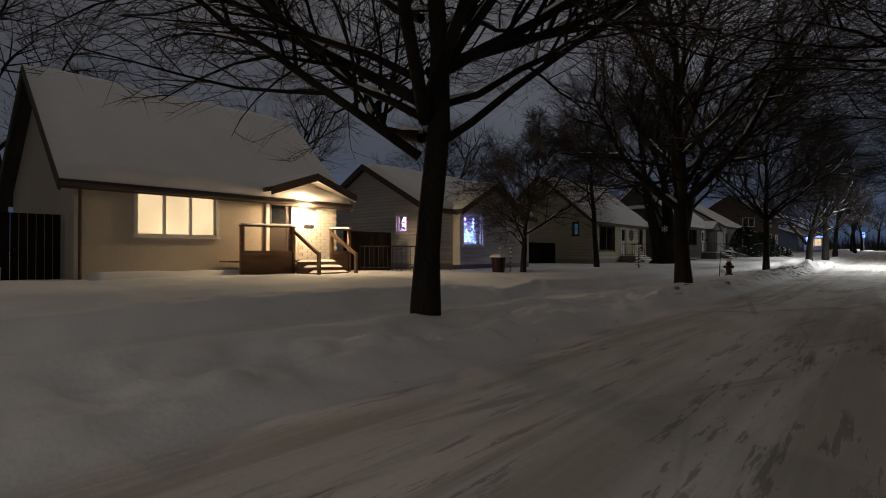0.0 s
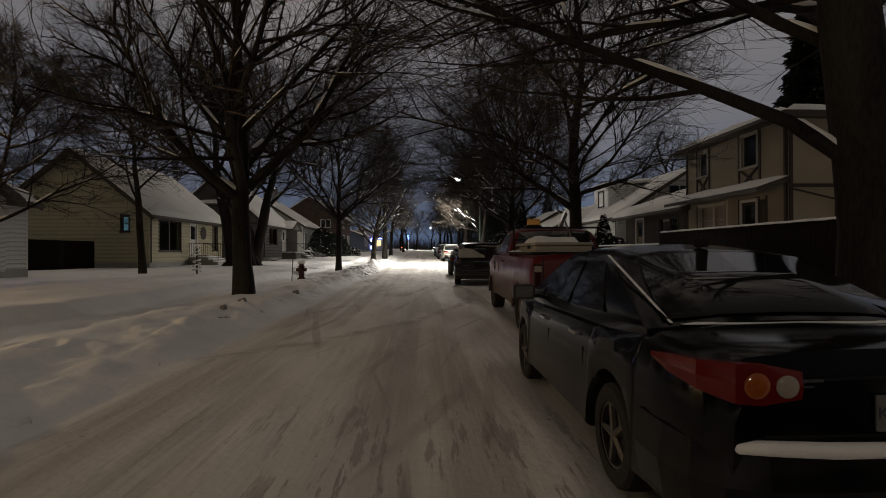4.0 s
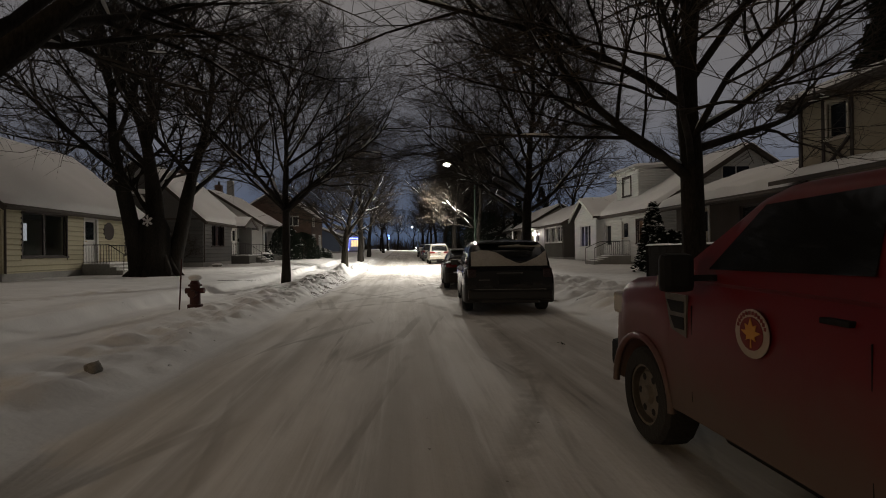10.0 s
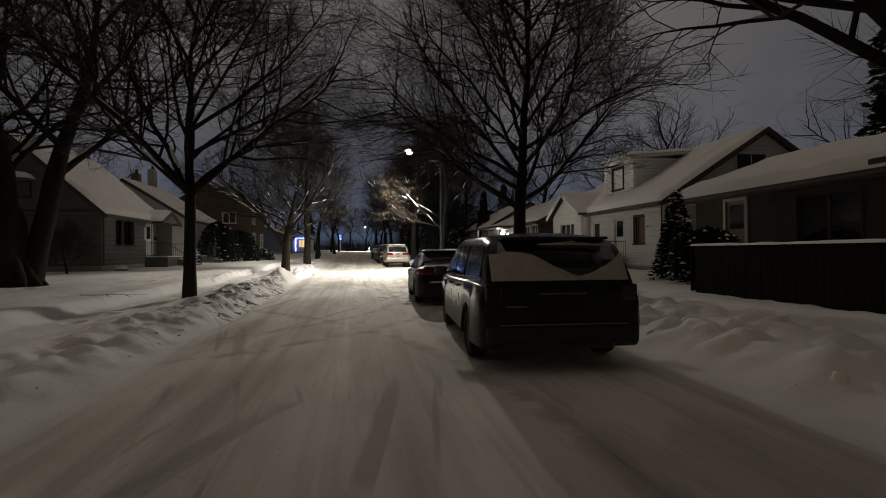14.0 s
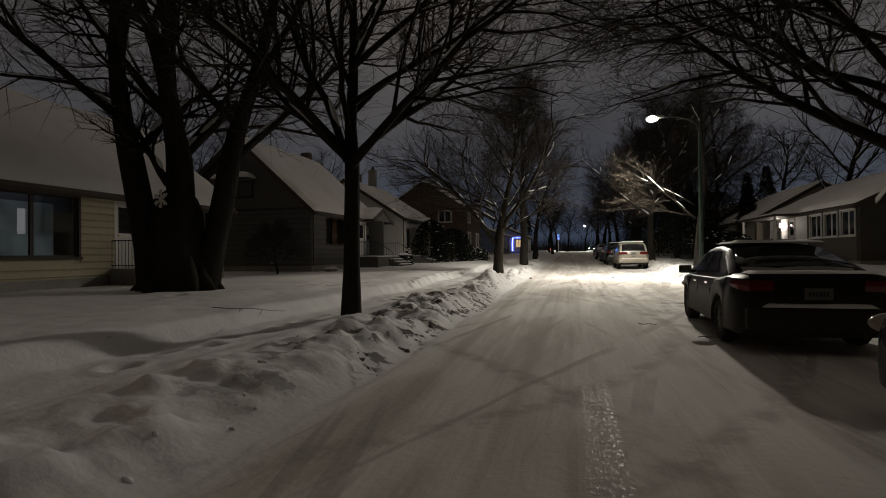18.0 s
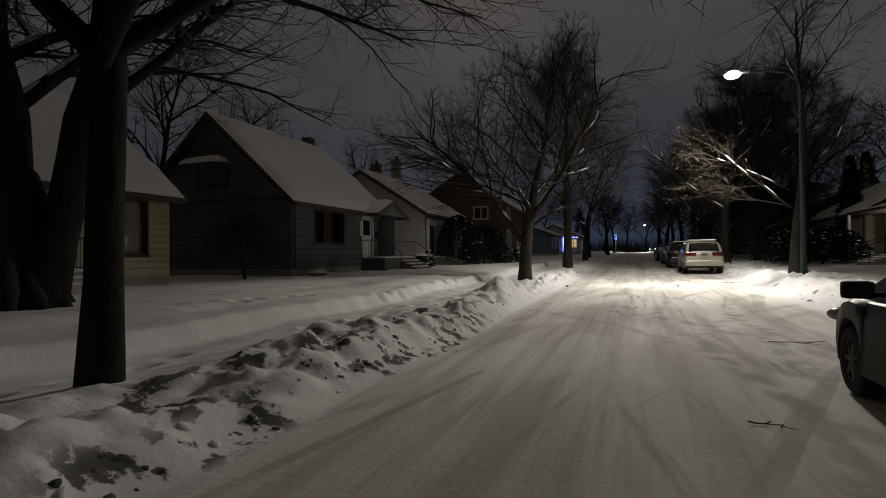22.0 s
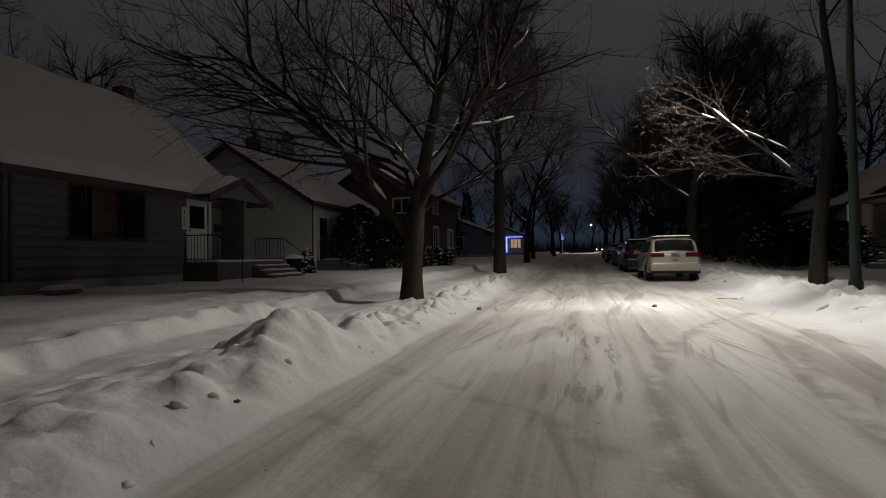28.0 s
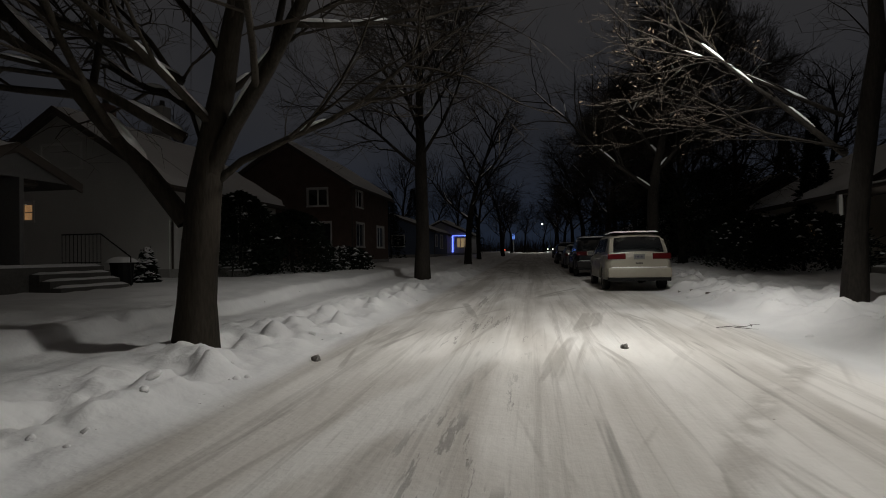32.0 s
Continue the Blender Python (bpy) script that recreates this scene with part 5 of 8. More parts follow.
bn = thing("garden_bench", "low stone bench under snow against the house wall", "bench", m=pose(-12.75, 52.6, 0.45))
part("seat", boxes((-0.2, 0.2, -0.35, 0.35, 0.14, 0.22), bevel=0.015), CONCRETE, bn)
for u in (-0.25, 0.25):
    part("leg", boxes((-0.15, 0.15, u - 0.05, u + 0.05, -0.1, 0.138)), CONCRETE, bn)
v, f = soft_slab(-0.22, 0.22, -0.38, 0.38, 0.218, 0.12, 0.06, 0.03, 6)
raw("snow", v, f, SNOW, bn, smooth=True)

# white stucco house
H5Y = 64.8
h5 = house("white stucco house with a steep snowy roof", -13.2, H5Y, 72.4, 8.6, 0.8, 3.75, 6.5, STUCCO_WHITE, south=((-6.05, -5.5, 2.6, 3.25), (-5.1, -3.5, 4.5, 5.3)), front=((0.8, 1.7, 1.0, 3.0), (3.4, 5.4, 1.6, 2.9)), seed=41)
window_unit(h5, "y", 0, -6.05, -5.5, 2.6, 3.25, 1, WHITE_TRIM, CLEAR_GLASS, WARM_CURTAIN, bars=1)
window_unit(h5, "y", 0, -5.1, -3.5, 4.5, 5.3, 2, WHITE_TRIM, DARK_GLASS)
window_unit(h5, "x", 0, 3.4, 5.4, 1.6, 2.9, 2, WHITE_TRIM, DARK_GLASS)
door_unit(h5, 0, 0.8, 1.7, 1.0, 3.0, DARK_TRIM)
stoop(h5, 0.5, 2.2, 0.98, 1.2, 0.6, 3, material=DARK_CONCRETE, step_side=(0.6, 2.1))
for yy, zz, brick in ((1.6, 7.3, BRICKISH), (4.8, 8.1, CONCRETE)):
    stack = part("chimney", boxes((-4.5, -3.95, yy, yy + 0.55, 5.9, zz), bevel=0.02), brick, h5)
    part("chimney_pot", rods(((-4.2, yy + 0.28, zz), (-4.2, yy + 0.28, zz + 0.3), 0.12, 0.1)), SHINGLE, stack)

# further houses on that side
h6 = house("dark brick two-storey house behind evergreens", -11.2, 77.5, 85.5, 8.0, 0.8, 5.2, 7.8, BRICKISH, front=((1.0, 2.4, 1.6, 3.0), (5.2, 6.8, 1.6, 3.0), (1.0, 2.2, 4.0, 5.0)), south=((-2.6, -1.4, 4.0, 5.0), (-2.6, -1.2, 1.6, 3.0)), seed=51)
for a, b2, c, d in ((1.0, 2.4, 1.6, 3.0), (5.2, 6.8, 1.6, 3.0), (1.0, 2.2, 4.0, 5.0)):
    window_unit(h6, "x", 0, a, b2, c, d, 2, WHITE_TRIM, DARK_GLASS)
window_unit(h6, "y", 0, -2.6, -1.4, 4.0, 5.0, 2, WHITE_TRIM, DARK_GLASS)
window_unit(h6, "y", 0, -2.6, -1.2, 1.6, 3.0, 2, WHITE_TRIM, DARK_GLASS)
h7 = house("slate blue sided bungalow with white windows", -11.3, 104.0, 113.0, 10.0, 0.8, 3.3, 5.2, SIDE_BLUE, front=((0.8, 2.2, 1.7, 2.9), (4.0, 5.6, 1.5, 3.0)), south=((-7.0, -5.6, 1.7, 2.9), (-4.7, -3.3, 1.7, 2.9)), seed=61)
window_unit(h7, "y", 0, -7.0, -5.6, 1.7, 2.9, 2, WHITE_TRIM, DARK_GLASS)
window_unit(h7, "y", 0, -4.7, -3.3, 1.7, 2.9, 2, WHITE_TRIM, DARK_GLASS)
window_unit(h7, "x", 0, 0.8, 2.2, 1.7, 2.9, 2, WHITE_TRIM, DARK_GLASS)
window_unit(h7, "x", 0, 4.0, 5.6, 1.5, 3.0, 2, WHITE_TRIM, DARK_GLASS)
h8 = house("small pale house with a glowing bay and blue lights", -8.9, 118.0, 126.0, 8.0, 0.8, 3.2, 5.0, SIDE_GREY, south=((-1.9, -0.4, 1.5, 2.8),), seed=71)
window_unit(h8, "y", 0, -1.9, -0.4, 1.5, 2.8, 3, WHITE_TRIM, CLEAR_GLASS, BRIGHT_ROOM, bars=1)
part("light_string", rods(((-2.45, -0.05, 0.9), (-2.45, -0.05, 3.1), 0.07)), BLUE_BULB, h8)
part("light_string", rods(((-2.45, -0.05, 3.1), (-0.2, -0.05, 3.1), 0.03)), BLUE_BULB, h8)
house("dark house far along the street", -11.0, 134.0, 144.0, 8.0, 0.8, 3.4, 6.0, BRICKISH, seed=72)

# tudor house
TY0, TY1 = 27.2, 33.8
tud = house("tan stucco tudor house with dark timbers", 11.2, TY0, TY1, 8.5, 0.6, 5.75, 6.6, STUCCO_TAN, flip=True,
            front=((1.1, 1.75, 4.45, 5.45), (4.1, 5.0, 4.35, 5.55), (1.1, 3.1, 1.9, 3.15), (4.1, 4.95, 1.0, 3.05), (5.28, 5.46, 2.1, 2.98)), seed=81, over=0.4, fascia=FASCIA, hip=True)
window_unit(tud, "x", 0, 1.1, 1.75, 4.45, 5.45, 1, STUCCO_CREAM, DARK_GLASS)
window_unit(tud, "x", 0, 4.1, 5.0, 4.35, 5.55, 1, STUCCO_CREAM, DARK_GLASS)
window_unit(tud, "x", 0, 1.1, 3.1, 1.9, 3.15, 2, STUCCO_CREAM, CLEAR_GLASS, CURTAIN, bars=1)
door_unit(tud, 0, 4.1, 4.95, 1.0, 3.05, DARK_TRIM)
window_unit(tud, "x", 0, 5.28, 5.46, 2.1, 2.98, 1, DARK_TRIM, CLEAR_GLASS, glow("warm_hall", (1.0, 0.60, 0.24), 0.55, 0.4, 3.0), bars=4, sash=0.02)
for u in (1.0, 3.13, 3.98, 5.0, 5.15, 5.55):
    part("timber", boxes((0.002, 0.04, u - 0.08, u - 0.075 + 0.07, 0.7, 3.2)), DARK_TRIM, tud)
for a, b2, c, d in ((1.0, 1.85, 3.62, 4.40), (4.0, 5.1, 3.62, 4.30)):
    x_bm = rods(((0.02, a, c), (0.02, b2, d), 0.05), ((0.025, b2, c), (0.025, a, d), 0.05), sides=4)
    part("cross_brace", x_bm, DARK_TRIM, tud)
    part("timber", boxes((0.002, 0.04, a - 0.1, a - 0.01, c, 5.6)), DARK_TRIM, tud)
    part("timber", boxes((0.002, 0.04, b2 + 0.01, b2 + 0.1, c, 5.6)), DARK_TRIM, tud)
for u in (0.03, 6.45):
    part("timber", boxes((0.002, 0.045, u, u + 0.12, 0.7, 5.6)), DARK_TRIM, tud)
sk = bmesh.new()
prism(sk, [(0.0, 3.72), (1.1, 3.34), (1.1, 3.22), (0.0, 3.55)], 1, 0.1, 6.6)
part("skirt_roof", sk, FASCIA, tud)
roof_snow(tud, ((1.12, 0.05, 3.345), (1.12, 6.65, 3.345), (0.02, 6.65, 3.725), (0.02, 0.05, 3.725)), 0.14, 82)
end = bmesh.new()
box(end, -8.5, -8.38, 6.605, 6.64, 0.7, 5.6)
box(end, -0.12, 0.0, 6.605, 6.64, 0.7, 5.6)
box(end, -8.38, -0.12, 6.605, 6.64, 3.35, 3.47)
part("timber", end, DARK_TRIM, tud)
part("downpipe", rods(((0.02, 6.72, 3.3), (-1.5, 6.72, 2.95), 0.035), ((-1.5, 6.72, 2.95), (-1.5, 6.72, 0.7), 0.035)), DARK_TRIM, tud)

# bungalow behind the fence
bun = house("low brown bungalow with heavy snow on its roof", 11.4, 34.1, 41.4, 8.0, 0.6, 3.3, 4.7, mat("brown_boards", (0.075, 0.058, 0.045), 0.8, var=0.15, stretch=(3, 3, 0.5)), flip=True,
            front=((1.6, 2.5, 1.0, 3.0), (4.5, 6.4, 1.5, 2.9)), seed=91, snow=0.34, over=0.6)
door_unit(bun, 0, 1.6, 2.5, 1.0, 3.0, STUCCO_TAN)
window_unit(bun, "x", 0, 4.5, 6.4, 1.5, 2.9, 2, DARK_TRIM, DARK_GLASS)

# white house with dormer
WY0, WY1 = 44.3, 55.6
wh = house("white lap-sided house with a snowy roof and dormer", 12.0, WY0, WY1, 9.6, 0.65, 3.55, 6.6, SIDE_WHITE, flip=True, siding=0.15,
           front=((4.6, 5.4, 1.6, 2.9), (7.0, 7.9, 1.0, 3.0), (8.9, 9.75, 1.7, 2.95)), seed=101)
bm = bmesh.new()
wall_with_holes(bm, "x", 0.0, 4.2, 0.65, 3.55, 0.35, 0.5, ((1.2, 3.2, 1.55, 3.0),))
for u in (0.0, 4.05):
    box(bm, 0.035, 0.35, u, u + 0.15, 0.65, 3.55)
prism(bm, [(0.0, 3.55), (4.2, 3.55), (2.1, 4.75)], 0, 0.35, 0.5)
part("front_bay", bm, SIDE_WHITE, wh)
boards(wh, "x", 0.5, 0.0, 4.2, 0.65, 4.7, 0.15, SIDE_WHITE, ((1.13, 3.27, 1.48, 3.09),), slope=(2.1, 3.55, 1.2 / 2.1, 2.1))
window_unit(wh, "x", 0.5, 1.2, 3.2, 1.55, 3.0, 3, WHITE_TRIM, DARK_GLASS)
cross_gable(wh, 2.1, 2.1, 0.85, -2.6, 3.55, 4.75, over=0.3, seed=107, fascia=WHITE_TRIM)
end_boards(wh, WY1 - WY0, -9.6, 0.0, 0.65, 6.6, 0.15, SIDE_WHITE, ((-4.96, -3.35, 4.6, 5.7),), slope=(-4.8, 3.55, 3.05 / 4.8, 4.8))
window_unit(wh, "x", 0, 4.6, 5.4, 1.6, 2.9, 1, WHITE_TRIM, DARK_GLASS)
door_unit(wh, 0, 7.0, 7.9, 1.0, 3.0, WHITE_TRIM)
window_unit(wh, "x", 0, 8.9, 9.75, 1.7, 2.95, 1, DARK_TRIM, CLEAR_GLASS, mat("brown_blind", (0.24, 0.14, 0.08), 0.8))
stoop(wh, 6.6, 8.2, 0.98, 1.3, 0.6, 3)
dm = bmesh.new()
box(dm, -3.6, -0.9, 4.2, 7.3, 3.9, 6.05)
part("dormer", dm, SIDE_WHITE, wh)
boards(wh, "x", -0.9, 4.2, 7.3, 4.15, 6.0, 0.15, SIDE_WHITE, ((5.1, 6.4, 4.55, 5.85),))
end_boards(wh, 7.3, -3.6, -0.9, 4.15, 6.0, 0.15, SIDE_WHITE)
window_unit(wh, "x", -0.87, 5.2, 6.3, 4.65, 5.75, 1, DARK_TRIM, DARK_GLASS)
dr = bmesh.new()
prism(dr, [(-4.4, 6.36), (-0.5, 6.04), (-0.5, 6.16), (-4.4, 6.48)], 1, 3.85, 7.65)
part("dormer_roof", dr, WHITE_TRIM, wh)
roof_snow(wh, ((-0.48, 3.85, 6.165), (-0.48, 7.65, 6.165), (-4.4, 7.65, 6.485), (-4.4, 3.85, 6.485)), 0.24, 105)
gx0, gx1, gz0, gz1 = -4.86, -3.45, 4.72, 5.57
gw = part("window", boxes((gx0 - 0.08, gx1 + 0.08, 11.35, 11.39, gz0 - 0.08, gz1 + 0.08)), WHITE_TRIM, wh, "gable window with a white frame")
part("pane", boxes((gx0, (gx0 + gx1) / 2 - 0.03, 11.394, 11.402, gz0, gz1), ((gx0 + gx1) / 2 + 0.03, gx1, 11.394, 11.402, gz0, gz1)), DARK_GLASS, gw)
txt = bpy.data.curves.new("house_number", "FONT")
txt.body, txt.size, txt.extrude = "411", 0.30, 0.008
num = link("house_number", txt, wh, "dark house number")
num.matrix_basis = pose(0.034, 9.95, 2.35, 90, 0, 90)
txt.materials.append(DARK_TRIM)

# further houses on the right-hand side
GREY_STUCCO = mat("grey_stucco", (0.10, 0.093, 0.082), 0.9, var=0.12, scale=5, bump=0.5, bump_scale=60)
h11 = house("grey stucco house with sun porch and bright porch light", 11.3, 57.6, 69.0, 8.0, 0.65, 3.3, 5.2, GREY_STUCCO, flip=True,
            front=((6.3, 7.6, 1.85, 3.05), (8.0, 9.3, 1.85, 3.05), (9.7, 11.0, 1.85, 3.05), (3.3, 4.2, 1.0, 3.0), (1.5, 2.1, 1.7, 2.7)), seed=111)
for u in (6.3, 8.0, 9.7):
    window_unit(h11, "x", 0, u, u + 1.3, 1.85, 3.05, 2, WHITE_TRIM, DARK_GLASS)
window_unit(h11, "x", 0, 1.5, 2.1, 1.7, 2.7, 1, DARK_TRIM, DARK_GLASS)
door_unit(h11, 0, 3.3, 4.2, 1.0, 3.0, WHITE_TRIM)
for a, b2 in ((0.3, 1.35), (2.25, 3.15), (4.35, 5.9)):
    part("porch_panel", boxes((0.003, 0.022, a, b2, 0.7, 3.2)), SIDE_WHITE, h11)
stoop(h11, 2.9, 4.6, 0.98, 1.4, 0.6, 3)
part("porch_roof", boxes((0.03, 1.7, 0.2, 6.0, 3.12, 3.24)), FASCIA, h11)
roof_snow(h11, ((1.72, 0.18, 3.245), (1.72, 6.02, 3.245), (0.05, 6.02, 3.26), (0.05, 0.18, 3.26)), 0.14, 113)
for u in (0.3, 5.9):
    part("porch_post", boxes((1.56, 1.68, u - 0.06, u + 0.06, 0.6, 3.12)), WHITE_TRIM, h11)
part("porch_lamp", boxes((0.04, 0.16, 2.3, 2.44, 2.62, 2.88), bevel=0.02), WHITE_BULB, h11)
h12 = house("dark stucco house with one warm lit window", 11.2, 71.0, 79.5, 8.0, 0.65, 3.3, 5.6, STUCCO_CREAM, flip=True, front=((5.4, 6.1, 1.6, 2.6), (1.0, 2.4, 1.5, 2.8)), seed=121)
window_unit(h12, "x", 0, 5.4, 6.1, 1.6, 2.6, 1, WHITE_TRIM, CLEAR_GLASS, WARM_CURTAIN)
window_unit(h12, "x", 0, 1.0, 2.4, 1.5, 2.8, 2, WHITE_TRIM, DARK_GLASS)
for k, y in enumerate((86.0, 101.0, 116.0)):
    house("dark snowy-roofed house far along the street", 11.5, y, y + 9, 8.0, 0.65, 3.3, 5.8, (BRICKISH, SIDE_GREY, STUCCO_CREAM)[k], flip=True, seed=130 + k)
# houses behind the start of the walk
house("cream stucco house further back", -14.0, -6.0, 3.5, 8.0, 0.55, 3.0, 5.8, STUCCO_CREAM, seed=140)
house("grey house behind the parked cars", 11.5, 3.0, 13.0, 8.0, 0.55, 3.2, 5.8, SIDE_GREY, flip=True, seed=141)
house("grey house at the back of the street", 11.5, -14.0, -3.0, 8.0, 0.55, 3.2, 5.8, SIDE_GREY, flip=True, seed=142)

lamp("porch_light", "POINT", pose(10.95, 66.63, 2.72 + climb(57.6)), 60, (1.0, 0.95, 0.85), 0.06)

# ---- parked vehicles ----


def paint(name, base, dirt=(0.30, 0.28, 0.25), level=0.55, amount=0.6, rough=0.28, coat=0.3, spec=0.25):
    """Car paint under winter dirt, thickest low on the body."""
    m = mat(name, base, rough, 0.0, var=0.04, scale=3, spec=spec, coat=coat)
    n, l = m.node_tree.nodes, m.node_tree.links
    b = n["Principled BSDF"]
    src = b.inputs["Base Color"].links[0].from_socket
    tc, sep, nz, ad, mr = n.new("ShaderNodeTexCoord"), n.new("ShaderNodeSeparateXYZ"), n.new("ShaderNodeTexNoise"), n.new("ShaderNodeMath"), n.new("ShaderNodeMapRange")
    l.new(tc.outputs["Object"], sep.inputs[0])
    nz.inputs["Scale"].default_value = 4.0
    nz.inputs["Detail"].default_value = 6
    l.new(tc.outputs["Object"], nz.inputs["Vector"])
    ad.operation = "MULTIPLY_ADD"
    ad.inputs[1].default_value = -0.5
    l.new(nz.outputs["Fac"], ad.inputs[0])
    l.new(sep.outputs["Z"], ad.inputs[2])
    mr.inputs["From Min"].default_value, mr.inputs["From Max"].default_value = level - 0.25, level - 0.75
    mr.inputs["To Max"].default_value = amount
    l.new(ad.outputs[0], mr.inputs["Value"])
    mx = n.new("ShaderNodeMix")
    mx.data_type = "RGBA"
    l.new(mr.outputs[0], mx.inputs["Factor"])
    l.new(src, mx.inputs["A"])
    mx.inputs["B"].default_value = (*dirt, 1)
    l.new(mx.outputs["Result"], b.inputs["Base Color"])
    r2 = n.new("ShaderNodeMapRange")
    r2.inputs["To Min"].default_value, r2.inputs["To Max"].default_value = rough, 0.75
    l.new(mr.outputs[0], r2.inputs["Value"])
    l.new(r2.outputs[0], b.inputs["Roughness"])
    l.new(r2.outputs[0], b.inputs["Coat Roughness"])
    return m


BLACK_PAINT = paint("black_car_paint", (0.003, 0.003, 0.004), dirt=(0.12, 0.11, 0.10), level=0.7, amount=0.25, rough=0.12, coat=0.0)
GREY_PAINT = paint("dark_grey_car_paint", (0.007, 0.007, 0.008), dirt=(0.050, 0.043, 0.036), level=0.8, amount=0.35, rough=0.22, coat=0.0)
RED_PAINT = paint("red_truck_paint", (0.105, 0.005, 0.007), dirt=(0.105, 0.088, 0.074), level=1.06, amount=0.8, rough=0.35)
TAN_PAINT = paint("dirty_dark_paint", (0.014, 0.013, 0.012), dirt=(0.085, 0.075, 0.064), level=0.9, amount=0.35, rough=0.42, coat=0.0, spec=0.12)
PEARL_PAINT = paint("pale_pearl_paint", (0.27, 0.25, 0.205), dirt=(0.20, 0.175, 0.135), level=0.7, amount=0.7)
SILVER_PAINT = paint("grey_metallic_paint", (0.055, 0.055, 0.056), dirt=(0.10, 0.095, 0.09), level=0.6, amount=0.5, rough=0.35, coat=0.0)
TYRE = mat("tyre_rubber", (0.022, 0.021, 0.020), 0.9, var=0.25, scale=12, bump=0.4)
RIM = mat("dirty_alloy", (0.14, 0.13, 0.12), 0.55, 0.4, var=0.2, scale=10)
STEEL_RIM = mat("dirty_steel_wheel", (0.16, 0.14, 0.118), 0.7, 0.2, var=0.2, scale=8)
CAR_GLASS = mat("car_glass", (0.010, 0.011, 0.012), 0.05, var=0.05, spec=0.6)
BLACK_PLASTIC = mat("black_plastic", (0.008, 0.008, 0.008), 0.65, var=0.2, spec=0.2)
MIRROR = mat("dirty_mirror", (0.10, 0.10, 0.10), 0.3, 1.0, var=0.3, scale=25)
DIM_CHROME = mat("dulled_chrome", (0.16, 0.155, 0.15), 0.5, 1.0, var=0.2, scale=20)
CHROME = mat("chrome", (0.55, 0.55, 0.55), 0.18, 1.0, var=0.05)
DULL_STEEL = mat("dull_bumper_steel", (0.13, 0.118, 0.10), 0.5, 0.4, var=0.3)
RED_LENS = mat("red_lens", (0.13, 0.006, 0.006), 0.12, var=0.1, spec=0.6)
AMBER_LENS = mat("amber_lens", (0.30, 0.075, 0.012), 0.15, var=0.1, spec=0.6)
CLEAR_LENS = mat("clear_lens", (0.32, 0.28, 0.23), 0.15, var=0.1, spec=0.6)
PLATE_WHITE = mat("plate_white", (0.13, 0.13, 0.125), 0.5, var=0.08)
INK = mat("dark_ink", (0.03, 0.03, 0.05), 0.6)
SUV_LENS = mat("deep_red_lens", (0.075, 0.005, 0.006), 0.15, var=0.1, spec=0.5)
DARK_RED_LENS = mat("dark_red_lens", (0.035, 0.003, 0.003), 0.15, var=0.1, spec=0.6)
BEACON = mat("amber_beacon", (0.62, 0.30, 0.03), 0.25, var=0.1, spec=0.6)
TOOLBOX = mat("pale_plastic_box", (0.36, 0.34, 0.29), 0.6, var=0.12)
BADGE_YELLOW = mat("badge_yellow", (0.45, 0.22, 0.035), 0.5, var=0.05)
BADGE_RED = mat("badge_red", (0.14, 0.012, 0.012), 0.5, var=0.1)
BADGE_WHITE = mat("badge_white", (0.34, 0.29, 0.25), 0.5, var=0.15)


def lerp_rows(rows, y):
    if y <= rows[0][0]:
        return rows[0][1]
    for (a, b), (c, d) in zip(rows, rows[1:]):
        if y <= c:
            return b + (d - b) * (y - a) / (c - a)
    return rows[-1][1]


def mirrored_loft(sections):
    """Closed loft of half sections, each a list of (x, y, z) from the floor's middle to the top's middle, mirrored in x."""
    n = len(sections[0])
    verts, faces = [], []
    for s in sections:
        verts += [(x, y, z) for x, y, z in s] + [(-x, y, z) for x, y, z in s[-2:0:-1]]
    w = 2 * n - 2
    for j in range(len(sections) - 1):
        for k in range(w):
            a, b = j * w + k, j * w + (k + 1) % w
            faces.append((a, a + w, b + w, b))
    faces.append(tuple(range(w)))
    faces.append(tuple(range((len(sections) - 1) * w, len(sections) * w))[::-1])
    return verts, faces


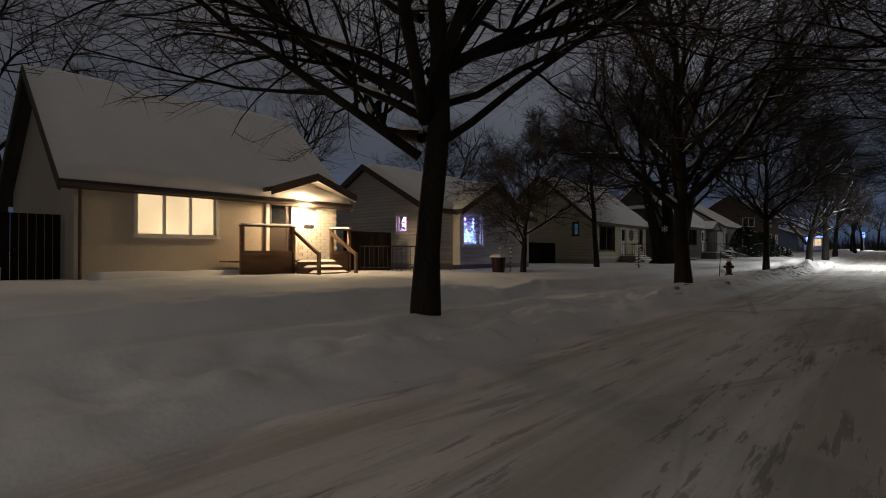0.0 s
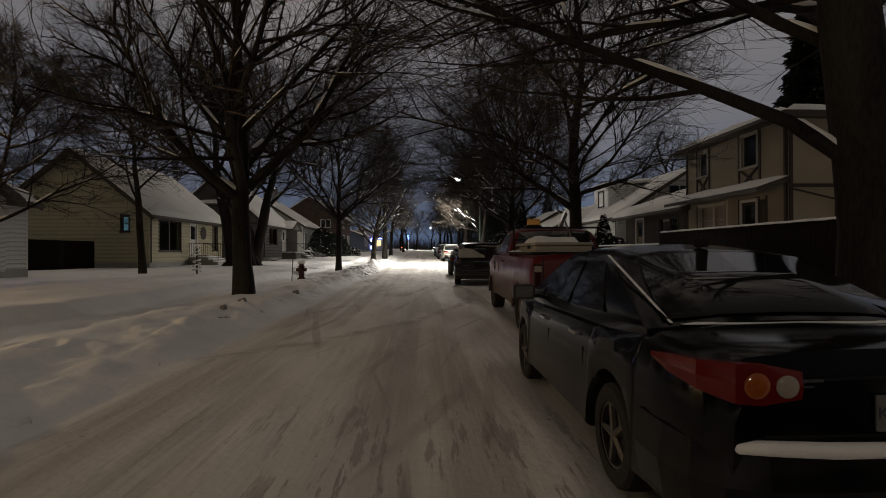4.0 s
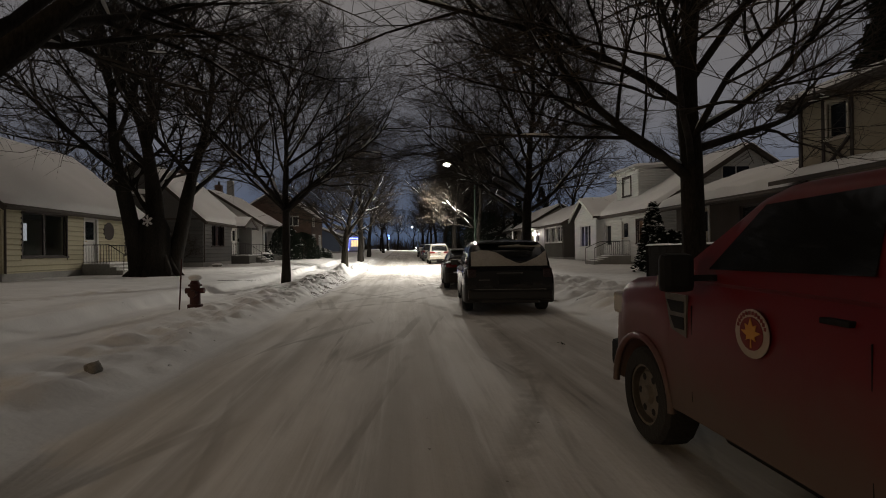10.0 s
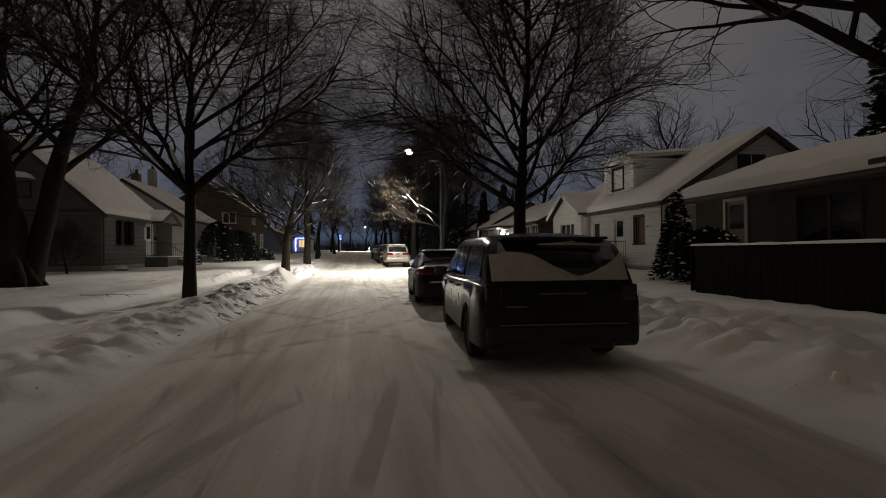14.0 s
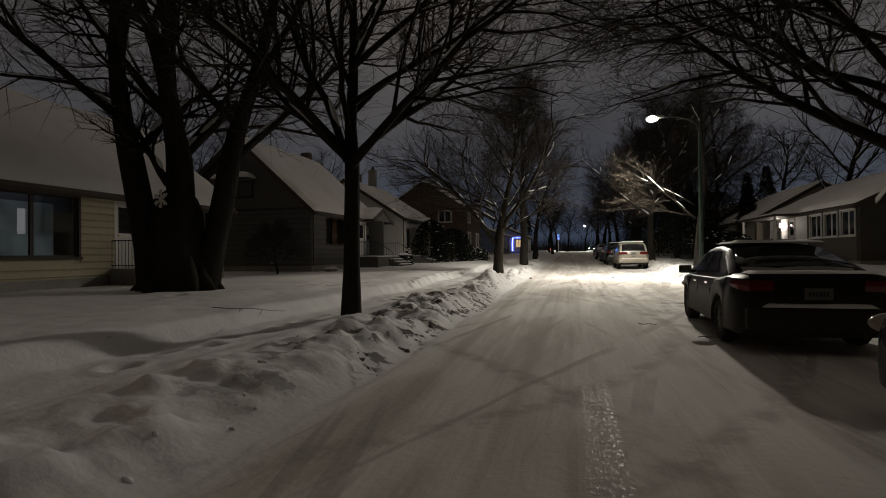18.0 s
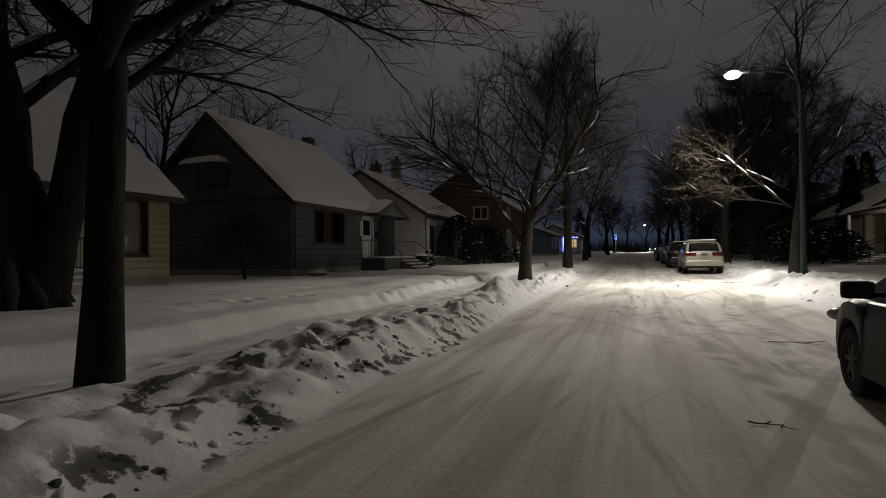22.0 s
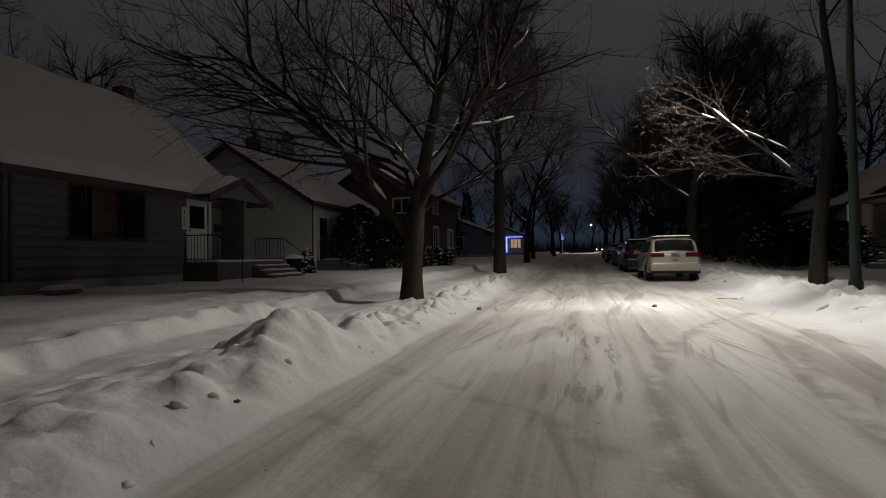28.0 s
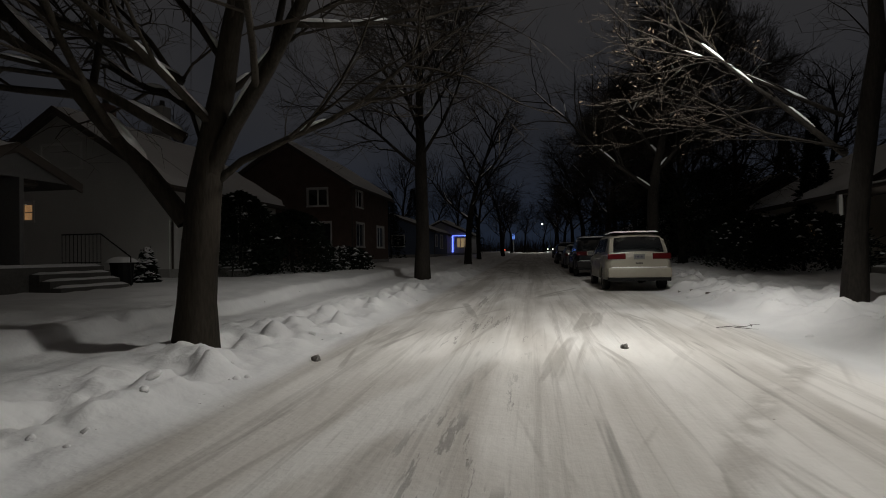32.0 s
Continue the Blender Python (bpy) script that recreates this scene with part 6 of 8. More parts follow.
def wheel(parent, x, y, r, width, side, rim_mat, spokes):
    w = link("wheel", None, parent, m=pose(x, y, r))
    w.empty_display_size = 0.1
    ty = bmesh.new()
    prof = ((-width / 2, r * 0.62), (-width / 2, r * 0.90), (-width * 0.40, r * 0.985), (-width * 0.2, r), (width * 0.2, r), (width * 0.40, r * 0.985), (width / 2, r * 0.90), (width / 2, r * 0.62))
    seg = 36
    rings = []
    for k in range(seg):
        a = k * math.tau / seg
        groove = 0.985 if k % 2 else 1.0
        rings.append([ty.verts.new((o, math.cos(a) * rr * (groove if rr > r * 0.95 else 1), math.sin(a) * rr * (groove if rr > r * 0.95 else 1))) for o, rr in prof])
    for k in range(seg):
        p, q = rings[k], rings[(k + 1) % seg]
        for i in range(len(prof)):
            j = (i + 1) % len(prof)
            ty.faces.new((p[i], p[j], q[j], q[i]))
    bmesh.ops.recalc_face_normals(ty, faces=ty.faces)
    part("tyre", ty, TYRE, w)
    rm = bmesh.new()
    o = side * width * 0.30
    rod(rm, (-o, 0, 0), (o * 0.45, 0, 0), r * 0.61, r * 0.61, sides=28)
    for k in range(28):
        a, b = k * math.tau / 28, (k + 1) * math.tau / 28
        v = [rm.verts.new((xx, math.cos(t) * rr, math.sin(t) * rr)) for t in (a, b) for xx, rr in ((o * 0.45, r * 0.61), (o * 1.5, r * 0.63), (o * 1.5, r * 0.57))]
        rm.faces.new((v[0], v[3], v[4], v[1]))
        rm.faces.new((v[1], v[4], v[5], v[2]))
        rm.faces.new((v[2], v[5], v[3], v[0]))
    part("rim", rm, rim_mat, w)
    if spokes:
        sp = bmesh.new()
        for k in range(spokes):
            a = k * math.tau / spokes
            rod(sp, (o * 1.25, 0, 0), (o * 1.2, math.cos(a) * r * 0.58, math.sin(a) * r * 0.58), r * 0.085, r * 0.06, sides=6)
        rod(sp, (o * 0.9, 0, 0), (o * 1.45, 0, 0), r * 0.14, r * 0.12, sides=14)
        part("spokes", sp, rim_mat, w)
    else:
        dish = bmesh.new()
        rod(dish, (o * 0.5, 0, 0), (o * 1.1, 0, 0), r * 0.54, r * 0.46, sides=24)
        rod(dish, (o * 1.1, 0, 0), (o * 1.5, 0, 0), r * 0.20, r * 0.16, sides=16)
        part("wheel_disc", dish, rim_mat, w)
        for k in range(6):
            a = k * math.tau / 6
            hole = bmesh.new()
            rod(hole, (o * 0.9, math.cos(a) * r * 0.37, math.sin(a) * r * 0.37), (o * 1.13, math.cos(a) * r * 0.37, math.sin(a) * r * 0.37), r * 0.075, sides=8)
            part("vent_hole", hole, BLACK_PLASTIC, w)
    return w


def vehicle(name, label, category, m, s, body_mat, rim_mat=RIM, spokes=7):
    """A car from a table s: length L, width W, deck (y, z) top of the lower body, cabin (y, z) outline, axles, tyre radius."""
    car = thing(name, label, category, "parked vehicles", m)
    L, hw = s["L"], s["W"] / 2
    deck, cabin, sill, r = s["deck"], s["cabin"], s.get("sill", 0.24), s["r"]
    arch = r * 1.17
    widths = s.get("widths") or ((0, hw - 0.16), (0.10, hw - 0.06), (0.35, hw), (L - 0.9, hw), (L - 0.3, hw - 0.10), (L, hw - 0.34))
    ys = {0, 0.015, 0.05, 0.12, L, L - 0.015, L - 0.06, L - 0.15}
    k = 0.25
    while k < L - 0.2:
        ys.add(round(k, 3))
        k += 0.11
    for ya in s["axles"]:
        for i in range(17):
            ys.add(round(ya - arch * math.cos(i * math.pi / 16), 4))
        ys.update((ya - arch - 0.004, ya + arch + 0.004))
    sections = []
    for y in sorted(ys):
        w, top = lerp_rows(widths, y), lerp_rows(deck, y)
        end = min(y, L - y)
        low = sill + (0.10 * (1 - min(1, end / 0.12)) if end < 0.12 else 0)
        inner = low
        for ya in s["axles"]:
            if abs(y - ya) < arch:
                low = max(low, r + math.sqrt(arch * arch - (y - ya) ** 2))
                inner = low
        t = top - (0.06 * (1 - min(1, end / 0.05)) if end < 0.05 else 0)
        hs = s.get("shoulder", 0.72)
        zs = low + (t - low) * hs
        flare = 0.0
        for ya in s["axles"]:
            flare = max(flare, 0.018 * max(0, 1 - abs(abs(y - ya) - arch) / 0.12))
        sections.append([(0, y, sill), (w - 0.30, y, sill), (w - 0.29, y, inner), (w - 0.035 + flare, y, low), (w + flare, y, low + 0.025), (w + 0.012, y, low + (zs - low) * 0.5), (w, y, zs), (w - 0.045, y, t - 0.05), (w - 0.12, y, t - 0.01), (w * 0.5, y, t + 0.018), (0, y, t + 0.025)])
    v, f = mirrored_loft(sections)
    body = raw("body", v, f, body_mat, car, smooth=False)
    for p in body.data.polygons:
        p.use_smooth = len(p.vertices) == 4
    mod = body.modifiers.new("edges", "EDGE_SPLIT")
    mod.split_angle = radians(38)
    belt_top = max(z for _, z in cabin)
    ly, lz = cabin[0]

    def side_x(y, z):
        b0 = lerp_rows(deck, y)
        k = max(0, (z - b0) / max(0.1, belt_top - b0))
        return lerp_rows(widths, y) - 0.075 - s.get("tumble", 0.20) * k ** 1.25

    cs = []
    y0, y1 = cabin[0][0], cabin[-1][0]
    n = 46
    for i in range(n + 1):
        y = y0 + (y1 - y0) * i / n
        z, b0 = lerp_rows(cabin, y), lerp_rows(deck, y) - 0.05
        z = max(z, b0 + 0.02)
        h = z - b0
        pts = [(0, y, b0), (side_x(y, b0), y, b0)]
        for fz in (0.35, 0.65, 0.86):
            pts.append((side_x(y, b0 + h * fz), y, b0 + h * fz))
        edge = side_x(y, z)
        pts += [(edge - 0.03 * min(1, h / 0.3), y, z - 0.02 * min(1, h / 0.3)), (edge - 0.12, y, z + 0.004), (edge * 0.5, y, z + 0.03), (0, y, z + 0.038)]
        cs.append(pts)
    v, f = mirrored_loft(cs)
    cab = raw("cabin", v, f, s.get("cab_mat", body_mat), car, smooth=True)
    mod = cab.modifiers.new("edges", "EDGE_SPLIT")
    mod.split_angle = radians(35)

    def sheet(nm, quads, material, thick=0.006, label=""):
        b = bmesh.new()
        for q in quads:
            q = [Vector(p) for p in q]
            nrm = (q[1] - q[0]).cross(q[2] - q[0]).normalized()
            mid = sum(q, Vector()) / len(q)
            if nrm.dot(mid - Vector((0, L / 2, 0.7))) < 0:
                nrm = -nrm
            lo = [b.verts.new(p) for p in q]
            hi = [b.verts.new(p + nrm * thick) for p in q]
            b.faces.new(lo[::-1])
            b.faces.new(hi)
            for i in range(len(q)):
                j = (i + 1) % len(q)
                b.faces.new((lo[i], lo[j], hi[j], hi[i]))
        bmesh.ops.recalc_face_normals(b, faces=b.faces)
        return part(nm, b, material, car, label)

    def lifted(y, z, inset=0.0, up=0.012):
        x = max(0.1, side_x(y, z) - inset)
        return x, y, z

    (ra, rz), (rb, rt) = cabin[0], cabin[1]
    (fa, ft), (fb, fz_) = cabin[-2], cabin[-1]

    def screen(nm, ya, za, yb, zb, glass):
        d = Vector((0, yb - ya, zb - za)).normalized()
        nrm = Vector((0, -d.z, d.y))
        if (nm == "windscreen") == (nrm.y < 0):
            nrm = -nrm
        rows_ = []
        for t in (0.07, 0.5, 0.94):
            y, z = ya + (yb - ya) * t, za + (zb - za) * t
            x = side_x(y, z) - 0.10
            rows_.append([(-x, y, z), (-x * 0.5, y, z + 0.028), (0, y, z + 0.036), (x * 0.5, y, z + 0.028), (x, y, z)])
        b = bmesh.new()
        vs = [[b.verts.new(Vector(p) + nrm * 0.016) for p in row] for row in rows_]
        for i in range(2):
            for j in range(4):
                b.faces.new((vs[i][j], vs[i][j + 1], vs[i + 1][j + 1], vs[i + 1][j]))
        bmesh.ops.recalc_face_normals(b, faces=b.faces)
        bmesh.ops.solidify(b, geom=b.faces[:], thickness=0.006)
        return part(nm, b, glass, car, smooth=True)

    screen("rear_window", ra, rz, rb, rt, CAR_GLASS)
    screen("windscreen", fb, fz_, fa, ft, CAR_GLASS)
    for side in (-1, 1):
        for win in s["windows"]:
            q = [(side * (side_x(y, z) + 0.007), y, z) for y, z in win]
            sheet("side_window", [q], CAR_GLASS)
        for ya in s["axles"]:
            wheel(car, side * (hw - s.get("tyre_w", 0.21) / 2 - 0.015), ya, r, s.get("tyre_w", 0.21), side, rim_mat, spokes)
        for hy in s["handles"]:
            hz = lerp_rows(deck, hy) - 0.13
            part("door_handle", boxes((side * (hw - 0.02) - 0.03, side * (hw - 0.02) + 0.03, hy, hy + 0.16, hz - 0.015, hz + 0.015), bevel=0.008), s.get("handle_mat", body_mat), car)
        for dy in s["seams"]:
            part("door_seam", boxes((side * (hw - 0.008) - 0.014, side * (hw - 0.008) + 0.014, dy, dy + 0.005, sill + 0.14, sill + (lerp_rows(deck, dy) - sill) * s.get("shoulder", 0.72))), BLACK_PLASTIC, car)
        my = s["mirror"]
        if my is None:
            continue
        mz = lerp_rows(deck, my) + 0.08
        mb = bmesh.new()
        box(mb, -0.11, 0.11, -0.05, 0.05, -0.075, 0.075, bevel=0.03)
        mir = part("mirror", mb, s.get("mirror_mat", body_mat), car, m=pose(side * (hw + 0.09), my, mz))
        part("mirror_glass", boxes((-0.085, 0.085, -0.056, -0.052, -0.055, 0.055)), MIRROR, mir)
        part("mirror_stalk", boxes((-0.2 if side > 0 else 0.05, -0.05 if side > 0 else 0.2, -0.02, 0.02, -0.06, -0.02)), BLACK_PLASTIC, mir)
    return car, sheet, side_x


def lens(parent, name, m, sx, sy, sz, material, label=""):
    b = bmesh.new()
    bmesh.ops.create_uvsphere(b, u_segments=18, v_segments=10, radius=1)
    return part(name, b, material, parent, label, smooth=True, m=m @ Matrix.Diagonal((sx, sy, sz, 1)))


def tail_strip(parent, side, rows, proud=0.014, name="tail_lamp", material=None, label="red tail lamp"):
    """A lamp or bumper half that wraps round the corner: rows of (x, y, lower z, upper z) along the body."""
    b = bmesh.new()
    rings = []
    for k, (x, y, lo, hi) in enumerate(rows):
        p, q = rows[max(0, k - 1)], rows[min(len(rows) - 1, k + 1)]
        d = Vector((q[0] - p[0], q[1] - p[1], 0)).normalized()
        nrm = Vector((d.y, -d.x, 0))
        mid = (lo + hi) / 2
        at = [Vector((x, y, z)) + nrm * o for z, o in ((lo, -0.04), (lo, proud * 0.4), (mid, proud), (hi, proud * 0.4), (hi, -0.04))]
        rings.append([b.verts.new((side * v.x, v.y, v.z)) for v in at])
    for p, q in zip(rings, rings[1:]):
        for i in range(5):
            b.faces.new((p[i], p[(i + 1) % 5], q[(i + 1) % 5], q[i]))
    b.faces.new(rings[0])
    b.faces.new(rings[-1])
    bmesh.ops.recalc_face_normals(b, faces=b.faces)
    return part(name, b, material or RED_LENS, parent, label)


def plate(parent, y, z, text, m=None):
    p = part("number_plate", boxes((-0.152, 0.152, y - 0.012, y, z - 0.076, z + 0.076), bevel=0.004), PLATE_WHITE, parent)
    if text:
        c = bpy.data.curves.new("plate_text", "FONT")
        c.body, c.size, c.extrude, c.align_x, c.align_y = text, 0.070, 0.001, "CENTER", "CENTER"
        c.materials.append(INK)
        t = link("plate_text", c, p)
        t.matrix_basis = pose(0, y - 0.0135, z, 90, 0, 0)
    else:
        part("plate_bars", boxes(*[(-0.11 + 0.038 * k, -0.085 + 0.038 * k, y - 0.0145, y - 0.012, z - 0.03, z + 0.03) for k in range(6)]), INK, p)
    return p


def snow_on(parent, x0, x1, y0, y1, z, thick, seed=0, tilt=None, label="snow"):
    v, f = soft_slab(x0, x1, y0, y1, 0, thick, 0.07, thick * 0.5, seed)
    ob = raw("snow", v, f, SNOW, parent, smooth=True)
    ob.matrix_basis = pose(0, 0, z) if tilt is None else tilt
    return ob


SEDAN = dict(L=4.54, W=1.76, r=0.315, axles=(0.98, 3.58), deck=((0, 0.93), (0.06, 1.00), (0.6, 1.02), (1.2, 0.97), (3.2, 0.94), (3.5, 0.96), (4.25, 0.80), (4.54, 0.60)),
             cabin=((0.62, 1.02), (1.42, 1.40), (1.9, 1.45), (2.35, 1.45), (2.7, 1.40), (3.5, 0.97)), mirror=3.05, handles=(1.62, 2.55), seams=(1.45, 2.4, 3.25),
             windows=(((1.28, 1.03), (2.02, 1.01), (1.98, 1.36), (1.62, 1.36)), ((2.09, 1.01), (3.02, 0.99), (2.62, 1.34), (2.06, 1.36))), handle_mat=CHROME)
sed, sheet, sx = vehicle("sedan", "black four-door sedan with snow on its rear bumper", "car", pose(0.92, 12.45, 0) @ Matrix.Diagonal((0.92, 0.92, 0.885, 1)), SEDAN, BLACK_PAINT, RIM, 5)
for side in (-1, 1):
    tail_strip(sed, side, ((0.45, -0.002, 0.815, 0.93), (0.62, -0.002, 0.79, 0.965), (0.72, 0.0, 0.80, 0.968), (0.82, 0.10, 0.835, 0.965), (0.865, 0.26, 0.875, 0.958), (0.872, 0.40, 0.915, 0.945)))
    lens(sed, "turn_lamp", pose(side * 0.64, -0.015, 0.875), 0.055, 0.012, 0.055, AMBER_LENS)
    lens(sed, "reverse_lamp", pose(side * 0.515, -0.015, 0.87), 0.048, 0.012, 0.048, CLEAR_LENS)
    lens(sed, "head_lamp", pose(side * 0.62, 4.36, 0.66), 0.13, 0.07, 0.06, CLEAR_LENS)
part("boot_seam", boxes((-0.60, 0.60, -0.004, 0.02, 0.655, 0.665)), BLACK_PLASTIC, sed)
plate(sed, -0.006, 0.755, "KHW 861")
for side in (-1, 1):
    tail_strip(sed, side, ((0.0, -0.03, 0.30, 0.615), (0.35, -0.028, 0.30, 0.612), (0.60, -0.01, 0.30, 0.605), (0.74, 0.04, 0.30, 0.60), (0.82, 0.13, 0.30, 0.61), (0.87, 0.28, 0.30, 0.63), (0.885, 0.50, 0.32, 0.64)), 0.045, "rear_bumper", BLACK_PAINT, "")
ridge = Tubes()
edge = ((-0.84, 0.24), (-0.79, 0.12), (-0.71, 0.035), (-0.58, -0.005), (-0.35, -0.025), (0.0, -0.03), (0.35, -0.025), (0.58, -0.005), (0.71, 0.035), (0.79, 0.12), (0.84, 0.24))
ridge.add([Vector((x, y - 0.012, 0.612 + 0.006 * math.sin(9 * x))) for x, y in edge], [0.008, 0.022, 0.03, 0.034, 0.036, 0.034, 0.037, 0.034, 0.03, 0.022, 0.008], 8)
raw("snow", ridge.verts, ridge.faces, SNOW, sed, "ridge of snow on the bumper", smooth=True)
em = bmesh.new()
for k in range(20):
    a, b = k * math.tau / 20, (k + 1) * math.tau / 20
    rod(em, (math.cos(a) * 0.068, 0, math.sin(a) * 0.046), (math.cos(b) * 0.068, 0, math.sin(b) * 0.046), 0.006, sides=5)
part("badge_ring", em, CHROME, sed, m=pose(0, -0.006, 0.905))
part("badge_bars", boxes((-0.56, -0.36, -0.008, 0.0, 0.885, 0.898), (-0.52, -0.40, -0.008, 0.0, 0.862, 0.870)), CHROME, sed)
for sgn in (-1,):
    snow_on(sed, -0.010, 0.010, 0.0, 0.85, 0, 0.010, 4, pose(sgn * 0.665, 0.64, 1.04, 25.4, 0, sgn * -4))
snow_on(sed, -0.62, 0.62, 0.60, 0.65, 1.035, 0.015, 6)
part("aerial", boxes((-0.03, 0.03, 1.5, 1.62, 1.46, 1.53), bevel=0.02), BLACK_PLASTIC, sed)

# pickup
TRUCK = pose(1.55, 17.74, 0, 0, 0, -1.0) @ Matrix.Diagonal((0.92, 0.912, 0.865, 1))
PICK = dict(L=5.68, W=2.03, r=0.395, axles=(1.22, 5.0), sill=0.42, shoulder=0.8, tyre_w=0.26, tumble=0.16,
            deck=((0, 1.37), (0.05, 1.40), (2.62, 1.41), (2.72, 1.38), (4.2, 1.40), (4.75, 1.40), (5.3, 1.35), (5.52, 1.27), (5.68, 1.08)),
            widths=((0, 0.96), (0.06, 1.0), (0.3, 1.015), (5.3, 1.015), (5.55, 0.97), (5.68, 0.90)),
            cabin=((2.66, 1.38), (2.80, 1.90), (3.2, 1.96), (3.70, 1.96), (3.90, 1.90), (4.6, 1.40)), mirror=None, mirror_mat=BLACK_PLASTIC, handle_mat=BLACK_PLASTIC,
            handles=(3.05,), seams=(2.66, 2.95, 4.25), windows=(((3.02, 1.46), (4.18, 1.45), (3.80, 1.84), (3.05, 1.86)),))
pick, sheet, sx = vehicle("pickup_truck", "dirty red work pickup with a toolbox and amber beacon", "truck", TRUCK, PICK, RED_PAINT, STEEL_RIM, 0)
for side in (-1, 1):
    t = part("tail_lamp", boxes((side * 0.90 - 0.075, side * 0.90 + 0.075, -0.014, 0.10, 0.86, 1.26), bevel=0.03), DARK_RED_LENS, pick)
    part("reverse_lamp", boxes((side * 0.90 - 0.055, side * 0.90 + 0.055, -0.02, -0.010, 1.13, 1.23), bevel=0.004), CLEAR_LENS, t)
    lens(pick, "head_lamp", pose(side * 0.84, 5.55, 1.08), 0.13, 0.10, 0.12, CLEAR_LENS)
    tm = part("tow_mirror", boxes((side * 1.19 - 0.10, side * 1.19 + 0.10, 4.06, 4.16, 1.31, 1.56), bevel=0.045), BLACK_PLASTIC, pick)
    part("mirror_arm", boxes((side * 1.03 - 0.09, side * 1.03 + 0.09, 4.10, 4.13, 1.38, 1.42)), BLACK_PLASTIC, tm)
    for ya in (1.22, 5.0):
        R = 0.395 * 1.17 + 0.02
        lip = Tubes()
        lip.add([Vector((side * 1.02, ya + math.cos(math.pi * k / 16) * R, 0.395 + math.sin(math.pi * k / 16) * R)) for k in range(17)], [0.03] * 17, 7)
        raw("wheel_lip", lip.verts, lip.faces, RED_PAINT, pick, smooth=True)
    vent = bmesh.new()
    prism(vent, [(4.30, 1.27), (4.58, 1.27), (4.50, 1.02), (4.30, 0.98)], 0, side * 1.016, side * 1.030)
    part("side_vent", vent, DULL_STEEL, pick)
    for z0, z1 in ((1.145, 1.225), (1.03, 1.115)):
        hole = bmesh.new()
        prism(hole, [(4.325, z1), (4.545 - 0.4 * (1.225 - z1), z1), (4.52 - 0.4 * (1.225 - z0), z0), (4.325, z0)], 0, side * 1.029, side * 1.035)
        part("vent_slot", hole, BLACK_PLASTIC, pick)
    part("corner_lamp", boxes((side * 0.955 - 0.045, side * 0.955 + 0.045, 5.30, 5.60, 1.00, 1.20), bevel=0.035), CLEAR_LENS, pick)
bm = boxes((-0.98, -0.28, -0.26, 0.02, 0.52, 0.74), (0.28, 0.98, -0.26, 0.02, 0.52, 0.74), (-0.28, 0.28, -0.20, 0.02, 0.50, 0.66), bevel=0.07)
part("rear_bumper", bm, DULL_STEEL, pick)
snow_on(pick, -0.92, -0.30, -0.25, -0.05, 0.745, 0.03, 1)
snow_on(pick, 0.30, 0.92, -0.25, -0.05, 0.745, 0.03, 2)
part("underbody", boxes((-0.80, 0.80, 0.25, 5.45, 0.30, 0.44), (-0.70, 0.70, 1.75, 4.45, 0.20, 0.31), bevel=0.04), BLACK_PLASTIC, pick)
part("exhaust", rods(((0.55, 0.3, 0.34), (0.55, 1.8, 0.34), 0.035)), DULL_STEEL, pick)
part("front_bumper", boxes((-0.98, 0.98, 5.46, 5.72, 0.48, 0.74), bevel=0.05), BLACK_PLASTIC, pick)
part("tailgate_handle", boxes((-0.11, 0.11, -0.02, 0.0, 1.10, 1.20), bevel=0.012), BLACK_PLASTIC, pick)
part("tailgate_seam", boxes((-0.82, -0.81, -0.004, 0.01, 0.72, 1.36), (0.81, 0.82, -0.004, 0.01, 0.72, 1.36)), BLACK_PLASTIC, pick)
part("bed_rail", boxes((-1.0, -0.9, 0.02, 2.6, 1.425, 1.455), (0.9, 1.0, 0.02, 2.6, 1.425, 1.455), (-0.9, 0.9, 0.0, 0.06, 1.425, 1.455), bevel=0.01), BLACK_PLASTIC, pick)
snow_on(pick, -0.98, -0.80, 1.7, 2.6, 1.455, 0.03, 3)
bd = bmesh.new()
bmesh.ops.create_circle(bd, cap_ends=True, radius=0.135, segments=28, matrix=pose(-1.033, 3.64, 1.12, 0, 90, 0))
bmesh.ops.solidify(bd, geom=bd.faces[:], thickness=0.004)
badge = part("door_badge", bd, BADGE_WHITE, pick, "round white door badge")
disc = bmesh.new()
prism(disc, [(3.64 + math.cos(k * math.tau / 24) * 0.092, 1.12 + math.sin(k * math.tau / 24) * 0.092) for k in range(24)], 0, -1.0405, -1.0376)
part("badge_disc", disc, BADGE_RED, badge)
leaf = bmesh.new()
lobes = ((90, 0.085), (68, 0.045), (48, 0.070), (25, 0.040), (8, 0.078), (-25, 0.035), (-45, 0.055), (-72, 0.030), (-84, 0.030), (-86, 0.078), (-94, 0.078), (-96, 0.030), (-108, 0.030), (-135, 0.055), (-155, 0.035), (172, 0.078), (155, 0.040), (132, 0.070), (112, 0.045))
prism(leaf, [(3.64 + math.cos(radians(a)) * r, 1.12 + math.sin(radians(a)) * r) for a, r in lobes], 0, -1.0445, -1.041)
part("badge_leaf", leaf, BADGE_YELLOW, badge)
for k in range(12):
    a = radians(20 + 140 * k / 11)
    part("badge_letter_bar", boxes((-1.0400, -1.0375, -0.008, 0.008, -0.010, 0.010)), BADGE_RED, badge, m=pose(0, 3.64 + math.cos(a) * 0.113, 1.12 + math.sin(a) * 0.113))
tc_ = bpy.data.curves.new("fleet_number", "FONT")
tc_.body, tc_.size, tc_.extrude = "MT37", 0.13, 0.002
tc_.materials.append(BADGE_WHITE)
tt = link("fleet_number", tc_, pick, "white fleet number")
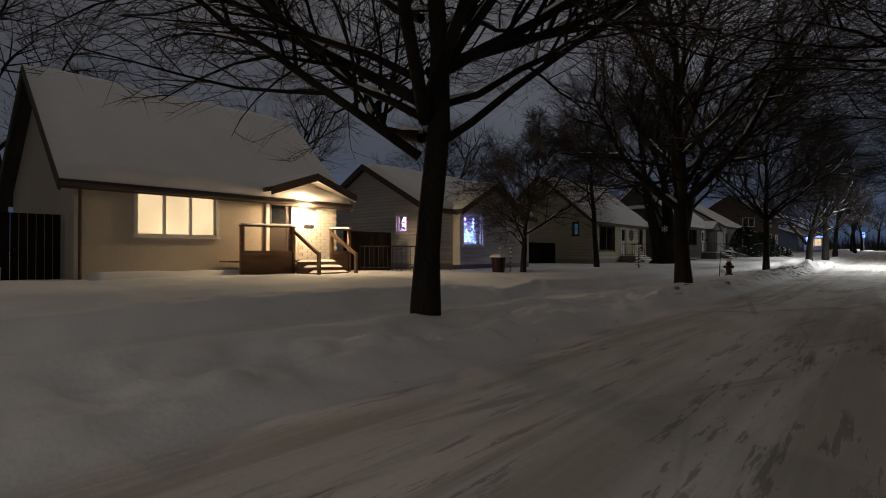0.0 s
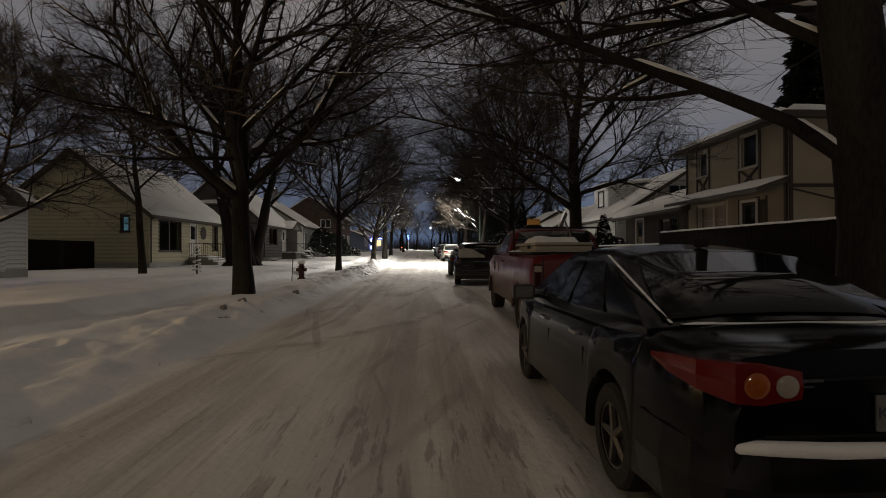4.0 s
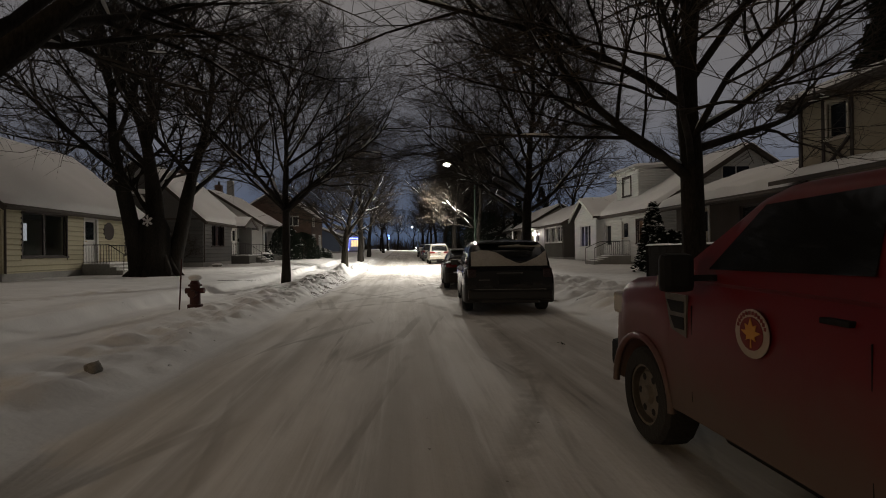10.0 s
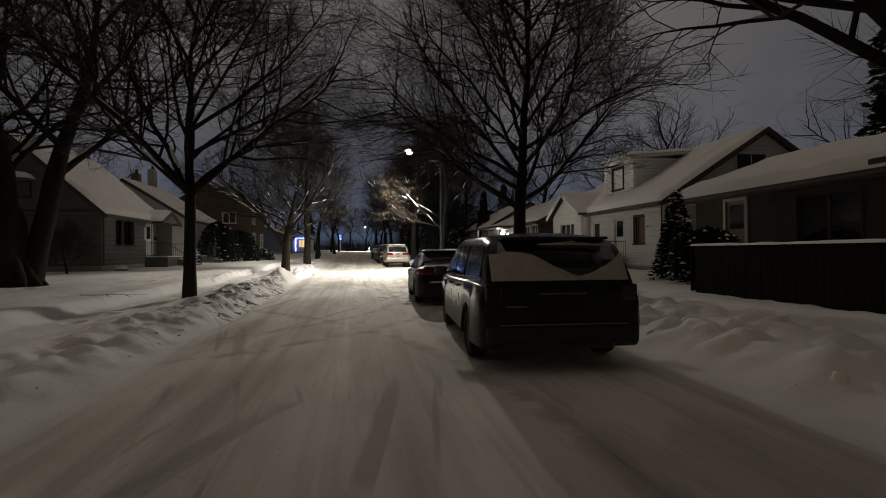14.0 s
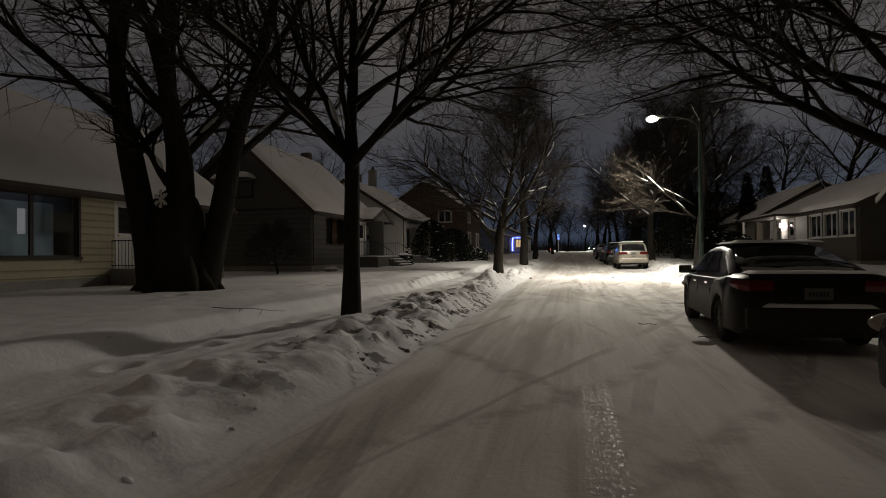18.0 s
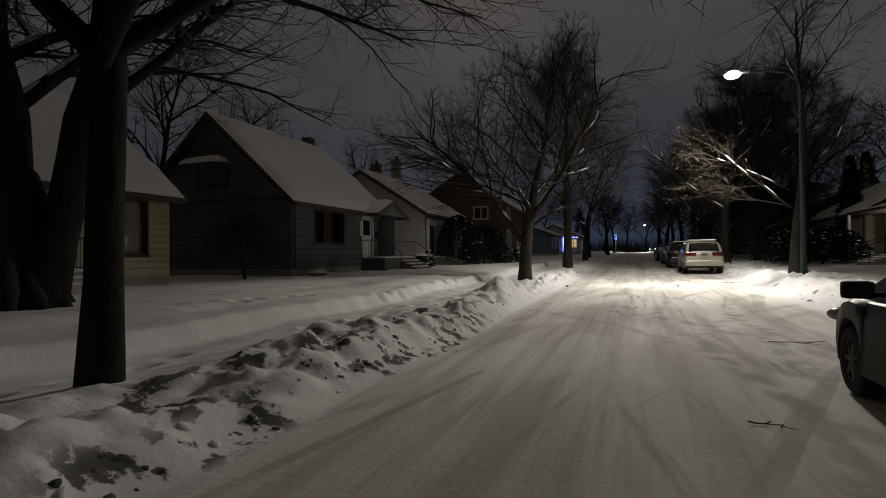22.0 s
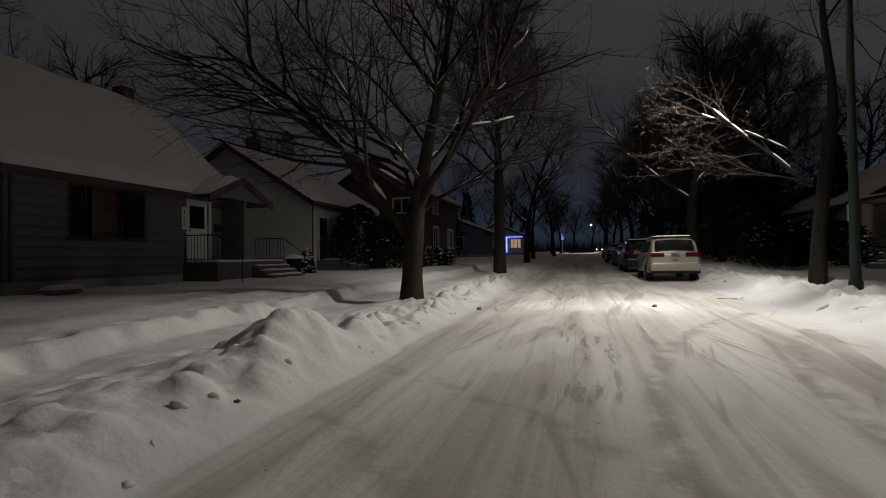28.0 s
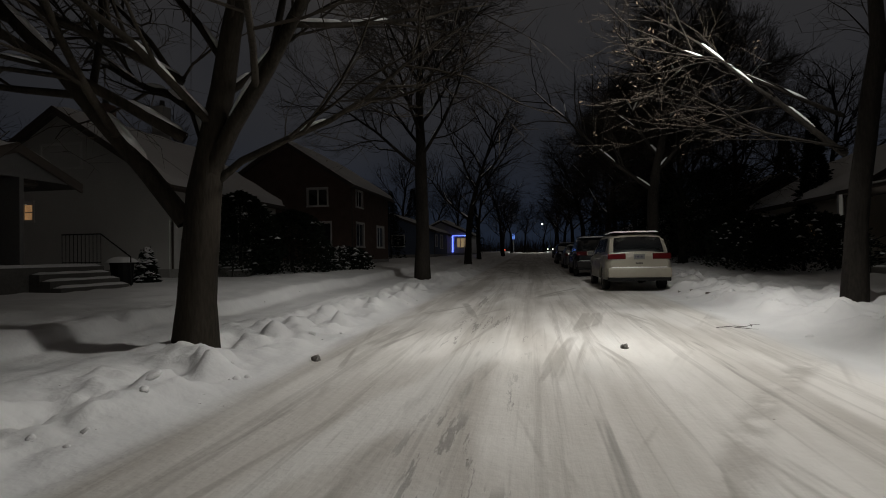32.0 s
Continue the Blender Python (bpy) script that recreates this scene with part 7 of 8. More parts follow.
tt.matrix_basis = pose(-1.000, 4.78, 1.30, 80, 0, -90)
tbx = thing("toolbox", "pale plastic truck toolbox lying across the truck bed", "box", m=TRUCK)
part("box_body", boxes((-0.84, 0.08, 0.48, 2.30, 1.43, 1.56), bevel=0.03), TOOLBOX, tbx)
part("lid", boxes((-0.86, 0.10, 0.45, 2.33, 1.563, 1.62), bevel=0.025), TOOLBOX, tbx)
part("latch", boxes((-0.872, -0.858, 0.85, 1.03, 1.51, 1.57)), BLACK_PLASTIC, tbx)
part("latch", boxes((-0.872, -0.858, 1.9, 2.08, 1.51, 1.57)), BLACK_PLASTIC, tbx)
v, f = soft_slab(-0.74, 0.05, 1.0, 2.25, 1.615, 0.14, 0.09, 0.06, 7)
raw("snow", v, f, SNOW, tbx, smooth=True)
rk = thing("headache_rack", "black cab rack with amber beacon and a hose reel", "rack", m=TRUCK)
part("rack_frame", rods(((-0.85, 2.60, 1.42), (-0.85, 2.60, 1.97), 0.018), ((0.85, 2.60, 1.42), (0.85, 2.60, 1.97), 0.018), ((-0.88, 2.60, 1.97), (0.88, 2.60, 1.97), 0.02), ((-0.85, 2.60, 1.72), (0.85, 2.60, 1.72), 0.012)), BLACK_PLASTIC, rk)
part("beacon_base", boxes((-0.60, -0.30, 2.53, 2.67, 1.985, 2.02), bevel=0.01), BLACK_PLASTIC, rk)
part("beacon", boxes((-0.58, -0.32, 2.535, 2.665, 2.022, 2.15), bevel=0.03), BEACON, rk, "amber beacon")
part("hose_reel", rods(((0.25, 2.40, 1.72), (0.55, 2.40, 1.72), 0.13), ((0.22, 2.40, 1.72), (0.25, 2.40, 1.72), 0.18), ((0.55, 2.40, 1.72), (0.58, 2.40, 1.72), 0.18), sides=18), BLACK_PLASTIC, rk)
part("lance", rods(((0.05, 1.6, 1.70), (0.12, 2.35, 2.10), 0.018)), DULL_STEEL, rk)

# minivan
VAN = dict(L=5.12, W=1.98, r=0.345, axles=(1.02, 4.08), sill=0.27, shoulder=0.7, tumble=0.17, tyre_w=0.235,
           deck=((0, 1.06), (0.05, 1.10), (0.6, 1.12), (3.9, 1.06), (4.2, 1.08), (4.95, 0.88), (5.12, 0.62)),
           widths=((0, 0.90), (0.06, 0.95), (0.3, 0.99), (4.3, 0.99), (4.85, 0.88), (5.12, 0.66)),
           cabin=((0.06, 1.10), (0.36, 1.64), (0.9, 1.72), (2.9, 1.74), (3.35, 1.68), (4.35, 1.06)), mirror=3.75, handles=(1.95, 2.85), seams=(1.75, 2.75, 3.75), handle_mat=BLACK_PLASTIC,
           windows=(((0.34, 1.17), (1.56, 1.14), (1.56, 1.60), (0.56, 1.58)), ((1.78, 1.14), (2.72, 1.12), (2.72, 1.61), (1.78, 1.60)), ((2.80, 1.12), (3.85, 1.10), (3.32, 1.58), (2.80, 1.61))))
van, sheet, sx = vehicle("minivan", "dark grey minivan with snow over its rear window", "car", pose(1.28, 29.68, 0, 0, 0, -4.2) @ Matrix.Diagonal((1, 1, 0.925, 1)), VAN, GREY_PAINT, RIM, 9)
for side in (-1, 1):
    part("tail_lamp", boxes((side * 0.805 - 0.10, side * 0.805 + 0.10, -0.006, 0.12, 0.86, 1.08), bevel=0.03), mat("smoked_red_lens", (0.018, 0.003, 0.003), 0.15, spec=0.6) if side < 0 else bpy.data.materials["smoked_red_lens"], van)
    lens(van, "head_lamp", pose(side * 0.74, 4.92, 0.78), 0.17, 0.14, 0.09, CLEAR_LENS)
part("rear_bumper", boxes((-0.90, 0.90, -0.07, 0.18, 0.34, 0.60), bevel=0.06), GREY_PAINT, van)
part("bumper_trim", boxes((-0.76, 0.76, -0.082, -0.06, 0.585, 0.60)), DIM_CHROME, van)
part("plate_recess", boxes((-0.24, 0.24, -0.012, 0.01, 0.72, 0.90), bevel=0.01), BLACK_PLASTIC, van)
part("gate_trim", boxes((-0.28, 0.28, -0.016, 0.01, 0.958, 0.970)), DIM_CHROME, van)
part("badge_bars", boxes((-0.66, -0.42, -0.014, 0.0, 0.80, 0.815)), DIM_CHROME, van)
for side in (-1, 1):
    for ya, yb in ((0.34, 1.56), (1.78, 2.72), (2.80, 3.85)):
        sheet("window_strip", [[(side * (sx(ya, 1.13) + 0.008), ya, 1.115), (side * (sx(yb, 1.1) + 0.008), yb, 1.085), (side * (sx(yb, 1.1) + 0.006), yb, 1.098), (side * (sx(ya, 1.13) + 0.006), ya, 1.130)]], DIM_CHROME)
part("spoiler", boxes((-0.66, 0.66, 0.25, 0.55, 1.645, 1.685), bevel=0.015), GREY_PAINT, van)


GLASS_SNOW = mat("grey_snow_on_glass", (0.40, 0.39, 0.37), 0.9, var=0.25, scale=9, bump=0.5, bump_scale=26, base2=(0.28, 0.265, 0.245), spec=0.15)


def draped(parent, xs, low, high, m, thick, seed):
    """Snow that clings to a sloping pane between two wavy edges."""
    verts, faces = [], []
    nx, ny = 60, 12
    for j in range(ny + 1):
        for i in range(nx + 1):
            x = xs[0] + (xs[1] - xs[0]) * i / nx
            a, b = low(x), high(x) + 0.022 * noise.noise((x * 7, 0, seed)) + 0.012 * noise.noise((x * 19, 0, seed))
            y = a + (b - a) * j / ny
            h = thick * math.sin(math.pi * j / ny) ** 0.6 * math.sin(math.pi * i / nx) ** 0.3
            verts.append((x, y, 0.004 + h * (1 + 0.4 * noise.noise((x * 6, y * 6, seed)))))
    w = nx + 1
    for j in range(ny):
        for i in range(nx):
            k = j * w + i
            faces.append((k, k + 1, k + w + 1, k + w))
    ob = raw("snow", verts, faces, GLASS_SNOW, parent, smooth=True)
    ob.matrix_basis = m


draped(van, (-0.82, 0.82), lambda x: 0.0, lambda x: 0.07 + 0.36 * abs((x - 0.25) / 0.6) ** 1.5 if x > 0.25 else 0.07 + 0.36 * smooth01(0.25, -0.42, x) - 0.05 * smooth01(-0.55, -0.8, x), pose(0, 0.055, 1.125, 60.9, 0, 0), 0.03, 3)
draped(van, (-0.25, 0.72), lambda x: 0.50, lambda x: 0.56 + 0.015 * math.sin(9 * x), pose(0, 0.055, 1.125, 60.9, 0, 0), 0.02, 4)
part("rear_wiper", rods(((0.0, 0.06, 1.14), (0.42, 0.12, 1.22), 0.01)), BLACK_PLASTIC, van)

# second sedan
CAM = dict(SEDAN, L=4.82, W=1.82, r=0.325, axles=(1.04, 3.81), deck=((0, 0.96), (0.06, 1.04), (0.65, 1.05), (1.2, 0.99), (3.35, 0.95), (3.7, 0.97), (4.5, 0.82), (4.82, 0.60)),
           cabin=((0.66, 1.05), (1.55, 1.42), (2.05, 1.47), (2.5, 1.47), (2.85, 1.42), (3.7, 0.98)), mirror=3.22, handles=(1.75, 2.7), seams=(1.55, 2.55, 3.4),
           windows=(((1.38, 1.05), (2.15, 1.03), (2.1, 1.38), (1.75, 1.38)), ((2.22, 1.03), (3.18, 1.01), (2.76, 1.36), (2.19, 1.38))), mirror_mat=BLACK_PLASTIC)
car2, sheet, sx = vehicle("sedan", "dark dusty sedan with snow on its roof and boot", "car", pose(1.39, 37.14, 0, 0, 0, -2.3) @ Matrix.Diagonal((1, 1, 0.95, 1)), CAM, TAN_PAINT, RIM, 7)
for side in (-1, 1):
    tail_strip(car2, side, ((0.48, -0.002, 0.84, 0.97), (0.66, -0.002, 0.83, 0.975), (0.75, 0.0, 0.83, 0.975), (0.85, 0.10, 0.85, 0.97), (0.90, 0.28, 0.88, 0.96)))
    lens(car2, "head_lamp", pose(side * 0.70, 4.58, 0.68), 0.17, 0.14, 0.08, CLEAR_LENS)
part("rear_bumper", boxes((-0.80, 0.80, -0.07, 0.16, 0.32, 0.62), bevel=0.05), TAN_PAINT, car2)
snow_on(car2, -0.60, 0.60, 1.35, 2.6, 1.49, 0.05, 1)
snow_on(car2, -0.72, 0.72, 0.04, 0.60, 1.055, 0.035, 2)
draped(car2, (-0.66, 0.66), lambda x: 0.0, lambda x: 0.12 + 0.03 * math.sin(7 * x), pose(0, 0.67, 1.075, 22.5, 0, 0), 0.03, 5)
snow_on(car2, -0.62, 0.62, -0.074, 0.06, 0.622, 0.05, 3)
plate(car2, -0.005, 0.80, "")

# pale sport utility vehicle
SUV = dict(L=4.74, W=1.87, r=0.35, axles=(0.98, 3.83), sill=0.33, shoulder=0.72, tumble=0.17, deck=((0, 1.04), (0.05, 1.08), (0.6, 1.10), (3.4, 1.04), (3.7, 1.06), (4.5, 0.92), (4.74, 0.66)),
           cabin=((0.08, 1.08), (0.40, 1.58), (0.9, 1.68), (2.4, 1.70), (2.75, 1.64), (3.6, 1.05)), mirror=3.15, handles=(1.6, 2.5), seams=(1.4, 2.35, 3.25),
           windows=(((0.6, 1.15), (1.38, 1.13), (1.38, 1.56), (0.75, 1.56)), ((1.46, 1.13), (2.2, 1.11), (2.2, 1.57), (1.46, 1.56)), ((2.28, 1.11), (3.15, 1.09), (2.72, 1.54), (2.28, 1.57))))
suv, sheet, sx = vehicle("suv", "pale pearl SUV with a red tail strip and dirty bumper", "car", pose(2.2, 64.4, climb(66)), SUV, PEARL_PAINT, RIM, 5)
for side in (-1, 1):
    part("tail_lamp", boxes((side * 0.62 - 0.25, side * 0.62 + 0.25, -0.02, 0.10, 0.93, 1.10), bevel=0.02), SUV_LENS, suv)
    lens(suv, "head_lamp", pose(side * 0.72, 4.55, 0.78), 0.15, 0.12, 0.09, CLEAR_LENS)
plate(suv, -0.022, 1.0, "")
part("rear_bumper", boxes((-0.88, 0.88, -0.08, 0.16, 0.40, 0.68), bevel=0.04), PEARL_PAINT, suv)
part("lower_bumper", boxes((-0.86, 0.86, -0.06, 0.16, 0.30, 0.42), bevel=0.03), BLACK_PLASTIC, suv)
part("gate_handle", boxes((-0.10, 0.10, -0.02, 0.0, 0.80, 0.83)), BLACK_PLASTIC, suv)
snow_on(suv, -0.66, 0.66, 0.45, 2.4, 1.715, 0.05, 1)
snow_on(suv, -0.80, 0.80, -0.085, 0.05, 0.682, 0.03, 2)
for side in (-0.66, 0.66):
    part("roof_rail", rods(((side, 0.7, 1.78), (side, 2.5, 1.79), 0.018)), BLACK_PLASTIC, suv)

# pale sedan beside the start of the walk
LEX = dict(SEDAN, L=4.60, W=1.80, r=0.325, axles=(1.0, 3.72), mirror_mat=BLACK_PLASTIC, mirror=2.72)
lex, sheet, sx = vehicle("sedan", "grey sedan with snow along its windscreen", "car", pose(0.98, 7.46, 0) @ Matrix.Diagonal((0.92, 0.92, 0.82, 1)), LEX, SILVER_PAINT, RIM, 7)
for side in (-1, 1):
    lens(lex, "head_lamp", pose(side * 0.66, 4.36, 0.68), 0.14, 0.12, 0.07, CLEAR_LENS)
    tail_strip(lex, side, ((0.46, -0.002, 0.80, 0.94), (0.64, -0.002, 0.79, 0.95), (0.74, 0.0, 0.79, 0.95), (0.84, 0.10, 0.82, 0.945), (0.89, 0.28, 0.86, 0.93)))
snow_on(lex, -0.70, 0.70, 3.25, 3.55, 0.985, 0.03, 2)

# cars parked further along
far_cars = ((suv, 1.95, 72.0, "dark SUV parked further along the street", GREY_PAINT), (car2, 2.0, 80.5, "sedan parked further along the street", SILVER_PAINT), (van, 2.0, 90.0, "minivan parked further along the street", BLACK_PAINT),
            (suv, 2.6, 101.0, "SUV parked far along the street", BLACK_PAINT), (car2, 2.6, 112.0, "sedan parked far along the street", TAN_PAINT))
for src, x, y, lab, pm in far_cars:
    c = copy_thing(src, pose(x, y, climb(y + 2)))
    c["label"] = lab
    for o in c.children:
        if o.name.split(".")[0] in ("body", "cabin", "rear_bumper"):
            o.data = o.data.copy()
            o.data.materials[0] = pm

# ---- street furniture ----
GREEN_PAINT = mat("dull_green_paint", (0.030, 0.050, 0.036), 0.55, 0.2, var=0.15, scale=6)
GALV = mat("galvanised_steel", (0.30, 0.30, 0.29), 0.5, 0.6, var=0.15)
HYDRANT_RED = mat("dull_red_paint", (0.055, 0.012, 0.010), 0.6, var=0.2, scale=10)
FLUO_RED = mat("bright_red_plastic", (0.45, 0.02, 0.015), 0.5, var=0.1)
CLOD = mat("dirty_ice", (0.085, 0.072, 0.060), 0.9, var=0.3, scale=9, bump=1.0, bump_scale=14, base2=(0.42, 0.41, 0.39), spec=0.1)
SIGN_BLUE = glow("lit_blue_sign", (0.15, 0.3, 1.0), 4.0)
HEAD_RED = glow("far_tail_light", (1.0, 0.12, 0.06), 8.0)
HEAD_WHITE = glow("far_head_light", (1.0, 0.92, 0.75), 14.0)


def street_lamp(x, y, label):
    s = thing("street_lamp", label, "street lamp", "street lamps", pose(x, y, 0.2 + (climb(y) if y > 60 else 0)))
    part("pole", rods(((0, 0, -0.2), (0, 0, 6.6), 0.105, 0.06), sides=14), GREEN_PAINT, s)
    part("base", rods(((0, 0, -0.2), (0, 0, 0.5), 0.14, 0.125), sides=14), GREEN_PAINT, s)
    arm = bmesh.new()
    pts = [Vector((0, 0, 6.6)), Vector((-0.10, 0, 6.95)), Vector((-0.40, 0, 7.22)), Vector((-0.9, 0.0, 7.36)), Vector((-1.55, 0.0, 7.42))]
    for a, b in zip(pts, pts[1:]):
        rod(arm, a, b, 0.035, 0.035, sides=10)
    part("arm", arm, GREEN_PAINT, s)
    hd = bmesh.new()
    box(hd, -2.32, -1.5, -0.13, 0.13, 7.38, 7.50, bevel=0.04)
    head = part("lamp_head", hd, GALV, s)
    glass = bpy.data.materials.get("street_lamp_lens") or glow("street_lamp_lens", (1.0, 0.95, 0.84), 60)
    # bowl added below the head, its glowing shape stands for the glare
    bowl = bmesh.new()
    bmesh.ops.create_uvsphere(bowl, u_segments=20, v_segments=12, radius=1)
    part("lens", bowl, glass, head, "glowing lens swollen to stand for the lamp's glare", smooth=True, m=pose(-2.03, 0, 7.37) @ Matrix.Diagonal((0.26, 0.19, 0.15, 1))).visible_shadow = False
    return s


street_lamp(4.22, 55.85, "green steel street lamp with a lit head over the road")
street_lamp(4.1, -12.0, "green steel street lamp behind the start of the walk")
street_lamp(4.1, 190.0, "street lamp far along the road")

# hydrant, snow marker
hy = thing("fire_hydrant", "dark red fire hydrant capped with snow", "hydrant", m=pose(-5.35, 30.0, 0.28))
b = bmesh.new()
for a, c, r0, r1 in ((-0.1, 0.04, 0.15, 0.15), (0.04, 0.42, 0.105, 0.10), (0.42, 0.46, 0.135, 0.135), (0.46, 0.56, 0.11, 0.06)):
    rod(b, (0, 0, a), (0, 0, c), r0, r1, sides=16)
part("barrel", b, HYDRANT_RED, hy)
part("hose_cap", rods(((0, 0, 0.33), (0.19, 0, 0.33), 0.06, 0.06), sides=12), HYDRANT_RED, hy)
part("hose_cap", rods(((0, 0, 0.33), (-0.19, 0, 0.33), 0.06, 0.06), sides=12), HYDRANT_RED, hy)
part("pumper_cap", rods(((0, 0, 0.27), (0, -0.20, 0.27), 0.08, 0.08), sides=12), HYDRANT_RED, hy)
part("bonnet_nut", rods(((0, 0, 0.56), (0, 0, 0.60), 0.03), sides=5), HYDRANT_RED, hy)
b = bmesh.new()
bmesh.ops.create_uvsphere(b, u_segments=16, v_segments=8, radius=0.13)
part("snow", b, SNOW, hy, "cap of snow", smooth=True, m=pose(0, 0, 0.60) @ Matrix.Diagonal((1, 1, 0.55, 1)))
mk = thing("snow_marker", "thin rust-red snow marker stake", "stake", m=pose(-5.75, 30.2, 0.3, 0, 3, 0))
part("stake", rods(((0, 0, -0.2), (0, 0, 0.98), 0.016)), HYDRANT_RED, mk)
rp = thing("snow_marker", "bright red plastic marker post in the snow bank", "stake", m=pose(4.36, 27.45, 0.3, 0, -2, 0))
b = bmesh.new()
box(b, -0.06, 0.06, -0.035, 0.035, -0.25, 0.95, bevel=0.02)
part("post", b, FLUO_RED, rp)

# fences on the right-hand side
def board_fence(label, x, y0, y1, z0, z1, material, snow=True):
    fc = thing("fence", label, "fence", "board fences", pose(x, y0, 0))
    n = int((y1 - y0) / 0.15)
    rng = random.Random(int(y0 * 10))
    me = None
    for k in range(n):
        if me is None:
            ob = part("slat", boxes((-0.012, 0.012, 0.004, 0.143, z0, z1)), material, fc)
            me = ob.data
        else:
            ob = link("slat", me, fc)
        ob.location = (rng.uniform(-0.004, 0.004), 0.15 * k, rng.uniform(-0.015, 0.01))
    for k in range(int((y1 - y0) / 2.4) + 1):
        part("post", boxes((0.013, 0.10, 2.4 * k, 2.4 * k + 0.09, z0, z1 + 0.04)), material, fc)
    for z in (z0 + 0.2, z1 - 0.2):
        part("rail", boxes((0.013, 0.05, 0.1, y1 - y0, z, z + 0.09)), material, fc)
    if snow:
        v, f = soft_slab(-0.06, 0.10, 0.0, y1 - y0, z1 - 0.004, 0.06, 0.05, 0.02, y0)
        raw("snow", v, f, SNOW, fc, "line of snow on the fence top", smooth=True)
    return fc


board_fence("low dark board fence with snow along its top", 7.3, 28.2, 35.8, 0.3, 1.48, WOOD_DARK)
board_fence("dark board fence with snow along its top", 7.3, 14.0, 28.1, 0.3, 1.88, WOOD_DARK)
bx = thing("fence", "dark board fence along the side yard", "fence", "board fences", pose(7.3, 35.9, 0, 0, 0, -90))
for k in range(22):
    o = link("slat", bpy.data.objects["slat"].data, bx)
    o.location = (0, 0.15 * k, 0)
v, f = soft_slab(-0.06, 0.10, 0.0, 3.3, 1.476, 0.06, 0.05, 0.02, 3)
raw("snow", v, f, SNOW, bx, smooth=True)
# dark gate and fences by the left-hand houses
gt = thing("gate", "dark wooden gate between the houses", "gate", m=pose(-14.6, 17.2, 0))
part("gate_panel", boxes((-0.04, 0.04, 0.1, 2.3, 0.4, 1.95)), WOOD_DARK, gt)
f2 = thing("fence", "dark wooden side fence beside the cream house", "fence", "board fences", pose(-14.6, 2.6, 0))
for k in range(44):
    part("slat", boxes((-0.012, 0.012, 0.004, 0.143, 0.35, 2.05)), WOOD_DARK, f2, m=pose(0, 0.15 * k, 0)) if k == 0 else None
s0 = [o for o in f2.children][0]
for k in range(1, 44):
    o = link("slat", s0.data, f2)
    o.location = (0, 0.15 * k, 0)
f3 = thing("fence", "dark board fence across the gap between houses", "fence", "board fences", pose(-17.5, 29.5, 0))
for k in range(54):
    o = link("slat", s0.data, f3)
    o.location = (0, 0.15 * k, -0.2)


# ---- evergreens and shrubs ----


def evergreen(label, x, y, z, height, radius, count, seed, cone=True, snow=0.15, group="evergreens"):
    """A dark evergreen of many small sprays on an uneven crown, with a stem and lumps of snow."""
    rng = random.Random(seed)
    t = thing("evergreen", label, "shrub", group, pose(x, y, z + climb(y)))
    part("stem", rods(((0, 0, -0.2), (0, 0, height * 0.9), 0.07, 0.02)), BARK, t)
    verts, faces, sv, sf = [], [], [], []
    big = max(1.0, height / 4.5)
    for k in range(count * 2):
        f = rng.random() ** 0.8
        a = rng.random() * math.tau
        prof = (1 - f) ** 0.8 if cone else math.sqrt(max(0.0, 1 - (f * 1.02) ** 3))
        if height > 4 and cone:
            prof *= 0.55 + 0.45 * (1 - (f * height / 1.3 + 0.15 * math.sin(3 * a + seed)) % 1.0)
        r = radius * prof * ((0.45 + 0.6 * rng.random()) if cone else (0.25 + 0.85 * rng.random() ** 0.7) if height < 4 else 0.10 + 1.05 * rng.random()) * (1 + (0.22 if height < 4 else 0.55) * noise.noise((math.cos(a) * 2, math.sin(a) * 2, f * 4 + seed)))
        p = Vector((math.cos(a) * r, math.sin(a) * r, f * height))
        d = Vector((math.cos(a) + rng.gauss(0, 0.35), math.sin(a) + rng.gauss(0, 0.35), rng.gauss(0.25 if not cone else -0.15, 0.35))).normalized()
        ln, wd = rng.uniform(0.07, 0.18) * big, rng.uniform(0.012, 0.032) * big * 1.3
        u = d.orthogonal().normalized()
        u.rotate(Matrix.Rotation(rng.random() * 3.1, 3, d))
        b = len(verts)
        verts += [p - u * wd * 0.4, p + u * wd * 0.4, p + d * ln * 0.6 + u * wd, p + d * ln, p + d * ln * 0.6 - u * wd]
        faces.append((b, b + 1, b + 2, b + 3, b + 4))
        if rng.random() < snow * 0.10 and d.z > -0.2 and f > 0.1:
            b = len(sv)
            c = p + d * ln * 0.5 + Vector((0, 0, 0.02))
            s = rng.uniform(0.05, 0.14)
            ring = [c + Vector((math.cos(q) * s, math.sin(q) * s * 0.8, -0.02)) for q in (0, 1.05, 2.1, 3.14, 4.2, 5.2)]
            sv += ring + [c + Vector((0, 0, s * 0.45))]
            sf += [(b + i, b + (i + 1) % 6, b + 6) for i in range(6)]
    raw("foliage", verts, faces, DARK_NEEDLE, t)["kind"] = "stuff"
    if sv:
        raw("snow", sv, sf, SNOW, t, "lumps of snow on the sprays", smooth=True)["kind"] = "stuff"
    return t


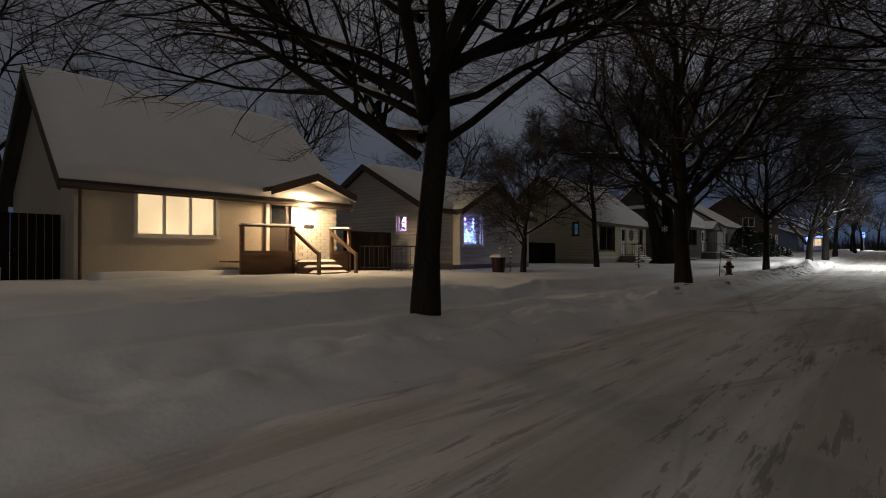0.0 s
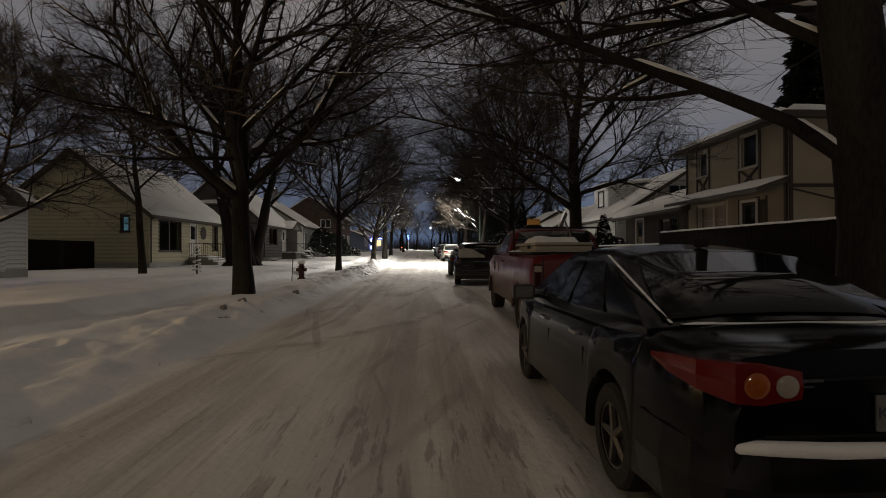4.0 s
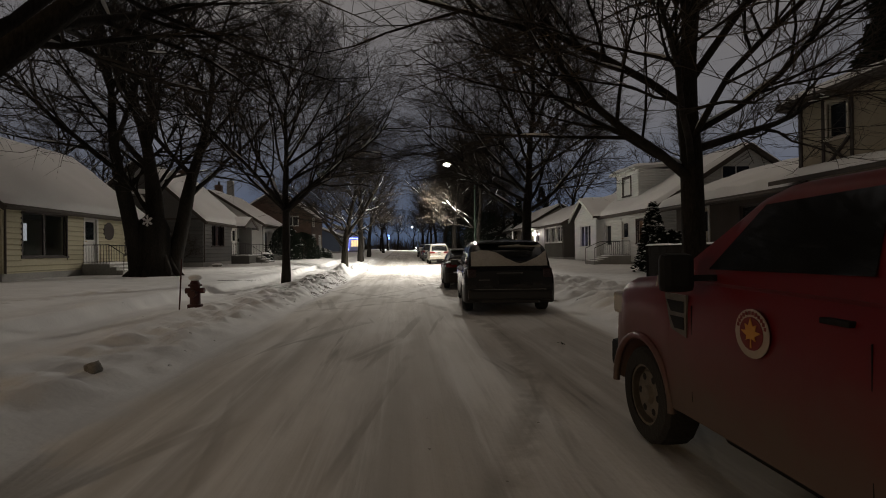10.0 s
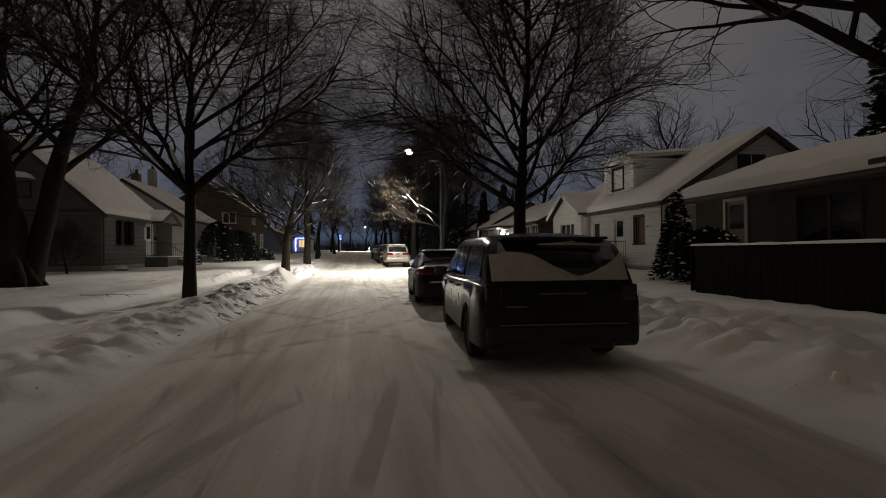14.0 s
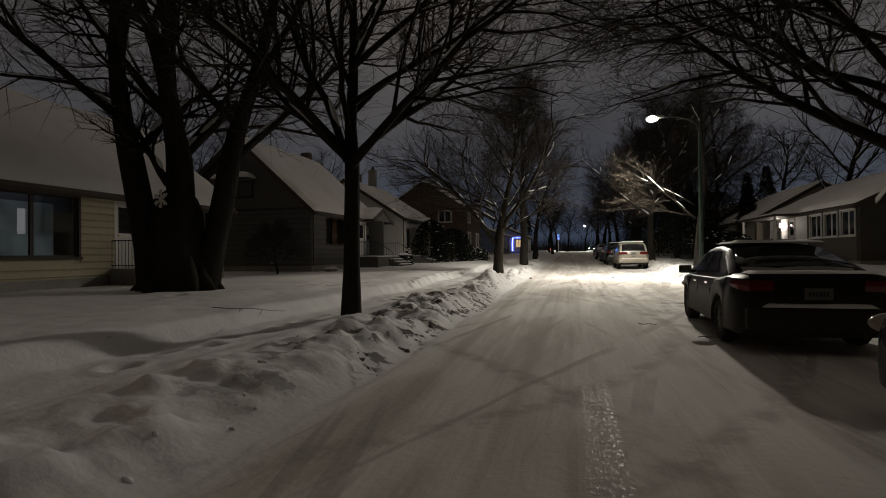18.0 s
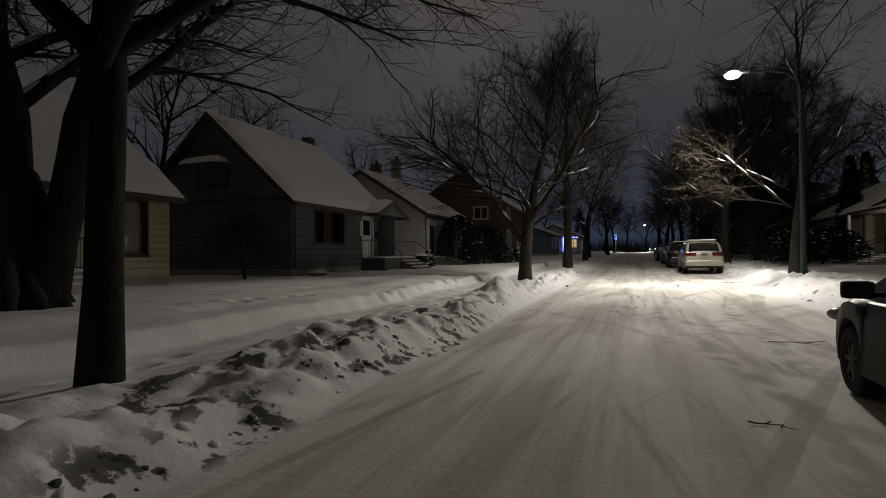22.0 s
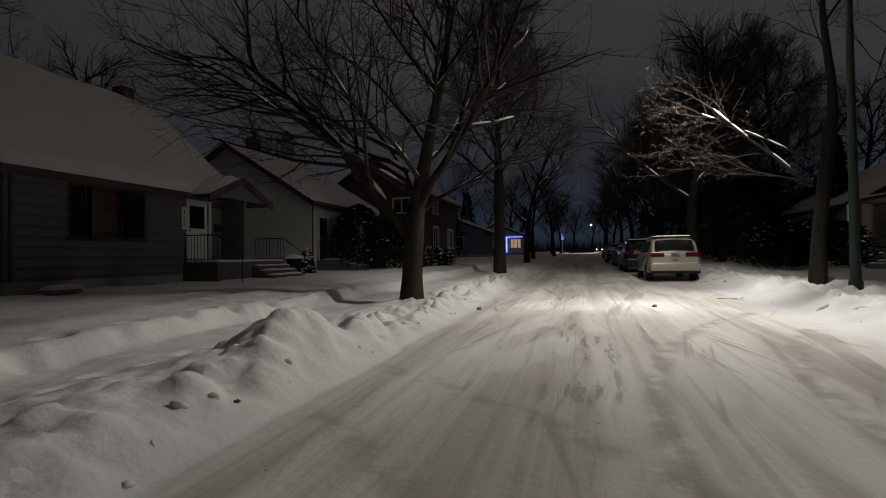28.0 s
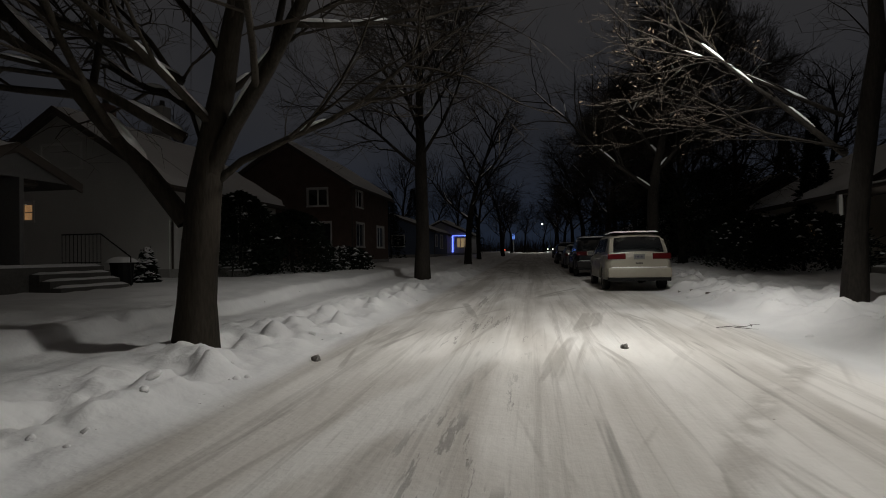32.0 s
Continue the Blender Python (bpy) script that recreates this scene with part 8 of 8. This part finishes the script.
evergreen("dark bushy cedar beside the white stucco house", -11.6, 66.6, 0.4, 3.2, 1.3, 5000, 1, cone=False, snow=0.03)
evergreen("dark bushy cedar beside the white stucco house", -10.5, 68.6, 0.4, 2.6, 1.5, 5000, 2, cone=False, snow=0.03)
evergreen("low dark juniper in the snow", -9.4, 71.6, 0.4, 1.1, 1.2, 2500, 3, cone=False, snow=0.5)
evergreen("small snow-dusted spruce behind the fence", 9.4, 39.6, 0.4, 2.9, 0.75, 2600, 4, snow=0.8)
evergreen("round dark shrub behind the fence", 9.3, 37.9, 0.4, 1.6, 0.9, 2600, 5, cone=False)
evergreen("wide dark hedge with lumps of snow", 8.4, 68.5, 0.4, 2.0, 1.9, 5000, 6, cone=False, snow=0.12)
evergreen("wide dark hedge with lumps of snow", 8.2, 72.2, 0.4, 2.1, 1.6, 4000, 7, cone=False, snow=0.12)
evergreen("tall dark spruce in a back garden", 11.5, 74.0, 0.4, 6.5, 1.2, 3500, 8)
evergreen("tall dark spruce in a back garden", 24.0, 42.5, 0.4, 17.5, 3.6, 9000, 9)
evergreen("tall dark spruce in a back garden", -29, 3.0, 0.4, 9.0, 2.6, 6000, 10)
for k, (x, y, h) in enumerate(((8.6, 79, 13), (7.2, 88, 14), (9.5, 97, 15), (7.4, 107, 13), (12.5, 86, 16))):
    evergreen("ragged dark evergreen behind the parked cars", x, y, 0.3, h * 0.40, h * 0.20, 3600, 40 + k, cone=False, snow=0.0, group="tall evergreens")
evergreen("small snow-dusted spruce beside the steps", -11.9, 62.15, 0.45, 1.0, 0.3, 900, 60, snow=0.9)
wb = thing("waste_bin", "dark bin capped with snow beside the steps", "bin", m=pose(-12.0, 61.35, 0.5))
part("bin_body", rods(((0, 0, -0.1), (0, 0, 0.75), 0.24, 0.29), sides=16), BLACK_PLASTIC, wb)
part("lid", rods(((0, 0, 0.752), (0, 0, 0.80), 0.31, 0.30), sides=16), BLACK_PLASTIC, wb)
v, f = soft_slab(-0.29, 0.29, -0.29, 0.29, 0.80, 0.16, 0.06, 0.03, 5)
raw("snow", v, f, SNOW, wb, smooth=True)
small = copy_thing(t_or, pose(-13.9, 49.9, 0.5, 0, 0, 90) @ Matrix.Diagonal((0.42, 0.42, 0.42, 1)))
small["label"] = "low bare shrub beside the grey house"
for k, (x, y, h) in enumerate(((12, 108, 9), (16, 116, 11), (-15, 100, 7), (-20, 132, 11), (20, 96, 10), (10, 140, 9), (-11, 142, 9))):
    evergreen("dark evergreen far along the street", x, y, 0.3, h, h * 0.25, 1800, 20 + k, group="far evergreens")

# ---- clods of dirty ice and fallen twigs ----


def lump_mesh(seed):
    rng = random.Random(seed)
    b = bmesh.new()
    bmesh.ops.create_icosphere(b, subdivisions=2, radius=1)
    for v in b.verts:
        v.co *= 1 + 0.5 * noise.noise(v.co * 1.5 + Vector((seed, 0, 0))) + 0.32 * noise.noise(v.co * 4 + Vector((seed, 3, 0)))
    me = bpy.data.meshes.new("clod")
    b.to_mesh(me)
    b.free()
    return me


dirty, clean = [lump_mesh(k) for k in range(5)], [lump_mesh(k + 9) for k in range(5)]
for me in dirty:
    me.materials.append(CLOD)
    for p in me.polygons:
        p.use_smooth = True
for me in clean:
    me.materials.append(SNOW)
    for p in me.polygons:
        p.use_smooth = True
rng = random.Random(77)
for k in range(90):
    y = rng.uniform(31, 63) if k < 70 else rng.uniform(9, 31)
    s = rng.choice((0.02, 0.025, 0.03, 0.04, 0.05))
    x = -3.75 - abs(rng.gauss(0, 0.45))
    me = rng.choice(dirty if rng.random() < 0.05 else clean)
    o = new("snow_clod", me)
    o.matrix_basis = pose(x, y, ground_z(x, y) - s * 0.3, rng.uniform(0, 40), rng.uniform(0, 40), rng.uniform(0, 360)) @ Matrix.Diagonal((s * rng.uniform(0.8, 1.6), s, s * rng.uniform(0.6, 1), 1))
    tagged(o, "clod of dirty ice in the ploughed bank" if me in dirty else "clod of clean snow in the ploughed bank", "snow clod", "clods in the snow banks")
for cx, cy, n, sp in ((-4.12, 41.47, 12, 0.085), (-3.70, 41.5, 7, 0.06), (-3.84, 41.25, 5, 0.08), (-3.60, 41.95, 6, 0.07), (-3.74, 42.5, 6, 0.09), (-3.9, 42.14, 4, 0.05), (-3.75, 43.1, 5, 0.1), (-3.85, 35.3, 9, 0.15), (-3.8, 36.7, 9, 0.13), (-3.8, 37.4, 9, 0.12), (-4.2, 39.6, 9, 0.16), (-3.9, 40.2, 8, 0.15),
                      (-4.5, 49.0, 8, 0.13), (-3.9, 38.5, 9, 0.15)):
    for i in range(n):
        x, y, s = cx + rng.gauss(0, sp * 1.3), cy + rng.gauss(0, sp * 1.1), 0.012 + 0.045 * rng.random() ** 1.8
        o = new("snow_clod", rng.choice(dirty))
        o.matrix_basis = pose(x, y, ground_z(x, y) - s * 0.6, rng.uniform(0, 60), rng.uniform(0, 60), rng.uniform(0, 360)) @ Matrix.Diagonal((s * rng.uniform(0.9, 1.4), s, s * rng.uniform(0.7, 1.0), 1))
        tagged(o, "clod of dark frozen earth in the ploughed bank", "snow clod", "clods in the snow banks")
for k in range(60):
    y = rng.uniform(24, 68)
    x = 2.9 + abs(rng.gauss(0, 0.7))
    s = rng.choice((0.04, 0.05, 0.06, 0.08))
    o = new("snow_clod", rng.choice(dirty if rng.random() < 0.12 else clean))
    o.matrix_basis = pose(x, y, ground_z(x, y) - s * 0.3, rng.uniform(0, 40), rng.uniform(0, 40), rng.uniform(0, 360)) @ Matrix.Diagonal((s * rng.uniform(0.8, 1.6), s, s * rng.uniform(0.6, 1), 1))
    tagged(o, "clod of ice or snow in the ploughed bank", "snow clod", "clods in the snow banks")
for x, y, s in ((0.35, 55.9, 0.055), (-3.45, 54.7, 0.06), (-4.2, 24.4, 0.09), (-4.6, 21.5, 0.1), (-4.5, 20.2, 0.07)):
    o = new("snow_clod", dirty[1])
    o.matrix_basis = pose(x, y, ground_z(x, y) + s * 0.3, 10, 20, 60) @ Matrix.Diagonal((s, s * 0.8, s * 0.8, 1))
    tagged(o, "dark clod of ice lying on the snow", "snow clod", "clods in the snow banks")


def twig(x, y, turn, length, seed):
    rng = random.Random(seed)
    t = Tubes()
    pts, _ = bend(rng, Vector((0, 0, 0.012)), Vector((1, 0, 0)), length, 6, 0.38, 0.0)
    for p in pts:
        p.z = 0.012 + 0.02 * rng.random()
    t.add(pts, [0.007 - 0.0008 * i for i in range(7)], 5)
    for i in (2, 4):
        q, _ = bend(rng, pts[i], Vector((0.7, rng.choice((-0.7, 0.7)), 0)), length * 0.35, 3, 0.2, 0.0)
        for p in q:
            p.z = 0.012
        t.add(q, [0.007, 0.006, 0.004, 0.002], 4)
    o = raw("fallen_twig", t.verts, t.faces, TWIG, m=pose(x, y, ground_z(x, y), 0, 0, turn))
    tagged(o, "thin fallen twig on the snow", "twig", "fallen twigs")


for k, (x, y, a, ln) in enumerate(((1.3, 26.0, 120, 0.3), (-0.4, 39.7, 10, 0.35), (0.6, 43.8, 20, 1.1), (0.3, 38.4, 10, 0.4), (-7.5, 37.5, -17, 1.75), (2.9, 24.6, 130, 0.5), (1.2, 40.9, 60, 0.7), (2.0, 57.5, 20, 1.0), (-4.3, 19.2, 40, 0.4), (0.9, 38.9, 70, 0.5))):
    twig(x, y, a, ln, k)

# pale snowflake hung on the old maple
sf = thing("snowflake_ornament", "pale wooden snowflake hung on the old maple", "ornament", m=pose(-11.22, 40.42, 2.72, 0, 0, -8) @ Matrix.Diagonal((0.9, 1, 1, 1)))
for k in range(3):
    a = k * math.pi / 3 + math.pi / 6
    part("arm", boxes((-0.25, 0.25, -0.012, 0.012, -0.028, 0.028)), WHITE_TRIM, sf, m=pose(0, 0.004 * k, 0, 0, math.degrees(a), 0))
for k in range(6):
    a = k * math.pi / 3 + math.pi / 6
    part("point", boxes((-0.05, 0.05, -0.01, 0.01, -0.05, 0.05), bevel=0.008), WHITE_TRIM, sf, m=pose(math.cos(a) * 0.17, -0.014, math.sin(a) * 0.17, 0, 45, 0))

# ---- far end of the street ----
woods = Tubes()
rng = random.Random(91)
for k in range(5200):
    side = k % 4
    x, y = (rng.uniform(-70, 70), rng.uniform(228, 262)) if side < 2 else ((-1 if side == 2 else 1) * rng.uniform(42, 62), rng.uniform(40, 240))
    top = 0.3 + (6.5 + 3.5 * noise.noise((x * 0.06, y * 0.06, 4.0))) * rng.uniform(0.35, 1.0)
    woods.spike(Vector((x, y, climb(y))), Vector((x + rng.gauss(0, 1.3), y + rng.gauss(0, 1.3), top + climb(y))), rng.uniform(0.06, 0.20))
tagged(raw("far_woods", woods.verts, woods.faces, TWIG), "dark bare woods beyond the far end of the street", "woods", kind="stuff")
far = thing("shop_sign", "glowing blue sign at the far end of the street", "sign", m=pose(-5.5, 185, climb(185)))
part("sign_pole", rods(((0, 0, 0), (0, 0, 5), 0.12)), GALV, far)
part("panel", boxes((-0.3, 0.3, -0.1, 0.1, 3.6, 5.0), bevel=0.05), SIGN_BLUE, far)
for k, (x, y, red) in enumerate(((-7.0, 170, True), (-5.6, 170, True), (4.2, 178, False), (3.0, 178, False))):
    b = bmesh.new()
    bmesh.ops.create_icosphere(b, subdivisions=2, radius=0.14)
    o = part("car_light", b, HEAD_RED if red else HEAD_WHITE, None, m=pose(x, y, 0.9 + climb(y)))
    tagged(o, "glowing light of a car at the far crossing", "light", "far car lights")
